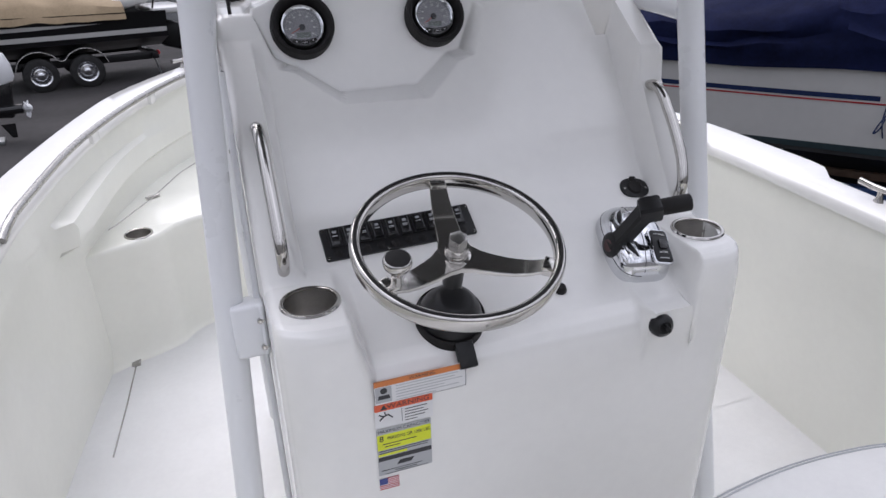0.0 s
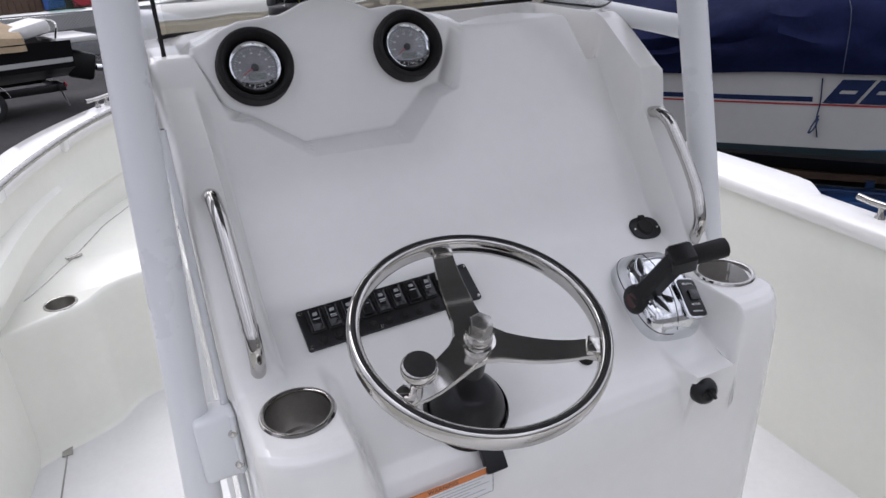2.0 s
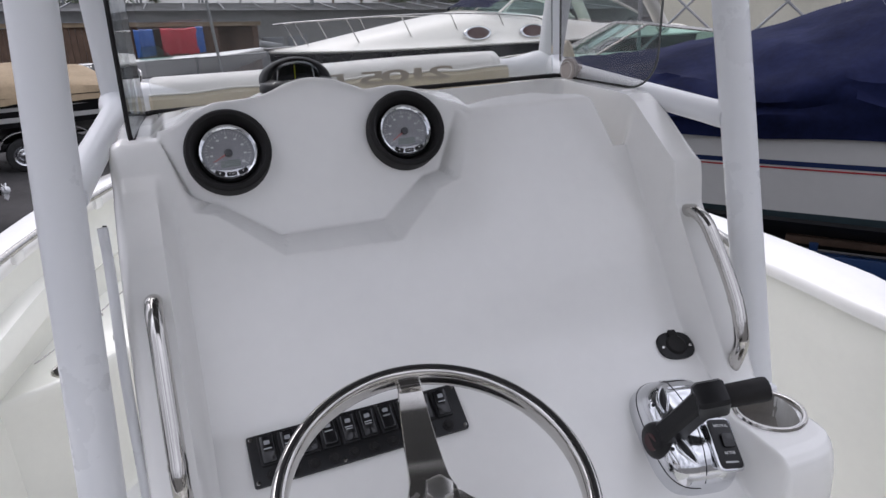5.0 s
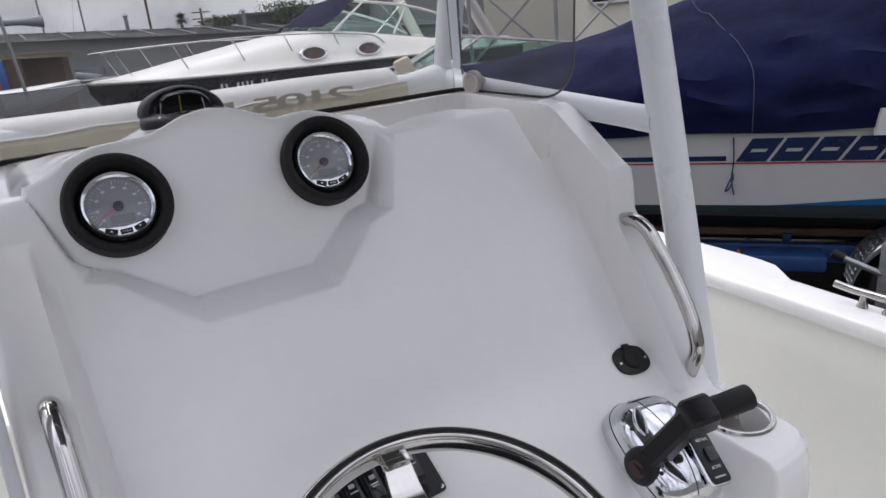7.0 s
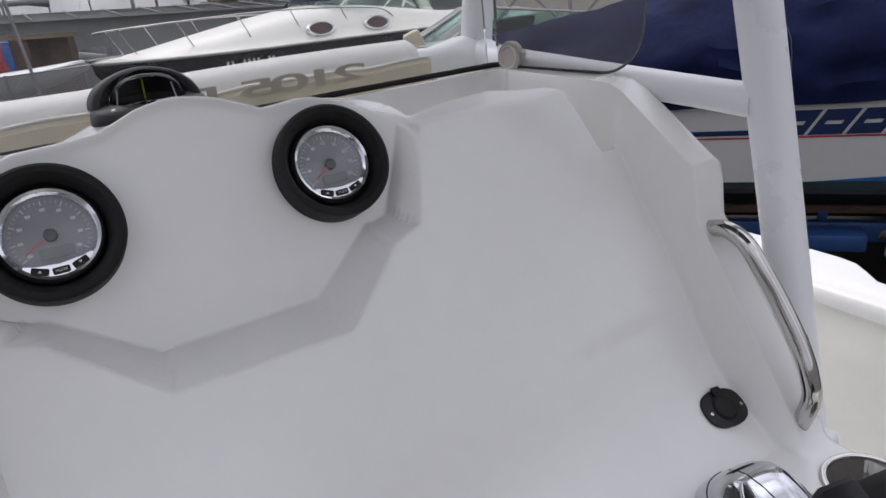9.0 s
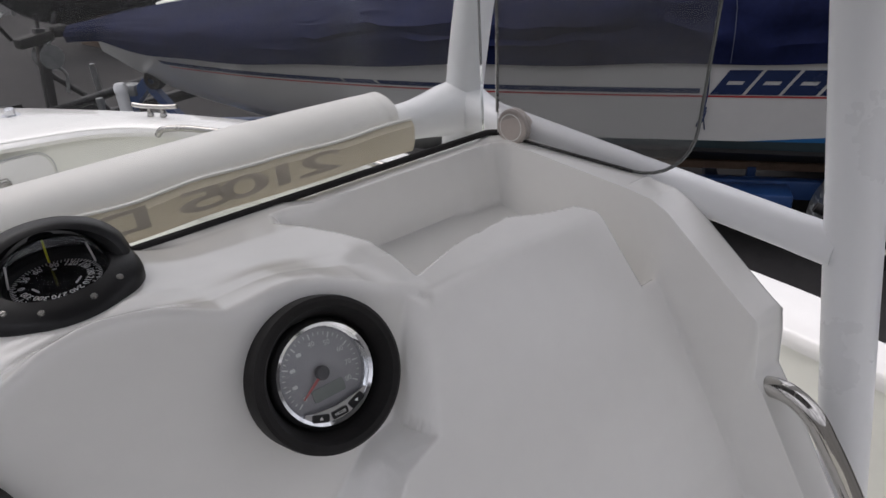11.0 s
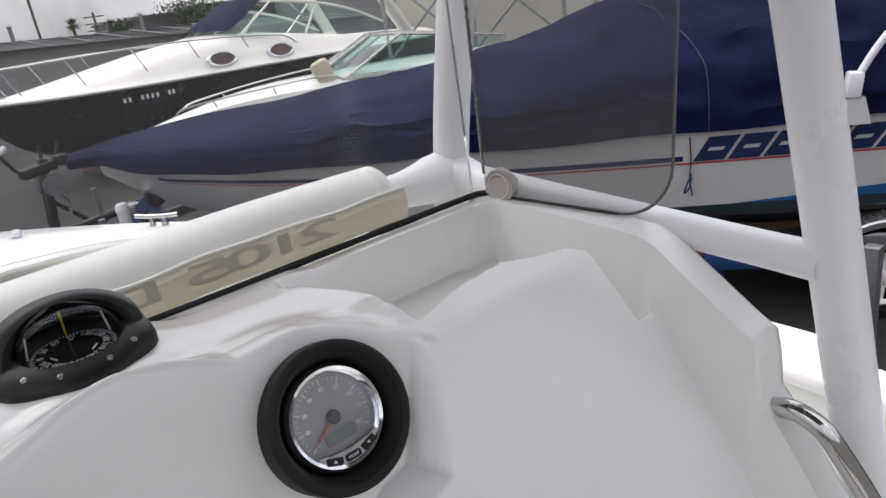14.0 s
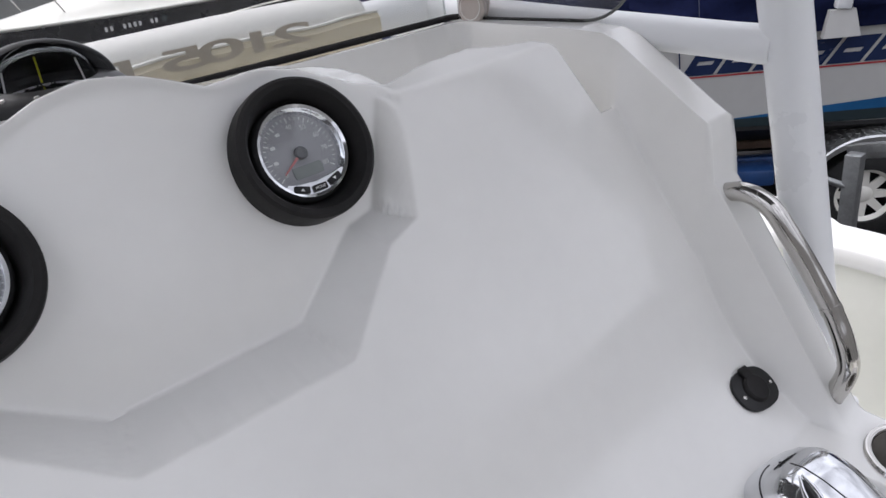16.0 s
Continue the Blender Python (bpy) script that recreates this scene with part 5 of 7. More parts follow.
    k = part("standoff", lathe([(0.0, 0.012), (0.021, 0.0115), (0.0238, 0.009), (0.0245, 0.0), (0.012, -0.004), (0.012, -0.02)], 36, m=m), STANDOFF, t, "round cream windscreen stand-off")
    part("standoff_ring", lathe([(0.0165, 0.0122), (0.0172, 0.0124), (0.0179, 0.0120)], 32, m=m), VINYL, k)
    return t


build_ttop()


# ---- wrap-round windscreen ----
def build_windscreen():
    w = aboard(thing("windscreen", label="three-pane acrylic windscreen with smoked sides and rubber gasket", category="windscreen"))
    top = 1.98

    def sheet(name, outline, at, mat, label):
        """A flat sheet from an outline in its own plane, 5 mm thick."""
        ob = part(name, prism(outline, 0.005, m=at), mat, w, label, smooth=False)
        ob.visible_shadow = False
        return ob

    # front pane, clear
    fm = facing((0, 1.9885, 1.2745), (0, 1, -0.07))
    sheet("front_pane", [(-0.392, 0.0), (0.392, 0.0), (0.400, top - 1.2745), (-0.400, top - 1.2745)], fm, CLEARPANE, "clear acrylic front pane")
    for s in (1, -1):
        # side pane with a rounded lower aft corner, in the plane of the console side
        a, b = (Vector((0.404, 1.972, 1.2745)), Vector((0.4465, 1.7095, 1.2735))) if s > 0 else (Vector((-0.405, 1.985, 1.2710)), Vector((-0.4180, 1.774, 1.2665)))
        rc = 0.068 if s > 0 else 0.016
        d = (b - a).normalized()
        m = Matrix((d, Vector((0, 0, 1)), d.cross(Vector((0, 0, 1))))).transposed().to_4x4()
        m.translation = a
        L = (b - a).length
        out = [(0.0, 0.0), (L - rc, 0.0)]
        for i in range(1, 9):
            t = radians(-90 + 90 * i / 8)
            out.append((L - rc + rc * math.cos(t), rc + rc * math.sin(t)))
        out += [(L + 0.004 if s > 0 else L - 0.15, top - 1.2745), (-0.02, top - 1.2745)]
        pane = sheet("side_pane", out, m, ACRYLIC, "smoked acrylic side pane")
        edge = [m @ Vector((x, y, 0.0025)) for x, y in out[1:-1]]
        part("cut_edge", tube(edge, 0.0020 if s > 0 else 0.0038, 6), CUTEDGE if s > 0 else RUBBER, pane, "polished cut edge" if s > 0 else "black rubber edge trim")
        part("corner_strip", tube([m @ Vector((-0.002, 0.03, 0.003)), m @ Vector((-0.020, top - 1.28, 0.003))], 0.0022, 8), BRUSHED, pane, "bright corner joint strip")
        part("gasket", tube([m @ Vector((0.0, 0.0, 0.0025)), m @ Vector((L - rc, 0.0, 0.0025))], 0.0022 if s > 0 else 0.0036, 8), RUBBER, w, "black rubber base gasket")
    part("gasket", tube([(-0.404, 1.976, 1.2745), (-0.392, 1.985, 1.2745), (0.392, 1.985, 1.2745), (0.404, 1.976, 1.2745)], 0.0045, 8), RUBBER, w, "black rubber base gasket")
    # model number on the outside, seen from behind
    m = facing((0.074, 1.9945, 1.2985), (0, 1, -0.07))
    lettering("model_number", "2105", 0.0330, m, DECAL, w, 0.0002, stretch=3.6, pitch=0.78, bold=0.0006)
    lettering("model_letter", "D", 0.0330, facing((-0.082, 1.9945, 1.2985), (0, 1, -0.07)), DECAL, w, 0.0002, stretch=3.0, bold=0.0006)
    return w


build_windscreen()


# ---- rolled bolster in front of the windscreen ----
def build_bolster():
    b = aboard(thing("bolster", label="white vinyl bolster roll with beige backing strip", category="cushion"))
    rings = []
    n = 28
    xs = [-0.398, -0.396, -0.388, -0.37, -0.2, -0.05, 0.1, 0.2, 0.275, 0.286, 0.290, 0.294, 0.306, 0.312, 0.314]
    for i, x in enumerate(xs):
        k = 0.55 if i in (0, len(xs) - 1) else 0.90 if i in (1, len(xs) - 2) else 0.975 if xs[i] in (0.290,) else 1.0
        wob = 0.0025 * math.sin(9 * x + 0.6)
        rings.append([Vector((x, 2.108 + (0.048 * k) * math.cos(2 * math.pi * j / n), 1.278 + wob + (0.043 * k) * math.sin(2 * math.pi * j / n))) for j in range(n)])
    part("roll", loft(rings), VINYL, b, "white vinyl roll")
    bm = bmesh.new()
    rows = []
    for dy, dz in ((0.012, -0.033), (0.003, -0.034), (-0.003, -0.020), (-0.004, 0.003), (0.004, 0.011), (0.012, 0.005), (0.014, -0.022)):
        row = []
        for i in range(41):
            x = -0.40 + 0.718 * i / 40
            wav = 0.0015 * math.sin(21 * x) + 0.0012 * math.sin(47 * x + 1)
            row.append(Vector((x, 2.052 + dy + 0.002 * math.sin(33 * x), 1.283 + dz + (wav if dz > -0.02 else 0.3 * wav))))
        rows.append(row)
    vs = [[bm.verts.new(p) for p in r] for r in rows]
    for a, c in zip(vs, vs[1:]):
        for i in range(40):
            bm.faces.new((a[i], a[i + 1], c[i + 1], c[i]))
    bmesh.ops.recalc_face_normals(bm, faces=bm.faces)
    strip_part = part("backing_strip", bm, BEIGE, b, "beige fabric strip")
    part("piping", tube([(-0.40 + 0.718 * i / 40, 2.052 + 0.003 + 0.002 * math.sin(33 * (-0.40 + 0.718 * i / 40)), 1.2945 + 0.0015 * math.sin(21 * (-0.40 + 0.718 * i / 40)) + 0.0012 * math.sin(47 * (-0.40 + 0.718 * i / 40) + 1)) for i in range(41)], 0.0022, 6), VINYL, strip_part)
    return b


build_bolster()


# ---- helm seat ----
def build_seat():
    s = aboard(thing("leaning_post", label="white vinyl helm seat cushion with double stitching", category="seat"))
    out = [(-0.02, 0.46), (-0.03, 0.70), (0.03, 0.845), (0.16, 0.883), (0.33, 0.885), (0.47, 0.855), (0.56, 0.76), (0.57, 0.46)]
    o = [Vector((p.x, p.y, 0)) for p in smooth_path([(x, y, 0) for x, y in out], 6, closed=True)]
    c = Vector((0.27, 0.66, 0))
    rings = []
    for f, z in ((0.93, 0.585), (0.985, 0.592), (1.0, 0.612), (1.0, 0.665), (0.985, 0.685), (0.95, 0.697), (0.90, 0.702), (0.80, 0.706), (0.4, 0.712)):
        rings.append([c + (p - c) * f + Vector((0, 0, z)) for p in o])
    part("cushion", loft(rings), VINYL, s)
    for f, z in ((0.935, 0.6995), (0.905, 0.7025)):
        part("stitching", tube([c + (p - c) * f + Vector((0, 0, z)) for p in o], 0.0012, 6, closed=True), LABELGREY, s, "grey double stitching")
    part("base", box((0.50, 0.36, 0.585), (0.27, 0.62, 0.2925), 0.02), GEL, s, "white moulded seat box")
    return s


build_seat()


# ---- deck fittings ----
def build_cleat(at, turn, label):
    c = aboard(thing("mooring_cleat", Matrix.Translation(at) @ pose(0, 0, 0, 0, 0, turn), label, "cleat", "mooring cleats"))
    for k in (-1, 1):
        part("horn", tube(smooth_path([(0, 0, 0.035), (0, k * 0.05, 0.036), (0, k * 0.088, 0.040)], 6), 0.0085, 14), STEEL, c)
    for y in (-0.026, 0.026):
        part("leg", lathe([(0.013, 0.0), (0.012, 0.006), (0.0075, 0.014), (0.0075, 0.034)], 18, m=Matrix.Translation((0, y, 0))), STEEL, c)
    return c


build_cleat((1.088, 1.45, GUNWALE + 0.003), 4, "polished stainless mooring cleat on gunwale")
build_cleat((0.50, 3.88, 0.790), 40, "polished stainless mooring cleat on foredeck")
build_cleat((-0.56, 3.80, 0.790), -42, "polished stainless mooring cleat on foredeck")


def build_bow_rail(s):
    r = aboard(thing("bow_rail", label="low brushed grab rail along the inner gunwale", category="rail", group="bow rails"))
    pts = smooth_path([(s * 1.012, 2.06, 0.752), (s * 1.0, 2.12, 0.775), (s * 0.985, 2.24, 0.782), (s * 0.925, 2.66, 0.785), (s * 0.822, 3.03, 0.790), (s * 0.68, 3.38, 0.795), (s * 0.545, 3.62, 0.798), (s * 0.47, 3.72, 0.790), (s * 0.45, 3.75, 0.765)], 8)
    part("tube", tube(pts, 0.0115, 14), BRUSHED, r)
    for x, y in ((0.872, 2.86), (0.70, 3.34)):
        part("stanchion", box((0.018, 0.05, 0.05), m=pose(s * (x + 0.008), y, 0.768, 0, 0, s * 20), bevel=0.006), GEL, r)
    return r


build_bow_rail(1)
build_bow_rail(-1)
for x, y, h, r in ((-0.044, 4.10, 0.042, 0.022), (0.090, 4.26, 0.030, 0.018), (-0.055, 4.36, 0.034, 0.014)):
    f = aboard(thing("deck_fitting", (x, y, 0.792), "small chrome deck fitting on foredeck", "deck fitting", "foredeck fittings"))
    part("flange", lathe([(0.0, 0.004), (r * 1.7, 0.004), (r * 1.9, 0.0)], 28), CHROME, f)
    part("body", lathe([(r, 0.003), (r, h * 0.85), (r * 0.8, h), (0.0, h)], 28), CHROME, f)

# ---- boatyard ----
GROUND = -0.9


def build_ground():
    bm = bmesh.new()
    n = 40
    vs = [[bm.verts.new((-600 + 1200 * i / n, -600 + 1200 * j / n, GROUND)) for i in range(n + 1)] for j in range(n + 1)]
    for j in range(n):
        for i in range(n):
            bm.faces.new((vs[j][i], vs[j][i + 1], vs[j + 1][i + 1], vs[j + 1][i]))
    return tagged(obj_from_bm("ground", bm, ASPHALT), "worn dark grey asphalt boatyard ground", "ground", kind="structure")


build_ground()


# plain wall behind the boat, never in view, added to cut low light from aft
wall = obj_from_bm("shade_wall", box((34, 0.3, 4.4), (0, -7.5, GROUND + 2.2)), CONCRETE, smooth=False)
tagged(wall, "plain grey wall added unseen behind the boat to block low light", "wall", kind="structure")


# timber blocks under the keel of the near boat
for y, h in ((-1.2, 0.30), (1.2, 0.42), (2.6, 0.50)):
    blk = thing("keel_block", (0, y, GROUND), "stacked timber keel block under the boat hull", "block", "keel blocks")
    for k in range(3):
        part("timber", box((0.9 - 0.1 * k, 0.22, h / 3 - 0.004), (0, 0, h * (k + 0.5) / 3), 0.008), WOOD, blk)


def wheel_parts(parent, at, r=0.30, w=0.19, spokes=5, side=1, mat=None):
    """Tyre with a rim; the axle lies along y, the face on the given side."""
    m = Matrix.Translation(at) @ pose(0, 0, 0, -90 * side)
    prof = [(r * 0.60, -w / 2), (r * 0.85, -w / 2), (r * 0.97, -w * 0.40), (r, -w * 0.25), (r, w * 0.25), (r * 0.97, w * 0.40), (r * 0.85, w / 2), (r * 0.62, w / 2), (r * 0.60, w * 0.42)]
    wh = part("wheel", lathe([(0.0, -w * 0.2), (r * 0.60, -w * 0.2), (r * 0.60, w * 0.42)], 32, m=m), HOLLOW, parent)
    part("tyre", lathe(prof, 40, m=m), TYRE, wh, "black rubber tyre")
    bm = lathe([(r * 0.52, w * 0.30), (r * 0.58, w * 0.42), (r * 0.62, w * 0.44), (r * 0.60, w * 0.30)], 36, m=m)
    lathe([(0.0, w * 0.36), (r * 0.13, w * 0.35), (r * 0.19, w * 0.28), (r * 0.2, w * 0.15)], 24, m=m, bm=bm)
    for i in range(spokes):
        a = 360 / spokes * i
        prism([(r * 0.12, -r * 0.10), (r * 0.55, -r * 0.075), (r * 0.55, r * 0.075), (r * 0.12, r * 0.10)], w * 0.08, m=m @ pose(0, 0, w * 0.2, 0, 0, a), bm=bm)
    if not spokes:
        lathe([(0.0, w * 0.34), (r * 0.12, w * 0.33), (r * 0.17, w * 0.20), (r * 0.30, w * 0.17), (r * 0.34, w * 0.28), (r * 0.41, w * 0.26), (r * 0.47, w * 0.10), (r * 0.56, w * 0.38)], 36, m=m, bm=bm)
    part("rim", bm, mat or RIM, wh, "spoked wheel rim" if spokes else "polished dished wheel rim")
    return wh


def hull_rings(stations, deck=True):
    """Cross sections from (x, half beam at sheer, sheer height, half beam at chine, chine height, keel height)."""
    rings = []
    for x, b, zs, c, zc, zk in stations:
        half = [(0.0, zk), (c * 0.5, zk + (zc - zk) * 0.5), (c, zc), (c + (b - c) * 0.45, zc + (zs - zc) * 0.5), (b, zs)]
        rings.append([Vector((x, -y, z)) for y, z in reversed(half)] + [Vector((x, y, z)) for y, z in half[1:]])
    return rings


def skin(rings, bm=None, mats=None):
    b = bm or bmesh.new()
    vs = [[b.verts.new(p) for p in r] for r in rings]
    for a, c in zip(vs, vs[1:]):
        for i in range(len(a) - 1):
            f = b.faces.new((a[i], a[i + 1], c[i + 1], c[i]))
            if mats:
                f.material_index = mats[i]
    bmesh.ops.recalc_face_normals(b, faces=b.faces)
    return b


def refine(stations, k=5):
    res = []
    cols = list(zip(*stations))
    n = len(stations)
    for i in range(n - 1):
        for j in range(k):
            t = j / k
            row = []
            for c in cols:
                p0 = c[max(i - 1, 0)]
                p1, p2 = c[i], c[i + 1]
                p3 = c[min(i + 2, n - 1)]
                row.append(0.5 * (2 * p1 + (p2 - p0) * t + (2 * p0 - 5 * p1 + 4 * p2 - p3) * t * t + (3 * p1 - p0 - 3 * p2 + p3) * t ** 3))
            res.append(tuple(row))
    res.append(stations[-1])
    return res


# ---- navy-covered boat on a blue trailer ----
CB = Matrix.Translation((4.70, 4.226, GROUND)) @ pose(0, 0, 0, 0, 0, 126)


def build_covered_boat():
    b = thing("covered_boat", CB, "white sport boat with navy and red stripes under navy cover", "boat")
    st = refine([(-3.4, 1.12, 1.50, 1.02, 0.81, 0.35), (-2.0, 1.17, 1.50, 1.05, 0.81, 0.33), (0.0, 1.19, 1.485, 1.05, 0.83, 0.32), (1.6, 1.16, 1.47, 0.96, 0.83, 0.34), (3.0, 1.00, 1.43, 0.68, 0.86, 0.48), (4.2, 0.68, 1.405, 0.36, 0.98, 0.74), (4.9, 0.36, 1.41, 0.17, 1.12, 0.96), (5.5, 0.03, 1.43, 0.02, 1.36, 1.27)])
    rings = hull_rings(st)
    hull = part("hull", skin(rings), HULLWHITE, b, "white fibreglass hull")

    def side(x, z, out=0.004):
        for a, c in zip(st, st[1:]):
            if a[0] <= x <= c[0]:
                f = (x - a[0]) / (c[0] - a[0])
                s = [p + (q - p) * f for p, q in zip(a, c)]
                _, bb, zs, cc, zc, zk = s
                zm, ym = zc + (zs - zc) * 0.5, cc + (bb - cc) * 0.45
                y = cc + (ym - cc) * (z - zc) / (zm - zc) if z < zm else ym + (bb - ym) * (z - zm) / (zs - zm)
                return Vector((x, y + out, z))
        return Vector((x, st[-1][1], z))

    def band(name, x0, x1, lo, hi, mat, label, n=40):
        rows = [[side(x0 + (x1 - x0) * i / n, lo(x0 + (x1 - x0) * i / n) + (hi(x0 + (x1 - x0) * i / n) - lo(x0 + (x1 - x0) * i / n)) * f) for i in range(n + 1)] for f in (0.0, 0.5, 1.0)]
        return part(name, skin(rows), mat, hull, label)

    rise = lambda x: 0.004 * max(0, x - 0.5)
    band("navy_stripe", 0.06, 4.55, lambda x: 1.232 + rise(x), lambda x: 1.268 + rise(x), NAVYPAINT, "navy stripe")
    band("red_stripe", -3.35, 4.45, lambda x: 1.207 + rise(x), lambda x: 1.219 + rise(x), REDPAINT, "thin red stripe")
    boot = lambda x: 0.897 - 0.010 * x
    band("boot_stripe", -3.35, 2.6, lambda x: 0.835 + 0.01 * max(0, x - 1.0), boot, TEAL, "dark teal boot stripe")
    band("blue_flash", -3.35, -0.25, boot, lambda x: boot(x) + 0.074 * min(1.6, (-0.25 - x)), STRIPEBLUE, "bright blue tapering flash")
    # lower hull, blackened in colour to stand for the shade under the boat
    rows = []
    for x, bb, zs, cc, zc, zk in st:
        if x < 2.7:
            half = [(cc + 0.016, zc + 0.016), (cc + 0.016, zc - 0.012), (cc * 0.5, zk + (zc - zk) * 0.5 - 0.020)]
            rows.append([Vector((x, y, z)) for y, z in half] + [Vector((x, 0, zk - 0.020))] + [Vector((x, -y, z)) for y, z in reversed(half)])
    part("bottom", skin(rows), BOTTOM, hull, "lower hull coloured black for the shade under it")
    # lettered name as plain slanted shapes
    for i in range(6):
        x1 = 0.0 - 0.212 * i
        bm = bmesh.new()
        # a slanted slab with a narrow slit
        for f0, f1, za, zb in ((0.0, 1.0, 0.0, 0.068), (0.0, 0.25, 0.068, 0.092), (0.75, 1.0, 0.068, 0.092), (0.0, 1.0, 0.092, 0.165)):
            rows = []
            for z in (za, (za + zb) / 2, zb):
                rows.append([side(x1 - 0.190 * (f0 + (f1 - f0) * k / 4) - 0.60 * z, 1.226 + z, 0.006) for k in range(5)])
            skin(rows, bm)
        part("name_shape", bm, NAVYPAINT, hull, "slanted navy block shape")
    # canvas cover
    ridge = [(-3.5, 2.35), (-2.4, 2.62), (-1.4, 2.70), (-0.6, 2.58), (0.3, 2.32), (1.2, 2.08), (2.2, 1.93), (3.2, 1.83), (4.2, 1.75), (5.0, 1.66), (5.8, 1.52)]
    rows = []
    for i in range(91):
        x = -3.5 + 9.3 * i / 90
        k = min(x, 5.42)
        bb, zs = interp([(s[0], s[1]) for s in st], k), interp([(s[0], s[2]) for s in st], k)
        bb = max(bb, 0.02) + 0.035
        zr = interp(ridge, x)
        row = []
        m = 48
        for j in range(m + 1):
            f = j / m * 2 - 1
            a = abs(f)
            # a steep skirt below, the sloping top above it
            h1 = min(0.24, 0.45 * (zr - zs))
            if a > 0.74:
                y = math.copysign(bb * (1 - 0.05 * (1 - a) / 0.26), f)
                z = zs - 0.03 + h1 * (1 - a) / 0.26
            else:
                y = math.copysign(bb * 0.95 * (1 - (1 - a / 0.74) ** 1.15), f)
                z = zs - 0.03 + h1 + (zr - zs + 0.03 - h1) * (1 - a / 0.74) ** 0.70
            if a > 0.97:
                y, z = math.copysign(bb - 0.012, f), zs - 0.05 + 0.008 * math.sin(5 * x)
            sag = 0.05 * math.sin(2.2 * x + 3 * a) * (1 - a) * a * 2 + 0.05 * noise.noise(Vector((x * 1.3, f * 2.6, 3.1))) + 0.03 * abs(math.sin(3.1 * x + 4.5 * a)) ** 6 * a + 0.018 * noise.noise(Vector((x * 5.0, f * 5.0, 1.7))) + 0.030 * abs(math.sin(4.4 * x + 7.0 * a + 1.3 * math.sin(2 * x))) ** 10 * sstep(0.05, 0.3, a) * (1 - sstep(0.75, 0.95, a)) + 0.045 * (1 - abs(noise.noise(Vector((x * 0.7 + 2 * a, f * 7.0 + 0.5 * x, 5.3)))) * 2) ** 3 * a
            calm = 1 - 0.75 * sstep(2.2, 4.0, x)
            sag *= calm
            fold = 0.0
            if 0.25 < a < 0.97:
                fold = sstep(0.25, 0.5, a) * (1 - sstep(0.85, 0.97, a)) * (0.055 * (1 - 2.2 * abs(noise.noise(Vector((x * 1.1 - 1.6 * a, a * 4.5 + 0.5 * x, 7.7 * f))))) + 0.015 * noise.noise(Vector((x * 3.0, a * 7.0 + x, 2.2))))
            row.append(Vector((x, y + math.copysign(fold * calm, f), z + sag * (a < 0.97))))
        rows.append(row)
    cover = part("cover", skin(rows), NAVY, b, "navy canvas boat cover with folds")
    part("cover_seam", tube([rows[33][j].lerp(rows[37][j], sstep(0.25, 1.0, (48 - j) / 22)) + Vector((0, 0.010, 0.010)) for j in range(26, 49)], 0.003, 6), SEAM, cover, "pale stitched seam")
    for x in (0.02,):
        p = side(x, 1.40, 0.012)
        q = side(x - 0.02, 0.98, 0.012)
        part("tie_rope", tube(smooth_path([p, p.lerp(q, 0.4), p.lerp(q, 0.7) + Vector((0.015, 0.01, 0)), q], 5), 0.005, 6), NAVYPAINT, cover, "dark tie-down cord")
        k = p.lerp(q, 0.62)
        bm = tube(smooth_path([k, k + Vector((0.03, 0.02, -0.06)), k + Vector((0.05, 0.02, -0.12)), k + Vector((0.02, 0.02, -0.09)), k + Vector((0.0, 0.01, -0.02))], 5), 0.006, 6)
        part("rope_knot", bm, NAVYPAINT, cover)
    # windscreen frame arch standing through the cover
    part("arch_tube", tube(smooth_path([(-0.90, 1.25, 1.68), (-0.99, 1.25, 1.84), (-1.12, 1.24, 2.02), (-1.47, 1.14, 2.5)], 6), 0.022, 12), POWDER, b, "white arch tube")
    part("arch_foot", box((0.085, 0.10, 0.15), m=pose(-0.885, 1.245, 1.645, 0, -6), bevel=0.018), POWDER, b, "white arch foot")
    part("coaming_pad", prism([(-0.10, 0.0), (0.10, 0.0), (0.075, 0.16), (-0.06, 0.16)], 0.07, m=pose(-0.885, 1.275, 1.41, 90)), HULLWHITE, b, "bare white side between the covers")
    return b


build_covered_boat()


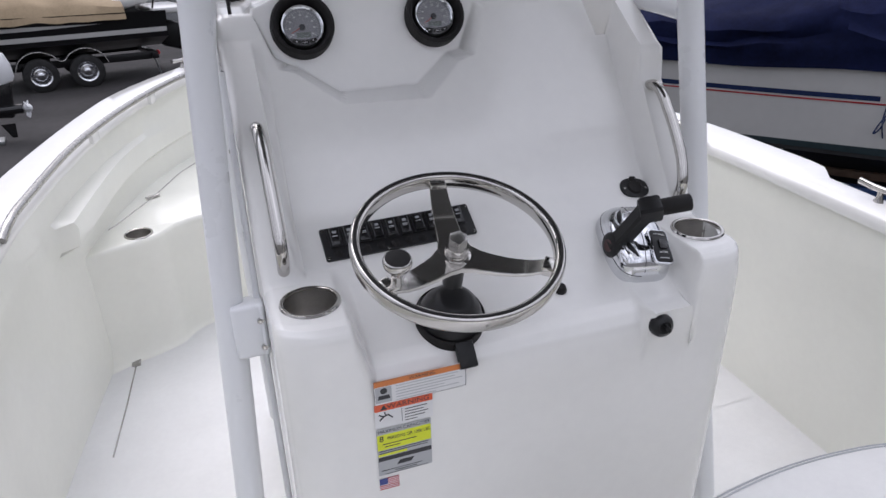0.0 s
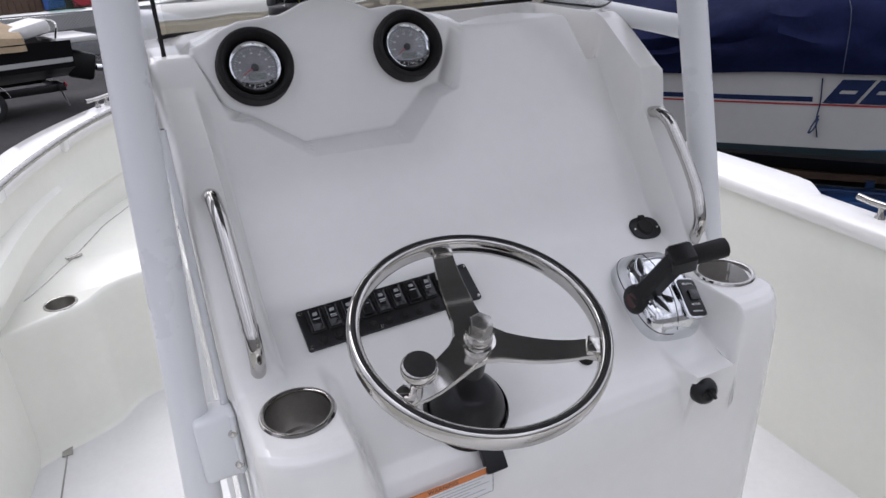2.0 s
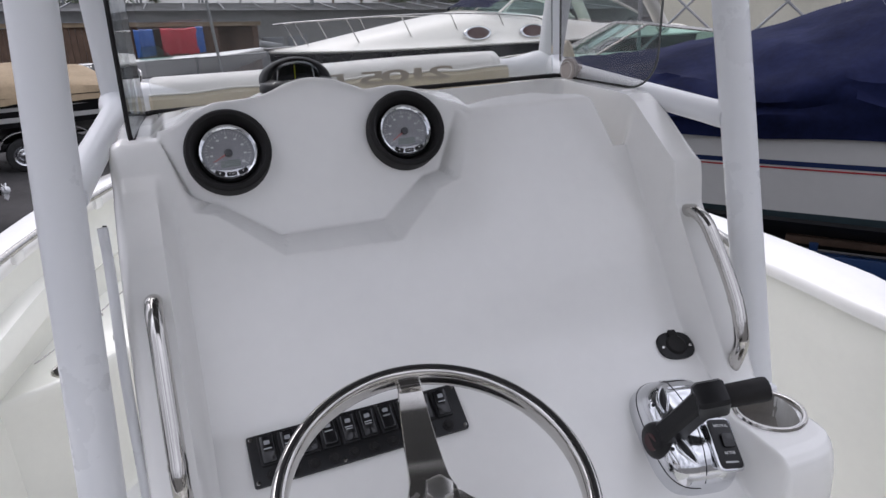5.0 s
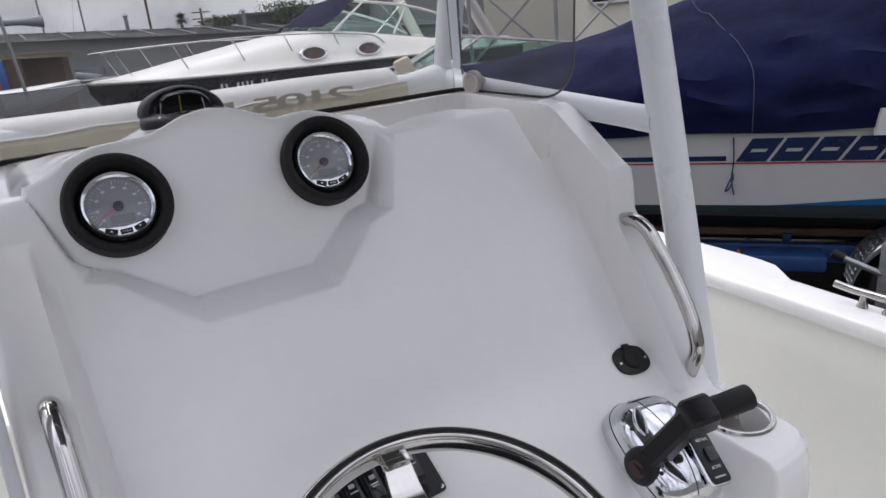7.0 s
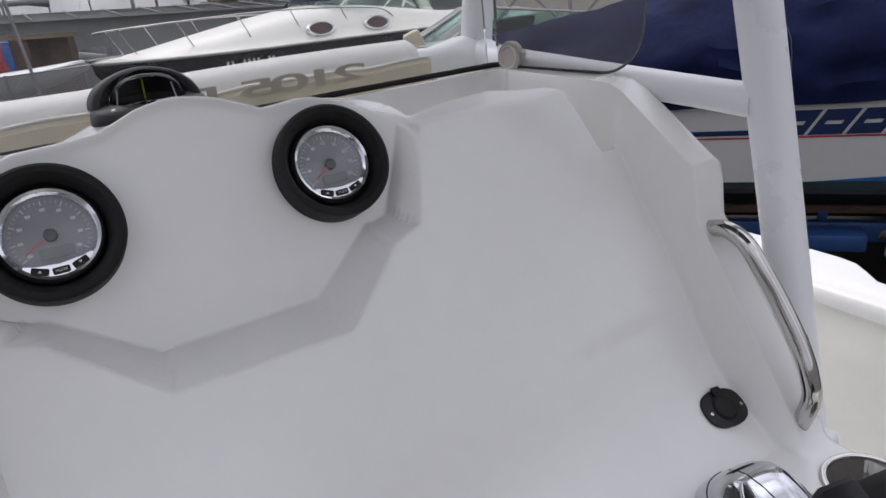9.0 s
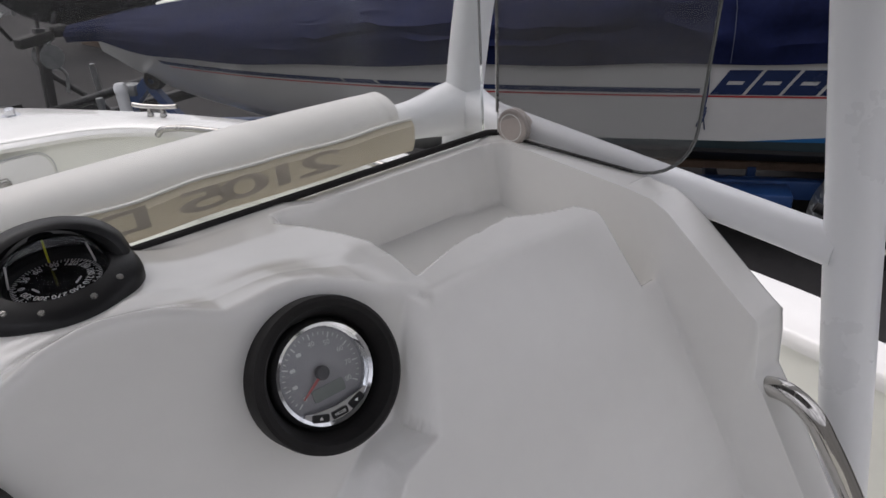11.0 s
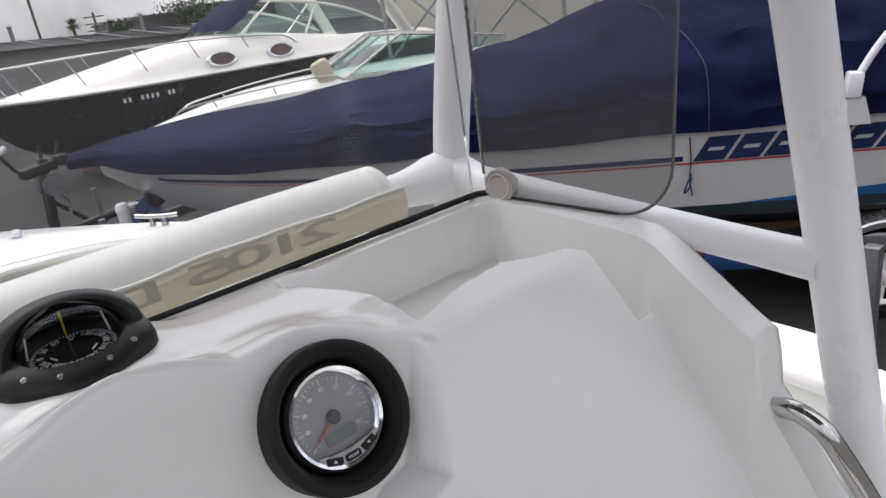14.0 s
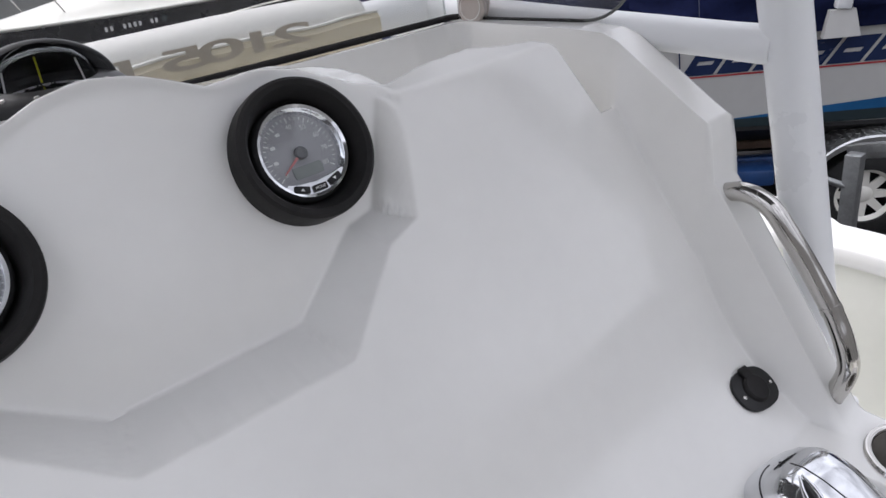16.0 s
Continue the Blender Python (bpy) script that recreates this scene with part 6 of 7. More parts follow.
def build_blue_trailer():
    t = thing("boat_trailer", CB, "blue painted boat trailer with tread-plate fenders", "trailer")
    for s in (1, -1):
        part("side_rail", box((4.2, 0.09, 0.14), (-1.0, s * 0.78, 0.46), 0.012), BLUEPAINT, t, "blue box-section rail")
        part("tongue_rail", tube([(1.05, s * 0.78, 0.46), (2.9, s * 0.50, 0.46), (5.6, s * 0.08, 0.48)], 0.05, 4, section=[(-0.9, -1.2), (0.9, -1.2), (0.9, 1.2), (-0.9, 1.2)]), BLUEPAINT, t, "blue converging tongue rail")
        part("bunk", box((3.4, 0.10, 0.06), (-1.0, s * 0.62, 0.575), 0.01), WOOD, t, "carpeted timber bunk")
        for x in (-2.2, -0.4, 0.5):
            part("bunk_bracket", box((0.06, 0.06, 0.10), (x, s * 0.66, 0.52), 0.006), BLUEPAINT, t)
        # tread-plate fender over two wheels
        arch = [(-2.02 - 0.42 * math.cos(radians(t)), 0.33 + 0.42 * math.sin(radians(t)), -90 + t) for t in range(0, 90, 6)]
        arch += [(-2.02 + 0.0307 * k, 0.75, 0) for k in range(28)]
        arch += [(-1.19 + 0.42 * math.sin(radians(t)), 0.33 + 0.42 * math.cos(radians(t)), t) for t in range(6, 91, 6)]
        rows = [[Vector((x, s * y, z - dz)) for y, dz in ((0.86, 0.0), (1.14, 0.0), (1.15, 0.012), (1.15, 0.05))] for x, z, _ in arch]
        f = part("fender", skin(rows), PLATE, t, "bright aluminium tread-plate fender")
        bm = bmesh.new()
        for i, (x, z, lean) in enumerate(arch):
            for j in range(6):
                up = Vector((math.sin(radians(lean)), 0, math.cos(radians(lean)))) * 0.003
                box((0.026, 0.007, 0.004), m=Matrix.Translation(Vector((x, s * (0.885 + 0.045 * j), z)) + up) @ pose(0, 0, 0, 0, lean) @ pose(0, 0, 0, 0, 0, 45 if (i + j) % 2 else -45), bm=bm)
        tagged(part("tread_pattern", bm, PLATE, f, smooth=False), kind="stuff")
        for x in (-1.19, -2.02):
            wheel_parts(t, (x, s * 0.98, 0.30), 0.31, 0.20, 8, s, DECKWHITE)
        part("axle", tube([(-1.19, -0.95 * 1, 0.30), (-1.19, 0.95, 0.30)], 0.04, 10), GALV, t)
        part("marker_lamp", box((0.10, 0.03, 0.045), (-0.10, s * 0.835, 0.46), 0.008), AMBER, t, "amber side marker lamp")
    for x in (-2.8, -0.2, 1.0):
        part("cross_member", box((0.10, 1.5, 0.08), (x, 0, 0.25), 0.01), BLUEPAINT, t)
    part("step_box", box((0.55, 0.22, 0.12), (-0.35, 0.95, 0.46), 0.02), BLUEPAINT, t, "blue fender step")
    # winch stand
    part("winch_post", tube([(5.42, 0, 0.46), (5.34, 0, 0.72), (5.06, 0, 0.98)], 0.05, 4, section=[(-1, -1), (1, -1), (1, 1), (-1, 1)]), BLUEPAINT, t, "blue winch post")
    part("winch_brace", tube([(4.70, 0, 0.48), (5.06, 0, 0.94)], 0.04, 4, section=[(-1, -1), (1, -1), (1, 1), (-1, 1)]), BLUEPAINT, t)
    part("bow_stop", lathe([(0.03, -0.07), (0.09, -0.06), (0.10, 0.0), (0.09, 0.06), (0.03, 0.07)], 20, m=pose(4.98, 0, 1.00, 90)), RUBBER, t, "black rubber bow stop")
    part("winch", box((0.15, 0.13, 0.12), (5.26, 0.02, 0.90), 0.03), GALV, t, "galvanized hand winch")
    part("tongue_jack", tube([(5.55, 0.17, 0.10), (5.55, 0.17, 0.85)], 0.035, 12), GALV, t, "galvanized tongue jack")
    part("jack_wheel", lathe([(0.0, -0.03), (0.075, -0.03), (0.075, 0.03), (0.0, 0.03)], 18, m=pose(5.55, 0.17, 0.075, 90)), TYRE, t)
    part("coupler", box((0.35, 0.09, 0.10), (5.72, 0, 0.48), 0.02), GALV, t)
    return t


build_blue_trailer()


def build_guide():
    g = thing("trailer_guide", (3.30, 2.32, GROUND), "galvanized trailer guide post with angled arm", "trailer part")
    part("post", box((0.075, 0.075, 1.03), (0, 0, 0.515), 0.006), GALV, g)
    part("arm", box((0.075, 0.60, 0.075), m=pose(0.10, -0.16, 1.05, -18, 0, -28), bevel=0.006), GALV, g)
    part("bolt_rod", tube([(-0.02, 0.02, 0.86), (-0.09, 0.19, 0.93)], 0.018, 10), GALV, g)
    part("roller", tube([(-0.09, 0.19, 0.93), (-0.115, 0.24, 0.955)], 0.026, 14), RUBBER, g)
    part("foot", box((0.20, 0.20, 0.02), (0, 0, 0.01), 0.003), GALV, g)
    return g


build_guide()

# ---- cabin cruiser ----
CR = Matrix.Translation((1.42, 16.5, GROUND)) @ pose(0, 0, 0, 0, 0, 10)


TRUNK = [(0, 0.05), (0.8, 0.14), (2.0, 0.36), (3.5, 0.62), (4.9, 0.80), (6.2, 0.72), (7.5, 0.56), (9.0, 0.38), (11.8, 0.28)]


def build_cruiser():
    c = thing("cabin_cruiser", CR, "white and charcoal cabin cruiser with oval portlights ashore", "boat")
    st = refine([(0.0, 0.04, 1.76, 0.02, 1.70, 1.55), (0.6, 0.55, 1.72, 0.20, 1.20, 0.85), (1.6, 1.05, 1.68, 0.62, 0.80, 0.45), (3.2, 1.42, 1.64, 1.05, 0.60, 0.25), (5.5, 1.58, 1.60, 1.30, 0.55, 0.15), (9.8, 1.55, 1.50, 1.35, 0.50, 0.10), (11.8, 1.50, 1.46, 1.32, 0.48, 0.10)])
    part("hull", skin(hull_rings(st)), CHARCOAL, c, "glossy charcoal hull side")
    rows = []
    for x, b, zs, cc, zc, zk in st:
        h = interp(TRUNK, x)
        prof = [(1.02, -0.03), (1.04, 0.02), (0.97, 0.06), (0.90, 0.25 * h + 0.04), (0.80, 0.62 * h), (0.60, 0.88 * h), (0.30, 0.98 * h), (0.0, h)]
        rows.append([Vector((x, -y * b, zs + z)) for y, z in prof] + [Vector((x, y * b, zs + z)) for y, z in reversed(prof[:-1])])
    part("deck", skin(rows), DECKWHITE, c, "warm white deck and cabin trunk")
    part("rub_rail", tube([Vector((x, -b * 1.035 - 0.01, zs + 0.01)) for x, b, zs, *_ in st], 0.03, 8), DECKWHITE, c)
    for x in (4.50, 6.05):
        b, zs = interp([(s[0], s[1]) for s in st], x), interp([(s[0], s[2]) for s in st], x)
        h = interp(TRUNK, x)
        m = facing((x, -b * 0.925, zs + 0.36 * h - 0.01), (0, -1, 0.32))
        o = part("portlight", lathe([(0.20, 0.03), (0.235, 0.035), (0.25, 0.01), (0.25, -0.03)], 32, m=m @ Matrix.Diagonal((1.5, 0.66, 1, 1))), CHROME, c, "oval portlight with bright frame")
        part("portlight_glass", lathe([(0.0, 0.012), (0.21, 0.012)], 32, m=m @ Matrix.Diagonal((1.5, 0.66, 1, 1))), DARKGLASS, o)
    # registration marks as plain bars
    bm = bmesh.new()
    for k, x in enumerate((2.26, 2.36, 2.60, 2.70, 2.80, 2.90, 3.14, 3.23)):
        b = interp([(s[0], s[1]) for s in st], x)
        box((0.05, 0.01, 0.085), (x, -b * 0.965, 1.43), bm=bm)
    part("number_bars", bm, MARK, c, "pale plain bars on hull", smooth=False)
    part("sticker", box((0.10, 0.01, 0.10), (3.40, -1.44 * 0.965, 1.43)), TEAL, c, smooth=False)
    # bow rail
    rail = []
    for x, y, z in ((0.15, 0.0, 2.32), (0.5, 0.38, 2.34), (1.5, 0.90, 2.36), (3.0, 1.20, 2.37), (4.6, 1.28, 2.31), (5.8, 1.30, 2.21), (6.4, 1.30, 2.12), (6.75, 1.29, 1.90)):
        rail.append((x, -y, z))
    bm = tube(smooth_path(rail, 6), 0.016, 8)
    tube(smooth_path([(x, -y, z) for x, y, z in rail], 6), 0.016, 8, bm=bm)
    rl = part("bow_rail", bm, STEEL, c, "stainless bow rail")
    for x, y, z in ((0.5, 0.38, 2.34), (1.5, 0.90, 2.36), (2.7, 1.15, 2.37), (3.9, 1.25, 2.34), (5.2, 1.29, 2.26)):
        for s in (1, -1):
            zz = interp([(q[0], q[2]) for q in st], x)
            part("stanchion", tube([(x + 0.30, s * y * 1.0, zz + 0.06), (x, s * y, z)], 0.014, 8), STEEL, rl)
    # raked windscreen, arch and blue top
    bm = bmesh.new()
    low = [(9.6, -1.38, 1.86), (8.4, -1.38, 1.97), (7.0, -1.34, 2.12), (5.35, -1.08, 2.30), (5.0, -0.6, 2.40), (4.9, 0, 2.43)]
    high = [(9.75, -1.36, 2.05), (8.75, -1.30, 2.46), (7.6, -1.22, 2.76), (6.35, -1.08, 2.93), (6.25, -0.6, 3.00), (6.2, 0, 3.02)]
    low += [(x, -y, z) for x, y, z in reversed(low[:-1])]
    high += [(x, -y, z) for x, y, z in reversed(high[:-1])]
    skin([[Vector(p) for p in low], [Vector(p) for p in high]], bm)
    ws = part("windscreen", bm, GREENGLASS, c, "pale green raked windscreen")
    bm = tube(smooth_path(high, 4), 0.035, 8)
    for p, q in zip(low[2:-2], high[2:-2]):
        tube([p, q], 0.028, 8, bm=bm)
    part("windscreen_frame", bm, DECKWHITE, ws)
    rows = []
    for f in (0.0, 0.25, 0.5, 0.75, 1.0):
        rows.append([Vector((4.78 + 1.40 * f + 0.35 * abs(y) ** 2 * (1 - f), y, 2.50 + 0.58 * f - 0.09 * y * y + 0.02 * math.sin(8 * f + 5 * y))) for y in (-1.0, -0.5, 0, 0.5, 1.0)])
    part("screen_cover", skin(rows), NAVY, c, "dark blue canvas over the forward screens")
    part("arch", tube(smooth_path([(10.5, -1.5, 1.6), (10.1, -1.45, 2.2), (9.5, -1.3, 3.1), (9.2, -0.8, 3.5), (9.2, 0.8, 3.5), (9.5, 1.3, 3.1), (10.1, 1.45, 2.2), (10.5, 1.5, 1.6)], 6), 0.17, 12), DECKWHITE, c, "white radar arch")
    for x0, x1 in ((7.2, 8.6), (8.3, 7.3)):
        part("top_strut", tube([(x0, -0.3, 2.1), (x1, -0.3, 3.1)], 0.02, 8), STEEL, c)
    part("anchor", box((0.5, 0.10, 0.14), m=pose(0.05, 0, 1.90, 0, 12), bevel=0.03), GALV, c, "galvanized bow anchor")
    part("anchor_roller", box((0.7, 0.22, 0.06), (0.25, 0, 1.83), 0.02), STEEL, c)
    for x in (2.0, 5.0, 8.0):
        part("stand", box((0.3, 1.6, 0.30), (x, 0, 0.15), 0.02), WOOD, c, "timber blocking")
    return c


build_cruiser()

# ---- runabout with green windscreen ----
RB = Matrix.Translation((3.52, 13.35, GROUND - 0.12)) @ pose(0, 0, 0, 0, 0, -30)


def build_runabout():
    c = thing("runabout", RB, "cream and white open-bow runabout with green windscreen", "boat")
    st = refine([(0.0, 0.03, 1.19, 0.02, 1.12, 1.02), (0.8, 0.48, 1.29, 0.22, 1.0, 0.7), (2.0, 0.95, 1.43, 0.7, 0.8, 0.5), (3.6, 1.18, 1.46, 1.0, 0.75, 0.4), (6.5, 1.2, 1.46, 1.05, 0.75, 0.4)])
    part("hull", skin(hull_rings(st)), HULLWHITE, c, "white hull")
    rows = []
    for x, b, zs, *_ in st:
        rows.append([Vector((x, s * b * f, zs + z * min(1.0, 0.12 + b / 0.8))) for s, f, z in ((-1, 1.02, -0.02), (-1, 1.0, 0.05), (-1, 0.75, 0.13), (1, 0.0, 0.17), (1, 0.75, 0.13), (1, 1.0, 0.05), (1, 1.02, -0.02))])
    part("deck", skin(rows), CREAM, c, "cream deck")
    for s in (-1, 1):
        part("rail", tube(smooth_path([(0.45, s * 0.31, 1.36), (0.7, s * 0.44, 1.47), (1.8, s * 0.85, 1.60), (3.0, s * 1.05, 1.67), (3.3, s * 1.08, 1.56)], 6), 0.014, 8), STEEL, c, "stainless side rail")
        for x, y in ((1.2, 0.65), (2.2, 0.94)):
            part("rail_post", tube([(x, s * y, 1.42), (x - 0.05, s * y, 1.50 + 0.07 * (x - 0.8))], 0.012, 8), STEEL, c)
    pts = [(5.8, -1.10, 1.56), (3.32, -1.02, 1.58), (2.8, -0.45, 1.62), (2.8, 0.45, 1.62), (3.32, 1.02, 1.58), (5.8, 1.10, 1.56)]
    tops = [(6.0, -1.05, 1.86), (4.3, -0.95, 2.12), (3.85, -0.42, 2.15), (3.85, 0.42, 2.15), (4.3, 0.95, 2.12), (6.0, 1.05, 1.86)]
    ws = part("windscreen", skin([[Vector(p) for p in pts], [Vector(p) for p in tops]]), GREENGLASS, c, "green tinted windscreen")
    bm = tube(tops, 0.022, 8)
    tube(pts, 0.022, 8, bm=bm)
    for p, q in zip(pts, tops):
        tube([p, q], 0.020, 8, bm=bm)
    part("windscreen_frame", bm, BRUSHED, ws, "metal windscreen frame")
    part("seat_back", box((0.30, 0.45, 0.40), m=pose(2.98, -0.72, 1.70, 0, -20), bevel=0.06), BEIGE, c, "beige seat back")
    part("trailer_beam", box((5.5, 1.4, 0.42), (3.4, 0, 0.21), 0.03), GALV, c)
    return c


build_runabout()

# ---- tan-covered boat on a tandem trailer ----
TB = Matrix.Translation((-1.26, 16.6, GROUND)) @ pose(0, 0, 0, 0, 0, 193)


def build_tan_boat():
    c = thing("tan_covered_boat", TB, "black and white runabout under tan canvas cover", "boat")
    st = refine([(0.0, 1.10, 1.30, 0.95, 0.80, 0.55), (2.0, 1.15, 1.33, 1.0, 0.80, 0.52), (4.0, 1.10, 1.38, 0.85, 0.85, 0.55), (5.6, 0.75, 1.44, 0.4, 1.05, 0.75), (6.8, 0.04, 1.50, 0.02, 1.40, 1.25)])
    hull = part("hull", skin(hull_rings(st)), HULLBLACK, c, "glossy black hull")
    for z0, z1, x0, x1 in ((0.90, 0.99, 0.02, 4.0), (1.10, 1.17, 1.2, 4.2)):
        rows = []
        for i in range(21):
            x = x0 + (x1 - x0) * i / 20
            s = [interp([(q[0], q[k]) for q in st], x) for k in range(1, 6)]
            w = min(1, i / 8) if z0 > 1 else 1
            row = []
            for z in (z0 + (z1 - z0) * (1 - w) * 0.5, z0 + (z1 - z0) * 0.5, z1 - (z1 - z0) * (1 - w) * 0.5):
                f = (z - s[3]) / (s[1] - s[3])
                row.append(Vector((x, s[2] + (s[0] - s[2]) * (0.9 * f if f < 0.5 else 0.45 + 1.1 * (f - 0.5)) + 0.012, z)))
            rows.append(row)
        part("white_stripe", skin(rows), HULLWHITE, hull, "white hull stripe")
    rows = []
    for i in range(61):
        x = 0.75 + 6.2 * i / 60
        b, zs = interp([(q[0], q[1]) for q in st], min(x, 6.78)) + 0.04, interp([(q[0], q[2]) for q in st], min(x, 6.78))
        zr = interp([(0.75, 1.62), (1.4, 1.84), (2.6, 1.98), (3.6, 1.95), (4.6, 1.80), (6.0, 1.66), (7.0, 1.56)], x)
        row = []
        for j in range(23):
            f = j / 11 - 1
            a = abs(f)
            z = zs + (zr - zs) * (1 - a) ** 0.55
            if a > 0.95:
                z = zs - 0.12
            row.append(Vector((x, f * b, z + 0.045 * noise.noise(Vector((x * 2.4, f * 3, 7))) + 0.03 * math.sin(7 * x + 4 * a) * (1 - a))))
        rows.append(row)
    part("cover", skin(rows), TAN, c, "wrinkled tan canvas cover")
    part("swim_platform", box((0.75, 1.9, 0.12), (-0.15, 0, 1.28), 0.04), HULLWHITE, c, "white swim platform")
    part("fold_seat", box((0.7, 1.5, 0.25), m=pose(0.55, 0, 1.50, 0, 12), bevel=0.08), VINYL, c, "white sun pad")
    part("sterndrive", box((0.5, 0.28, 0.55), m=pose(-0.30, 0, 0.72, 0, -18), bevel=0.08), PLASTIC, c, "black stern drive")
    part("propeller", lathe([(0.02, -0.1), (0.07, -0.05), (0.07, 0.05), (0.02, 0.10)], 16, m=pose(-0.62, 0, 0.62, 0, 80)), CHROME, c)
    part("stern_rail", tube(smooth_path([(0.2, 0.9, 1.34), (0.15, 0.9, 1.62), (0.15, -0.9, 1.62), (0.2, -0.9, 1.34)], 5), 0.02, 8), STEEL, c)
    t = thing("boat_trailer", TB, "black tandem-axle boat trailer with chrome wheels", "trailer")
    for s in (1, -1):
        part("side_rail", box((5.4, 0.09, 0.14), (3.0, s * 0.85, 0.45), 0.01), HULLBLACK, t, "black steel rail")
        for x in (1.62, 2.42):
            wheel_parts(t, (x, s * 1.02, 0.30), 0.31, 0.20, 0, s, CHROME)
        pts = []
        for x0 in (1.62, 2.42):
            pts += [(x0 + 0.40 * math.cos(radians(a)), s * 1.12, 0.36 + 0.37 * math.sin(radians(a))) for a in ((170, 140, 110, 80, 50, 30) if x0 < 2 else (150, 130, 100, 70, 40, 10))]
        pts.sort(key=lambda p: p[0])
        pts = smooth_path(pts, 3)
        rows = [[Vector((p[0], s * (1.13 - d), p[2] + (0.012 if d else 0))) for p in pts] for d in (0.0, 0.02, 0.25)]
        f = part("fender", skin(rows), HULLBLACK, t, "black steel fender")
        part("fender_trim", tube([(p[0], s * 1.135, p[2]) for p in pts], 0.010, 8), BRUSHED, f, "bright fender edge")
        part("tail_lamp", box((0.03, 0.20, 0.08), (0.25, s * 0.9, 0.50), 0.01), REDPAINT, t, "red tail lamp")
    part("rear_beam", box((0.12, 1.95, 0.12), (0.32, 0, 0.45), 0.01), HULLBLACK, t)
    part("rear_leg", tube([(0.30, 0.6, 0.40), (0.22, 0.6, 0.05)], 0.02, 8), GALV, t)
    return t


build_tan_boat()


def build_outboard():
    o = thing("outboard_motor", Matrix.Translation((-3.16, 11.0, GROUND)) @ pose(0, 0, 0, 0, 0, 10) @ Matrix.Scale(0.8, 4), "black outboard motor under white cowling cover", "outboard motor")
    rings = []
    for z, a, b, x in ((1.00, 0.26, 0.20, 0.0), (1.08, 0.30, 0.23, 0.0), (1.28, 0.31, 0.24, -0.02), (1.46, 0.26, 0.20, -0.03), (1.54, 0.14, 0.10, -0.03)):
        rings.append([Vector((x + a * math.cos(2 * math.pi * i / 20), b * math.sin(2 * math.pi * i / 20), z + 0.02 * math.sin(5 * i))) for i in range(20)])
    part("cowling_cover", loft(rings), POWDER, o, "white fabric cowling cover")
    part("midsection", box((0.34, 0.22, 0.62), m=pose(0.02, 0, 0.72, 0, 6), bevel=0.06), GLOSSBLACK, o, "black midsection")
    part("bracket", box((0.22, 0.30, 0.40), m=pose(-0.22, 0, 0.86), bevel=0.04), GLOSSBLACK, o)
    part("gearcase", tube(smooth_path([(-0.20, -0.10, 0.55), (-0.10, -0.10, 0.55), (0.14, -0.10, 0.55), (0.30, -0.10, 0.55)], 4), 0.08, 14, radii=None), GLOSSBLACK, o)
    part("plate", box((0.50, 0.26, 0.025), (0.10, 0, 0.53), 0.008), GLOSSBLACK, o)
    part("skeg", prism([(-0.10, 0.30), (0.12, 0.30), (0.10, 0.06), (0.02, 0.06)], 0.02, m=pose(0, 0.01, 0, 90)), GLOSSBLACK, o)
    pr = part("propeller", lathe([(0.02, -0.07), (0.06, -0.04), (0.065, 0.05), (0.03, 0.08)], 16, m=pose(0.36, -0.10, 0.55, 0, 90)), POWDER, o, "pale propeller")
    for i in range(3):
        part("blade", prism([(0.03, -0.05), (0.12, -0.08), (0.17, 0.0), (0.12, 0.07), (0.03, 0.04)], 0.012, m=pose(0.36, -0.10, 0.55, 0, 90) @ pose(0, 0, 0, 25, 0, 120 * i)), POWDER, pr)
    part("stand", box((0.5, 0.4, 0.06), (-0.35, 0, 0.03), 0.01), GALV, o)
    part("stand_post", box((0.07, 0.07, 0.8), (-0.35, 0, 0.45), 0.01), GALV, o)
    return o


build_outboard()


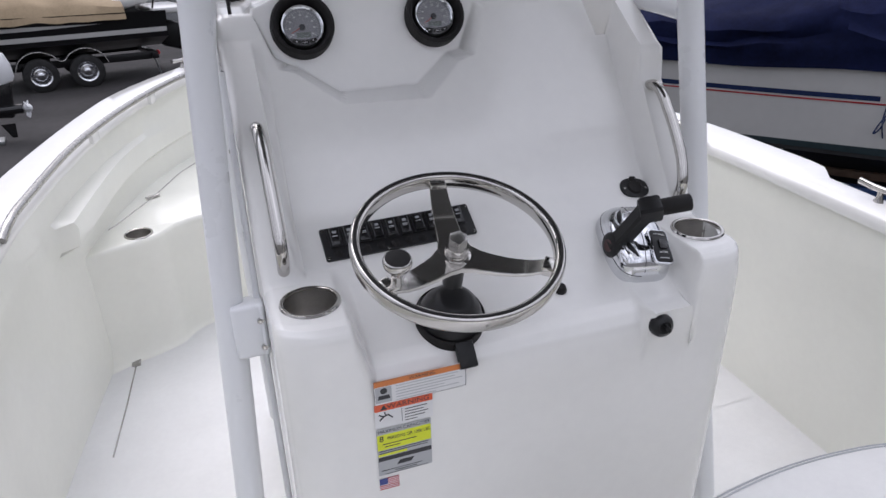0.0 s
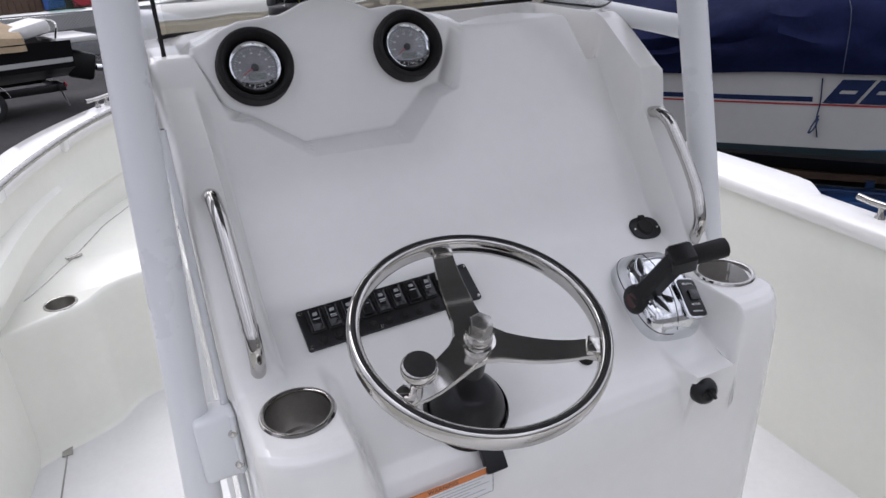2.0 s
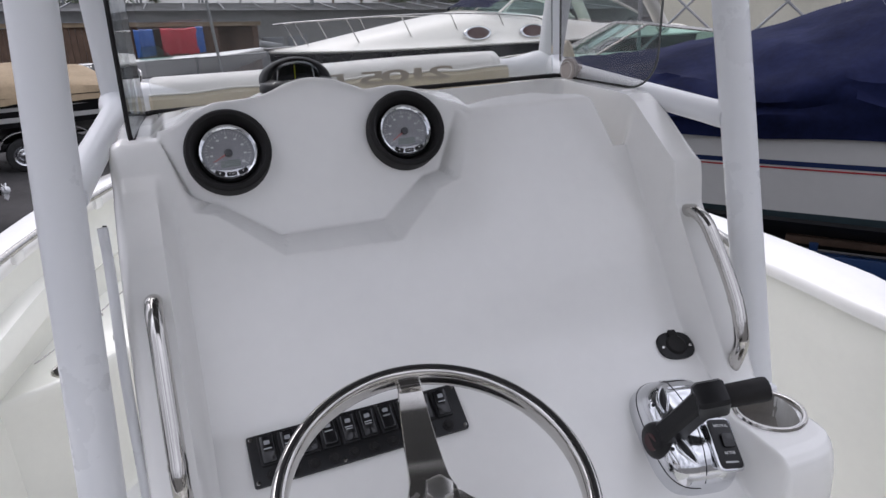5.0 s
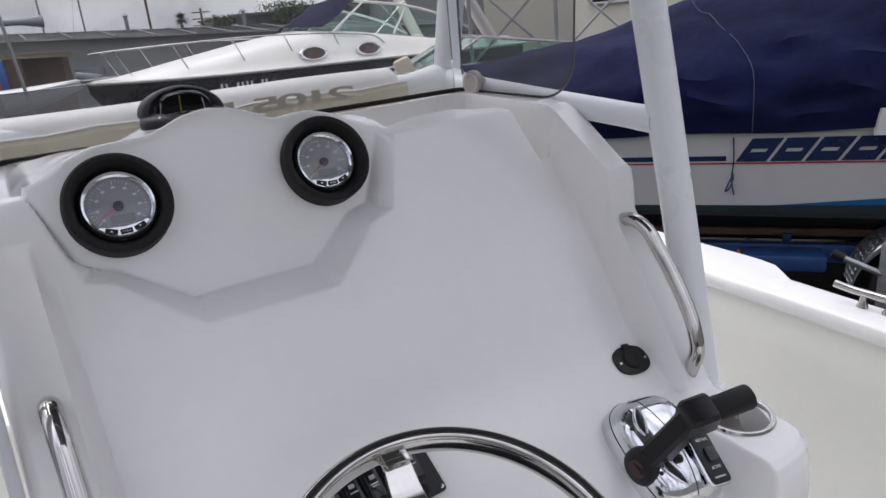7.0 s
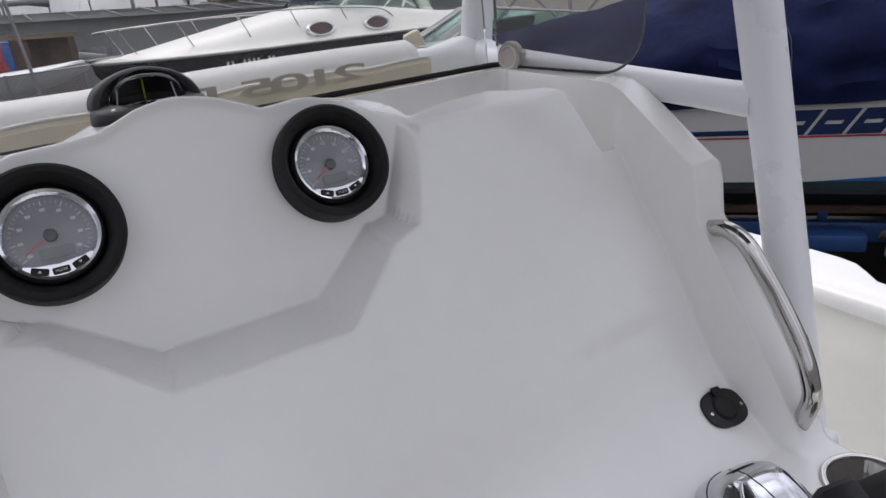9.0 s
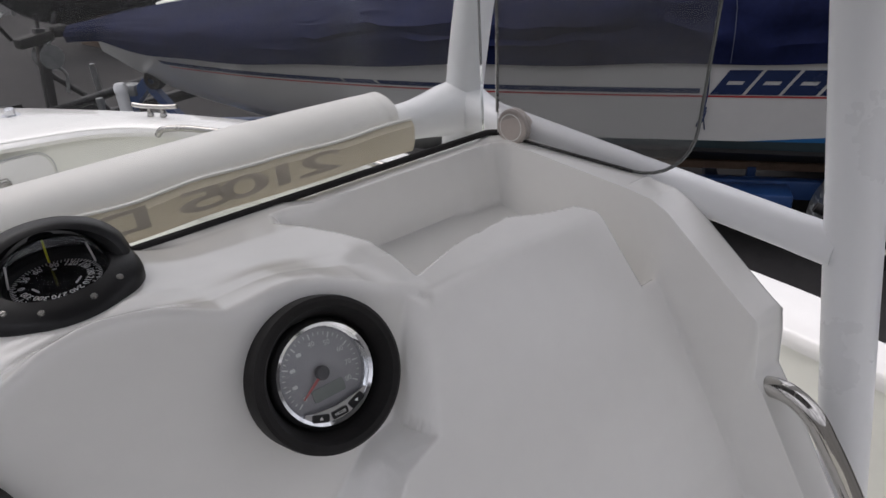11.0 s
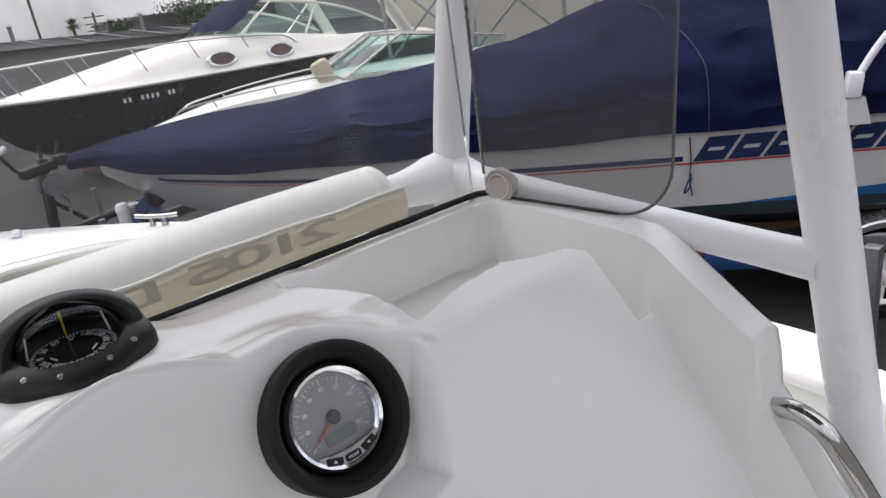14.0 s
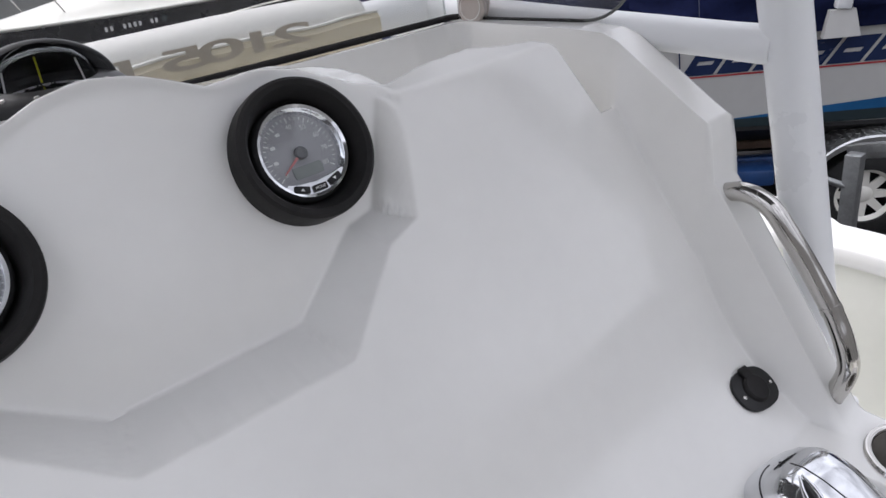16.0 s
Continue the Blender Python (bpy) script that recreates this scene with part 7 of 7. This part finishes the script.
# ---- black trailer and gear ahead of the bow ----
def build_black_trailer():
    t = thing("empty_trailer", Matrix.Translation((-0.08, 8.97, GROUND)) @ pose(0, 0, 0, 0, 0, 12), "black steel boat trailer with winch post", "trailer")
    for y in (-0.45, 0.45):
        part("rail", box((2.3, 0.08, 0.12), (0.55, y, 0.50), 0.01), HULLBLACK, t, "black steel rail")
        part("bunk", box((1.4, 0.09, 0.05), (0.2, y * 0.8, 0.74), 0.01), RUBBER, t, "carpeted bunk")
        for x in (-0.35, 0.2, 0.8):
            part("bracket", box((0.05, 0.05, 0.22), (x, y * 0.85, 0.62), 0.005), HULLBLACK, t)
    part("winch_post", box((0.09, 0.09, 1.0), m=pose(1.1, 0, 1.0, 0, 8), bevel=0.01), HULLBLACK, t, "black winch post")
    part("winch", lathe([(0.0, -0.09), (0.12, -0.09), (0.07, -0.06), (0.07, 0.06), (0.12, 0.09), (0.0, 0.09)], 20, m=pose(1.18, 0, 1.22, 90)), GALV, t, "hand winch drum")
    part("winch_handle", tube([(1.18, 0.1, 1.22), (1.18, 0.16, 1.22), (1.34, 0.16, 1.36), (1.34, 0.28, 1.36)], 0.014, 8), GALV, t)
    part("winch_head", box((0.34, 0.16, 0.10), m=pose(1.10, 0, 1.40, 0, -6), bevel=0.02), RUBBER, t, "black winch head")
    part("bow_roller", box((0.16, 0.14, 0.12), (1.36, 0, 1.44), 0.04), RUBBER, t)
    for x, tilt in ((0.92, -0.10), (1.18, 0.03), (1.30, 0.10)):
        part("guide_arm", tube([(x, 0.06, 1.42), (x + tilt, 0.05, 1.62)], 0.020, 8), HULLBLACK, t)
    part("release_lever", tube([(0.80, 0.05, 1.62), (0.90, 0.05, 1.68)], 0.028, 8), MARK, t, "white-tipped release lever")
    part("strap", tube(smooth_path([(1.16, -0.05, 1.34), (1.20, -0.06, 1.15), (1.28, -0.05, 1.02), (1.24, -0.05, 0.84)], 5), 0.016, 8), GALV, t, "hanging winch strap")
    part("post_brace", tube([(1.14, 0, 1.05), (1.62, 0, 0.56)], 0.028, 8), HULLBLACK, t)
    part("rear_post", box((0.06, 0.06, 0.62), (0.10, 0, 0.80), 0.008), HULLBLACK, t)
    part("deck_pipe", tube([(-0.6, -0.2, 0.62), (3.2, -0.1, 0.86)], 0.05, 10), HULLBLACK, t, "long black pipe")
    part("battery_box", box((0.32, 0.22, 0.24), (-0.1, 0.05, 0.68), 0.03), PLASTIC, t, "black battery box")
    part("label", box((0.10, 0.006, 0.10), (0.5, -0.495, 0.50)), BLUETARP, t)
    part("label_white", box((0.22, 0.006, 0.08), (0.15, -0.495, 0.50)), MARK, t)
    part("jack", tube([(1.6, 0.05, 0.10), (1.6, 0.05, 1.05)], 0.03, 12), GALV, t, "galvanized jack")
    part("tongue", box((1.6, 0.10, 0.12), (1.9, 0, 0.50), 0.01), HULLBLACK, t)
    for s in (1, -1):
        wheel_parts(t, (-0.2, s * 0.72, 0.28), 0.28, 0.18, 8, s)
    return t


build_black_trailer()


def build_marker_post():
    o = thing("marker_post", (1.38, 8.02, GROUND), "white marker post on a grey base beside the trailer", "post")
    part("post", lathe([(0.055, 0.0), (0.055, 1.0), (0.062, 1.0), (0.062, 1.04), (0.045, 1.075), (0.0, 1.085)], 20), POWDER, o)
    part("base", box((0.5, 0.5, 0.10), (0, 0, 0.05), 0.02), GALV, o)
    return o


build_marker_post()

# ---- fence, buildings, far things ----
def build_fence():
    f = thing("chain_link_fence", (0, 24.5, GROUND), "grey chain-link fence with steel posts", "fence")
    for i in range(12):
        part("post", tube([(-18 + 3.0 * i, 0, 0), (-18 + 3.0 * i, 0, 1.50)], 0.035, 10), GALV, f, "grey steel post")
    part("top_rail", tube([(-18, 0, 1.46), (15, 0, 1.46)], 0.022, 8), GALV, f)
    bm = bmesh.new()
    for i in range(360):
        for s in (1, -1):
            x = -18 + 33 * i / 360
            w = 0.010
            vs = [bm.verts.new(p) for p in ((x - w, 0.01 * s, 0.02), (x + w, 0.01 * s, 0.02), (x + s * 1.44 + w, 0.01 * s, 1.44), (x + s * 1.44 - w, 0.01 * s, 1.44))]
            bm.faces.new(vs)
    part("tall_post", tube([(0.78, 0.05, 0), (0.55, 0.05, 3.6)], 0.05, 10), GALV, f, "tall grey leaning pole")
    tagged(part("mesh_wires", bm, FENCEGREY, f, smooth=False), kind="stuff")
    return f


build_fence()


def build_shed():
    b = thing("workshop_building", (0, 36, GROUND), "long low grey workshop with pale roof and pipes", "building")
    top = lambda x: 3.15 - 0.045 * x
    bm = bmesh.new()
    prism([(-30, 0.0), (24, 0.0), (24, top(24)), (-30, top(-30))], 8, m=pose(0, 8, 0, 90), bm=bm)
    wall = part("wall", bm, CONCRETE, b, "grey block wall", smooth=False)
    bm = bmesh.new()
    vs = [bm.verts.new(p) for p in ((-30, -0.5, top(-30)), (24, -0.5, top(24)), (24, 5.0, top(24) + 0.50), (-30, 5.0, top(-30) + 0.50), (-30, 8.4, top(-30)), (24, 8.4, top(24)))]
    bm.faces.new((vs[0], vs[1], vs[2], vs[3]))
    bm.faces.new((vs[3], vs[2], vs[5], vs[4]))
    bmesh.ops.solidify(bm, geom=bm.faces[:], thickness=-0.12)
    roof = part("roof", bm, ROOFGREY, b, "pale grey sheet roof", smooth=False)
    for i in range(30):
        x = -28 + 1.75 * i
        part("roof_rib", tube([(x, -0.5, top(x) + 0.05), (x, 5.0, top(x) + 0.55)], 0.035, 6), ROOFGREY, roof)
    for x, w, h, mt, nm in ((5.0, 1.0, 1.5, GREYMETAL, "steel_door"), (3.8, 1.0, 1.5, GREYMETAL, "steel_door"), (9.5, 2.0, 1.5, GREYMETAL, "steel_door")):
        part(nm, box((w, 0.10, h), (x, -0.02, h / 2 + 0.25), 0.02), mt, wall)
    part("roof_pipe", tube([(-9, 5.0, 4.20), (2.0, 5.0, 4.10), (3.0, 5.0, 4.06)], 0.14, 14, radii=[0.13, 0.15, 0.30]), GREYMETAL, b, "grey roof pipe with flared end")
    for x in (-8, -5.6, -2, 1):
        part("pipe_stand", box((0.10, 0.3, 0.62), (x, 5.0, top(x) + 0.72), 0.02), GREYMETAL, b)
    part("roof_box", box((1.0, 0.8, 0.35), (-2.4, 5.0, 4.42), 0.03), DARKROOF, b, "dark roof box")
    for x, h in ((-7.2, 0.9), (-4.4, 0.7), (6.5, 0.8), (12.5, 0.9)):
        part("vent", lathe([(0.10, 0.0), (0.10, h), (0.22, h), (0.0, h + 0.15)], 14, m=Matrix.Translation((x, 3.5, top(x) + 0.30))), GREYMETAL, b)
    # brown boarded lean-to with open bays
    o = thing("lean_to_shed", (0, 33.9, GROUND), "brown boarded lean-to shed with tan fascia", "shed")
    for x0, x1, z0, z1 in ((-9.0, -2.25, 0.0, 2.75), (-2.25, 0.6, 2.42, 2.72), (0.6, 1.25, 0.0, 2.66), (2.7, 2.95, 0.0, 2.5)):
        for i in range(int((x1 - x0) / 0.24 + 0.99)):
            xa, xb = x0 + 0.24 * i, min(x1, x0 + 0.24 * (i + 1)) - 0.012
            part("board", box((xb - xa, 0.04, z1 - z0), ((xa + xb) / 2, 0, (z0 + z1) / 2), 0.006, 1), WOOD, o)
    part("bay_back", box((5.2, 0.08, 2.4), (0.35, 1.0, 1.2), 0.01), WOOD, o, "dark brown back of the bays")
    part("fascia", tube([(-9.2, -0.10, 2.98), (3.1, -0.10, 2.42)], 0.10, 4, section=[(-0.35, -1), (0.35, -1), (0.35, 1), (-0.35, 1)]), TANBOARD, o, "tan fascia board")
    part("lean_roof", prism([(-9.2, 3.06), (3.1, 2.50), (3.1, 2.54), (-9.2, 3.10)], 1.8, m=pose(0, 1.6, 0, 90)), ROOFGREY, o, smooth=False)
    return b


build_shed()
TARPS = ((-1.82, 0.75, BLUETARP, "crumpled blue tarpaulin over stacked goods"), (-0.42, 1.45, REDTARP, "crumpled red tarpaulin over stacked goods"), (0.42, 0.32, BLUETARP, "narrow blue tarpaulin over stacked goods"))
for x, w, mt, lb in TARPS:
    t = thing("tarpaulin", (x, 33.4, GROUND), lb, "tarpaulin")
    rows = []
    for i in range(19):
        f = i / 18
        row = []
        for g, z in ((0.0, 1.35), (0.03, 1.7), (0.05, 2.1), (0.2, 2.38), (0.5, 2.42), (0.8, 2.38), (1.0, 1.4)):
            wob = noise.noise(Vector((f * 5 * w + x, z * 4, 2)))
            row.append(Vector((w * (f - 0.5), 0.7 * (g - 0.5) + 0.08 * wob, z + 0.07 * wob)))
        rows.append(row)
    part("sheet", skin(rows), mt, t)
    part("stacked_goods", box((w * 0.9, 0.5, 2.2), (0, 0, 1.1), 0.02), WOOD, t)


def build_skiff():
    c = thing("skiff", Matrix.Translation((-1.5, 27.2, GROUND + 0.14)) @ pose(0, 0, 0, 0, 0, 2), "small white open boat behind the fence", "boat")
    st = refine([(-2.2, 0.85, 1.20, 0.7, 0.75, 0.55), (0.0, 0.95, 1.22, 0.75, 0.75, 0.52), (2.2, 0.80, 1.26, 0.5, 0.85, 0.6), (4.0, 0.05, 1.34, 0.02, 1.2, 1.1)])
    part("hull", skin(hull_rings(st)), HULLWHITE, c)
    part("deck", skin([[Vector((x, s * b * f, zs + z)) for s, f, z in ((-1, 1, 0), (-1, 0.8, 0.07), (1, 0, 0.10), (1, 0.8, 0.07), (1, 1, 0))] for x, b, zs, *_ in st]), HULLWHITE, c)
    part("screen", prism([(-0.5, 0), (0.6, 0), (0.15, 0.42), (-0.4, 0.42)], 1.2, m=pose(0.2, 0.6, 1.30, 90)), GREENGLASS, c)
    part("cradle", box((3.0, 0.9, 0.69), (0, 0, 0.21), 0.03), GALV, c)
    return c


build_skiff()


def build_far_building():
    b = thing("cream_building", Matrix.Translation((23.35, 11.0, GROUND)) @ pose(0, 0, 0, 0, 0, -48), "cream stucco building with dark openings", "building")
    wall = part("wall", box((26, 6, 4.6), (0, 3, 2.3)), CREAMWALL, b, smooth=False)
    part("roof", box((26.6, 6.6, 0.25), (0, 3, 4.7), 0.02), DARKROOF, b)
    for x in (-8.6, -4.6, -0.6, 3.4):
        w = part("window", box((1.5, 0.12, 1.2), (x, -0.02, 3.0), 0.02), HOLLOW, wall)
        part("frame", box((1.66, 0.06, 0.10), (x, -0.06, 3.64), 0.01), HULLWHITE, w)
        part("sill", box((1.66, 0.10, 0.08), (x, -0.08, 2.38), 0.01), HULLWHITE, w)
    part("shutter", box((3.2, 0.12, 3.0), (9.6, -0.02, 1.5), 0.02), GREYMETAL, wall)
    return b


build_far_building()


def build_scaffold():
    s = thing("pipe_rack", Matrix.Translation((11.5, 12.2, GROUND)) @ pose(0, 0, 0, 0, 0, -48), "grey pipe rack with diagonal braces", "rack")
    for x in (-3.0, -1.0, 1.0, 3.0):
        part("upright", tube([(x, 0, 0), (x, 0, 4.2)], 0.045, 10), FENCEGREY, s)
    for z in (1.25, 3.15, 4.1):
        part("cross_tube", tube([(-3.2, 0, z), (3.2, 0, z)], 0.04, 10), FENCEGREY, s)
    for x in (-3.0, -1.0, 1.0):
        part("brace", tube([(x, 0, 1.25), (x + 2.0, 0, 3.15)], 0.028, 8), FENCEGREY, s)
        part("brace", tube([(x + 2.0, 0, 1.25), (x, 0, 3.15)], 0.028, 8), FENCEGREY, s)
    return s


build_scaffold()


def build_palm(at, h, seed):
    rnd = random.Random(seed)
    p = thing("palm_tree", at, "tall fan palm with ragged crown in the distance", "palm tree", "distant palms")
    part("trunk", tube([(0.10 * math.sin(3 * i / 8), 0.05 * i / 8, h * i / 8) for i in range(9)], 0.2, 12, radii=[0.30 - 0.012 * i for i in range(9)]), BARK, p)
    bm = bmesh.new()
    for i in range(46):
        a, e = rnd.uniform(0, 6.283), rnd.uniform(-0.9, 1.2)
        L = rnd.uniform(1.1, 1.7)
        d = Vector((math.cos(a) * math.cos(e), math.sin(a) * math.cos(e), math.sin(e)))
        s = d.cross(Vector((0, 0, 1))).normalized()
        b0 = Vector((0.14, 0.05, h))
        for k in range(9):
            f = (k - 4) / 4
            q = b0 + d * L * 0.45
            tip = b0 + d * L * (1.0 - 0.25 * abs(f)) + s * f * L * 0.45 + Vector((0, 0, -0.25 * L * (0.3 + abs(f) * 0.4)))
            vs = [bm.verts.new(v) for v in (b0, q + s * f * 0.2 * L + s * 0.03, tip, q + s * f * 0.2 * L - s * 0.03)]
            bm.faces.new(vs)
    tagged(part("crown", bm, LEAF, p, smooth=False), kind="stuff")
    return p


for i, (x, y, h) in enumerate(((26.5, 110, 6.0), (31, 108, 5.2), (33.5, 112, 5.0), (-2.5, 90, 6.4), (-9, 92, 6.0), (-13, 92, 5.4))):
    build_palm((x, y, GROUND), h, i + 3)


def build_pole(at, h, arms):
    p = thing("utility_pole", at, "wooden utility pole with cross arms in the distance", "utility pole", "distant poles")
    part("pole", tube([(0, 0, 0), (0, 0, h)], 0.14, 10), BARK, p)
    for k in range(arms):
        part("cross_arm", box((2.4, 0.12, 0.14), (0, 0, h - 0.5 - 0.8 * k), 0.01), BARK, p)
    return p


build_pole((17.0, 85, GROUND), 14.0, 0)
build_pole((25.5, 95, GROUND), 6.6, 3)
for x, h in ((-6.5, 9.0), (-3.2, 7.2), (1.4, 8.6), (4.6, 7.4), (7.4, 8.2)):
    k = thing("mast", (x, 62, GROUND), "thin pale metal mast of a boat far behind", "mast", "distant masts")
    part("spar", tube([(0, 0, 0), (0.05, 0, h)], 0.07, 8), GALV, k)
    part("stay", tube([(-1.6, 0, 0), (0.05, 0, h)], 0.012, 6), GALV, k)


def build_tree(at, h, seed):
    """A dense dark tree: trunk, limbs and clumps of small leaves."""
    rnd = random.Random(seed)
    t = thing("broadleaf_tree", at, "dense dark green tree far behind the yard", "tree")
    part("trunk", tube([(0, 0, 0), (0.1, 0, h * 0.3), (0.0, 0.1, h * 0.6)], 0.3, 10, radii=[0.42, 0.32, 0.15]), BARK, t)
    bm = bmesh.new()
    for i in range(150):
        c = Vector((rnd.gauss(0, h * 0.30), rnd.gauss(0, h * 0.24), h * (0.62 + rnd.uniform(-0.34, 0.34))))
        for k in range(26):
            p = c + Vector((rnd.gauss(0, 0.42), rnd.gauss(0, 0.42), rnd.gauss(0, 0.30)))
            u = Vector((rnd.uniform(-1, 1), rnd.uniform(-1, 1), rnd.uniform(-1, 1))).normalized() * rnd.uniform(0.10, 0.22)
            v = u.cross(Vector((rnd.uniform(-1, 1), rnd.uniform(-1, 1), rnd.uniform(-1, 1)))).normalized() * 0.10
            bm.faces.new([bm.verts.new(q) for q in (p - u, p + v, p + u, p - v)])
    tagged(part("crown", bm, LEAF, t, smooth=False), kind="stuff")
    for k in range(4):
        a = 1.57 * k + 0.4
        part("limb", tube([(0.05, 0.05, h * 0.4), (h * 0.2 * math.cos(a), h * 0.2 * math.sin(a), h * 0.75)], 0.1, 8, radii=[0.16, 0.05]), BARK, t)
    return t


build_tree((32.0, 80, GROUND), 5.9, 5)
build_tree((29.0, 92, GROUND), 5.2, 9)
build_tree((-8.0, 80, GROUND), 6.2, 13)
for x, y, w, d, h, mt in ((40, 120, 14, 8, 5.6, CONCRETE), (54, 118, 16, 8, 6.4, DARKROOF), (27.4, 80.5, 3.6, 3, 4.7, DARKROOF), (12, 100, 18, 8, 3.6, CONCRETE), (-25, 95, 30, 8, 4.2, DARKROOF), (75, 110, 30, 8, 6.5, CONCRETE)):
    b = thing("distant_building", (x, y, GROUND), "plain low building far behind the yard", "building", "distant buildings")
    part("wall", box((w, d, h), (0, 0, h / 2)), mt, b, smooth=False)
    part("roof", box((w + 0.6, d + 0.6, 0.3), (0, 0, h + 0.15)), DARKROOF, b, smooth=False)

# ---- the boat's trim on its trailer ----
bpy.context.view_layer.update()
for ob in ABOARD:
    ob.matrix_world = BOAT @ ob.matrix_world
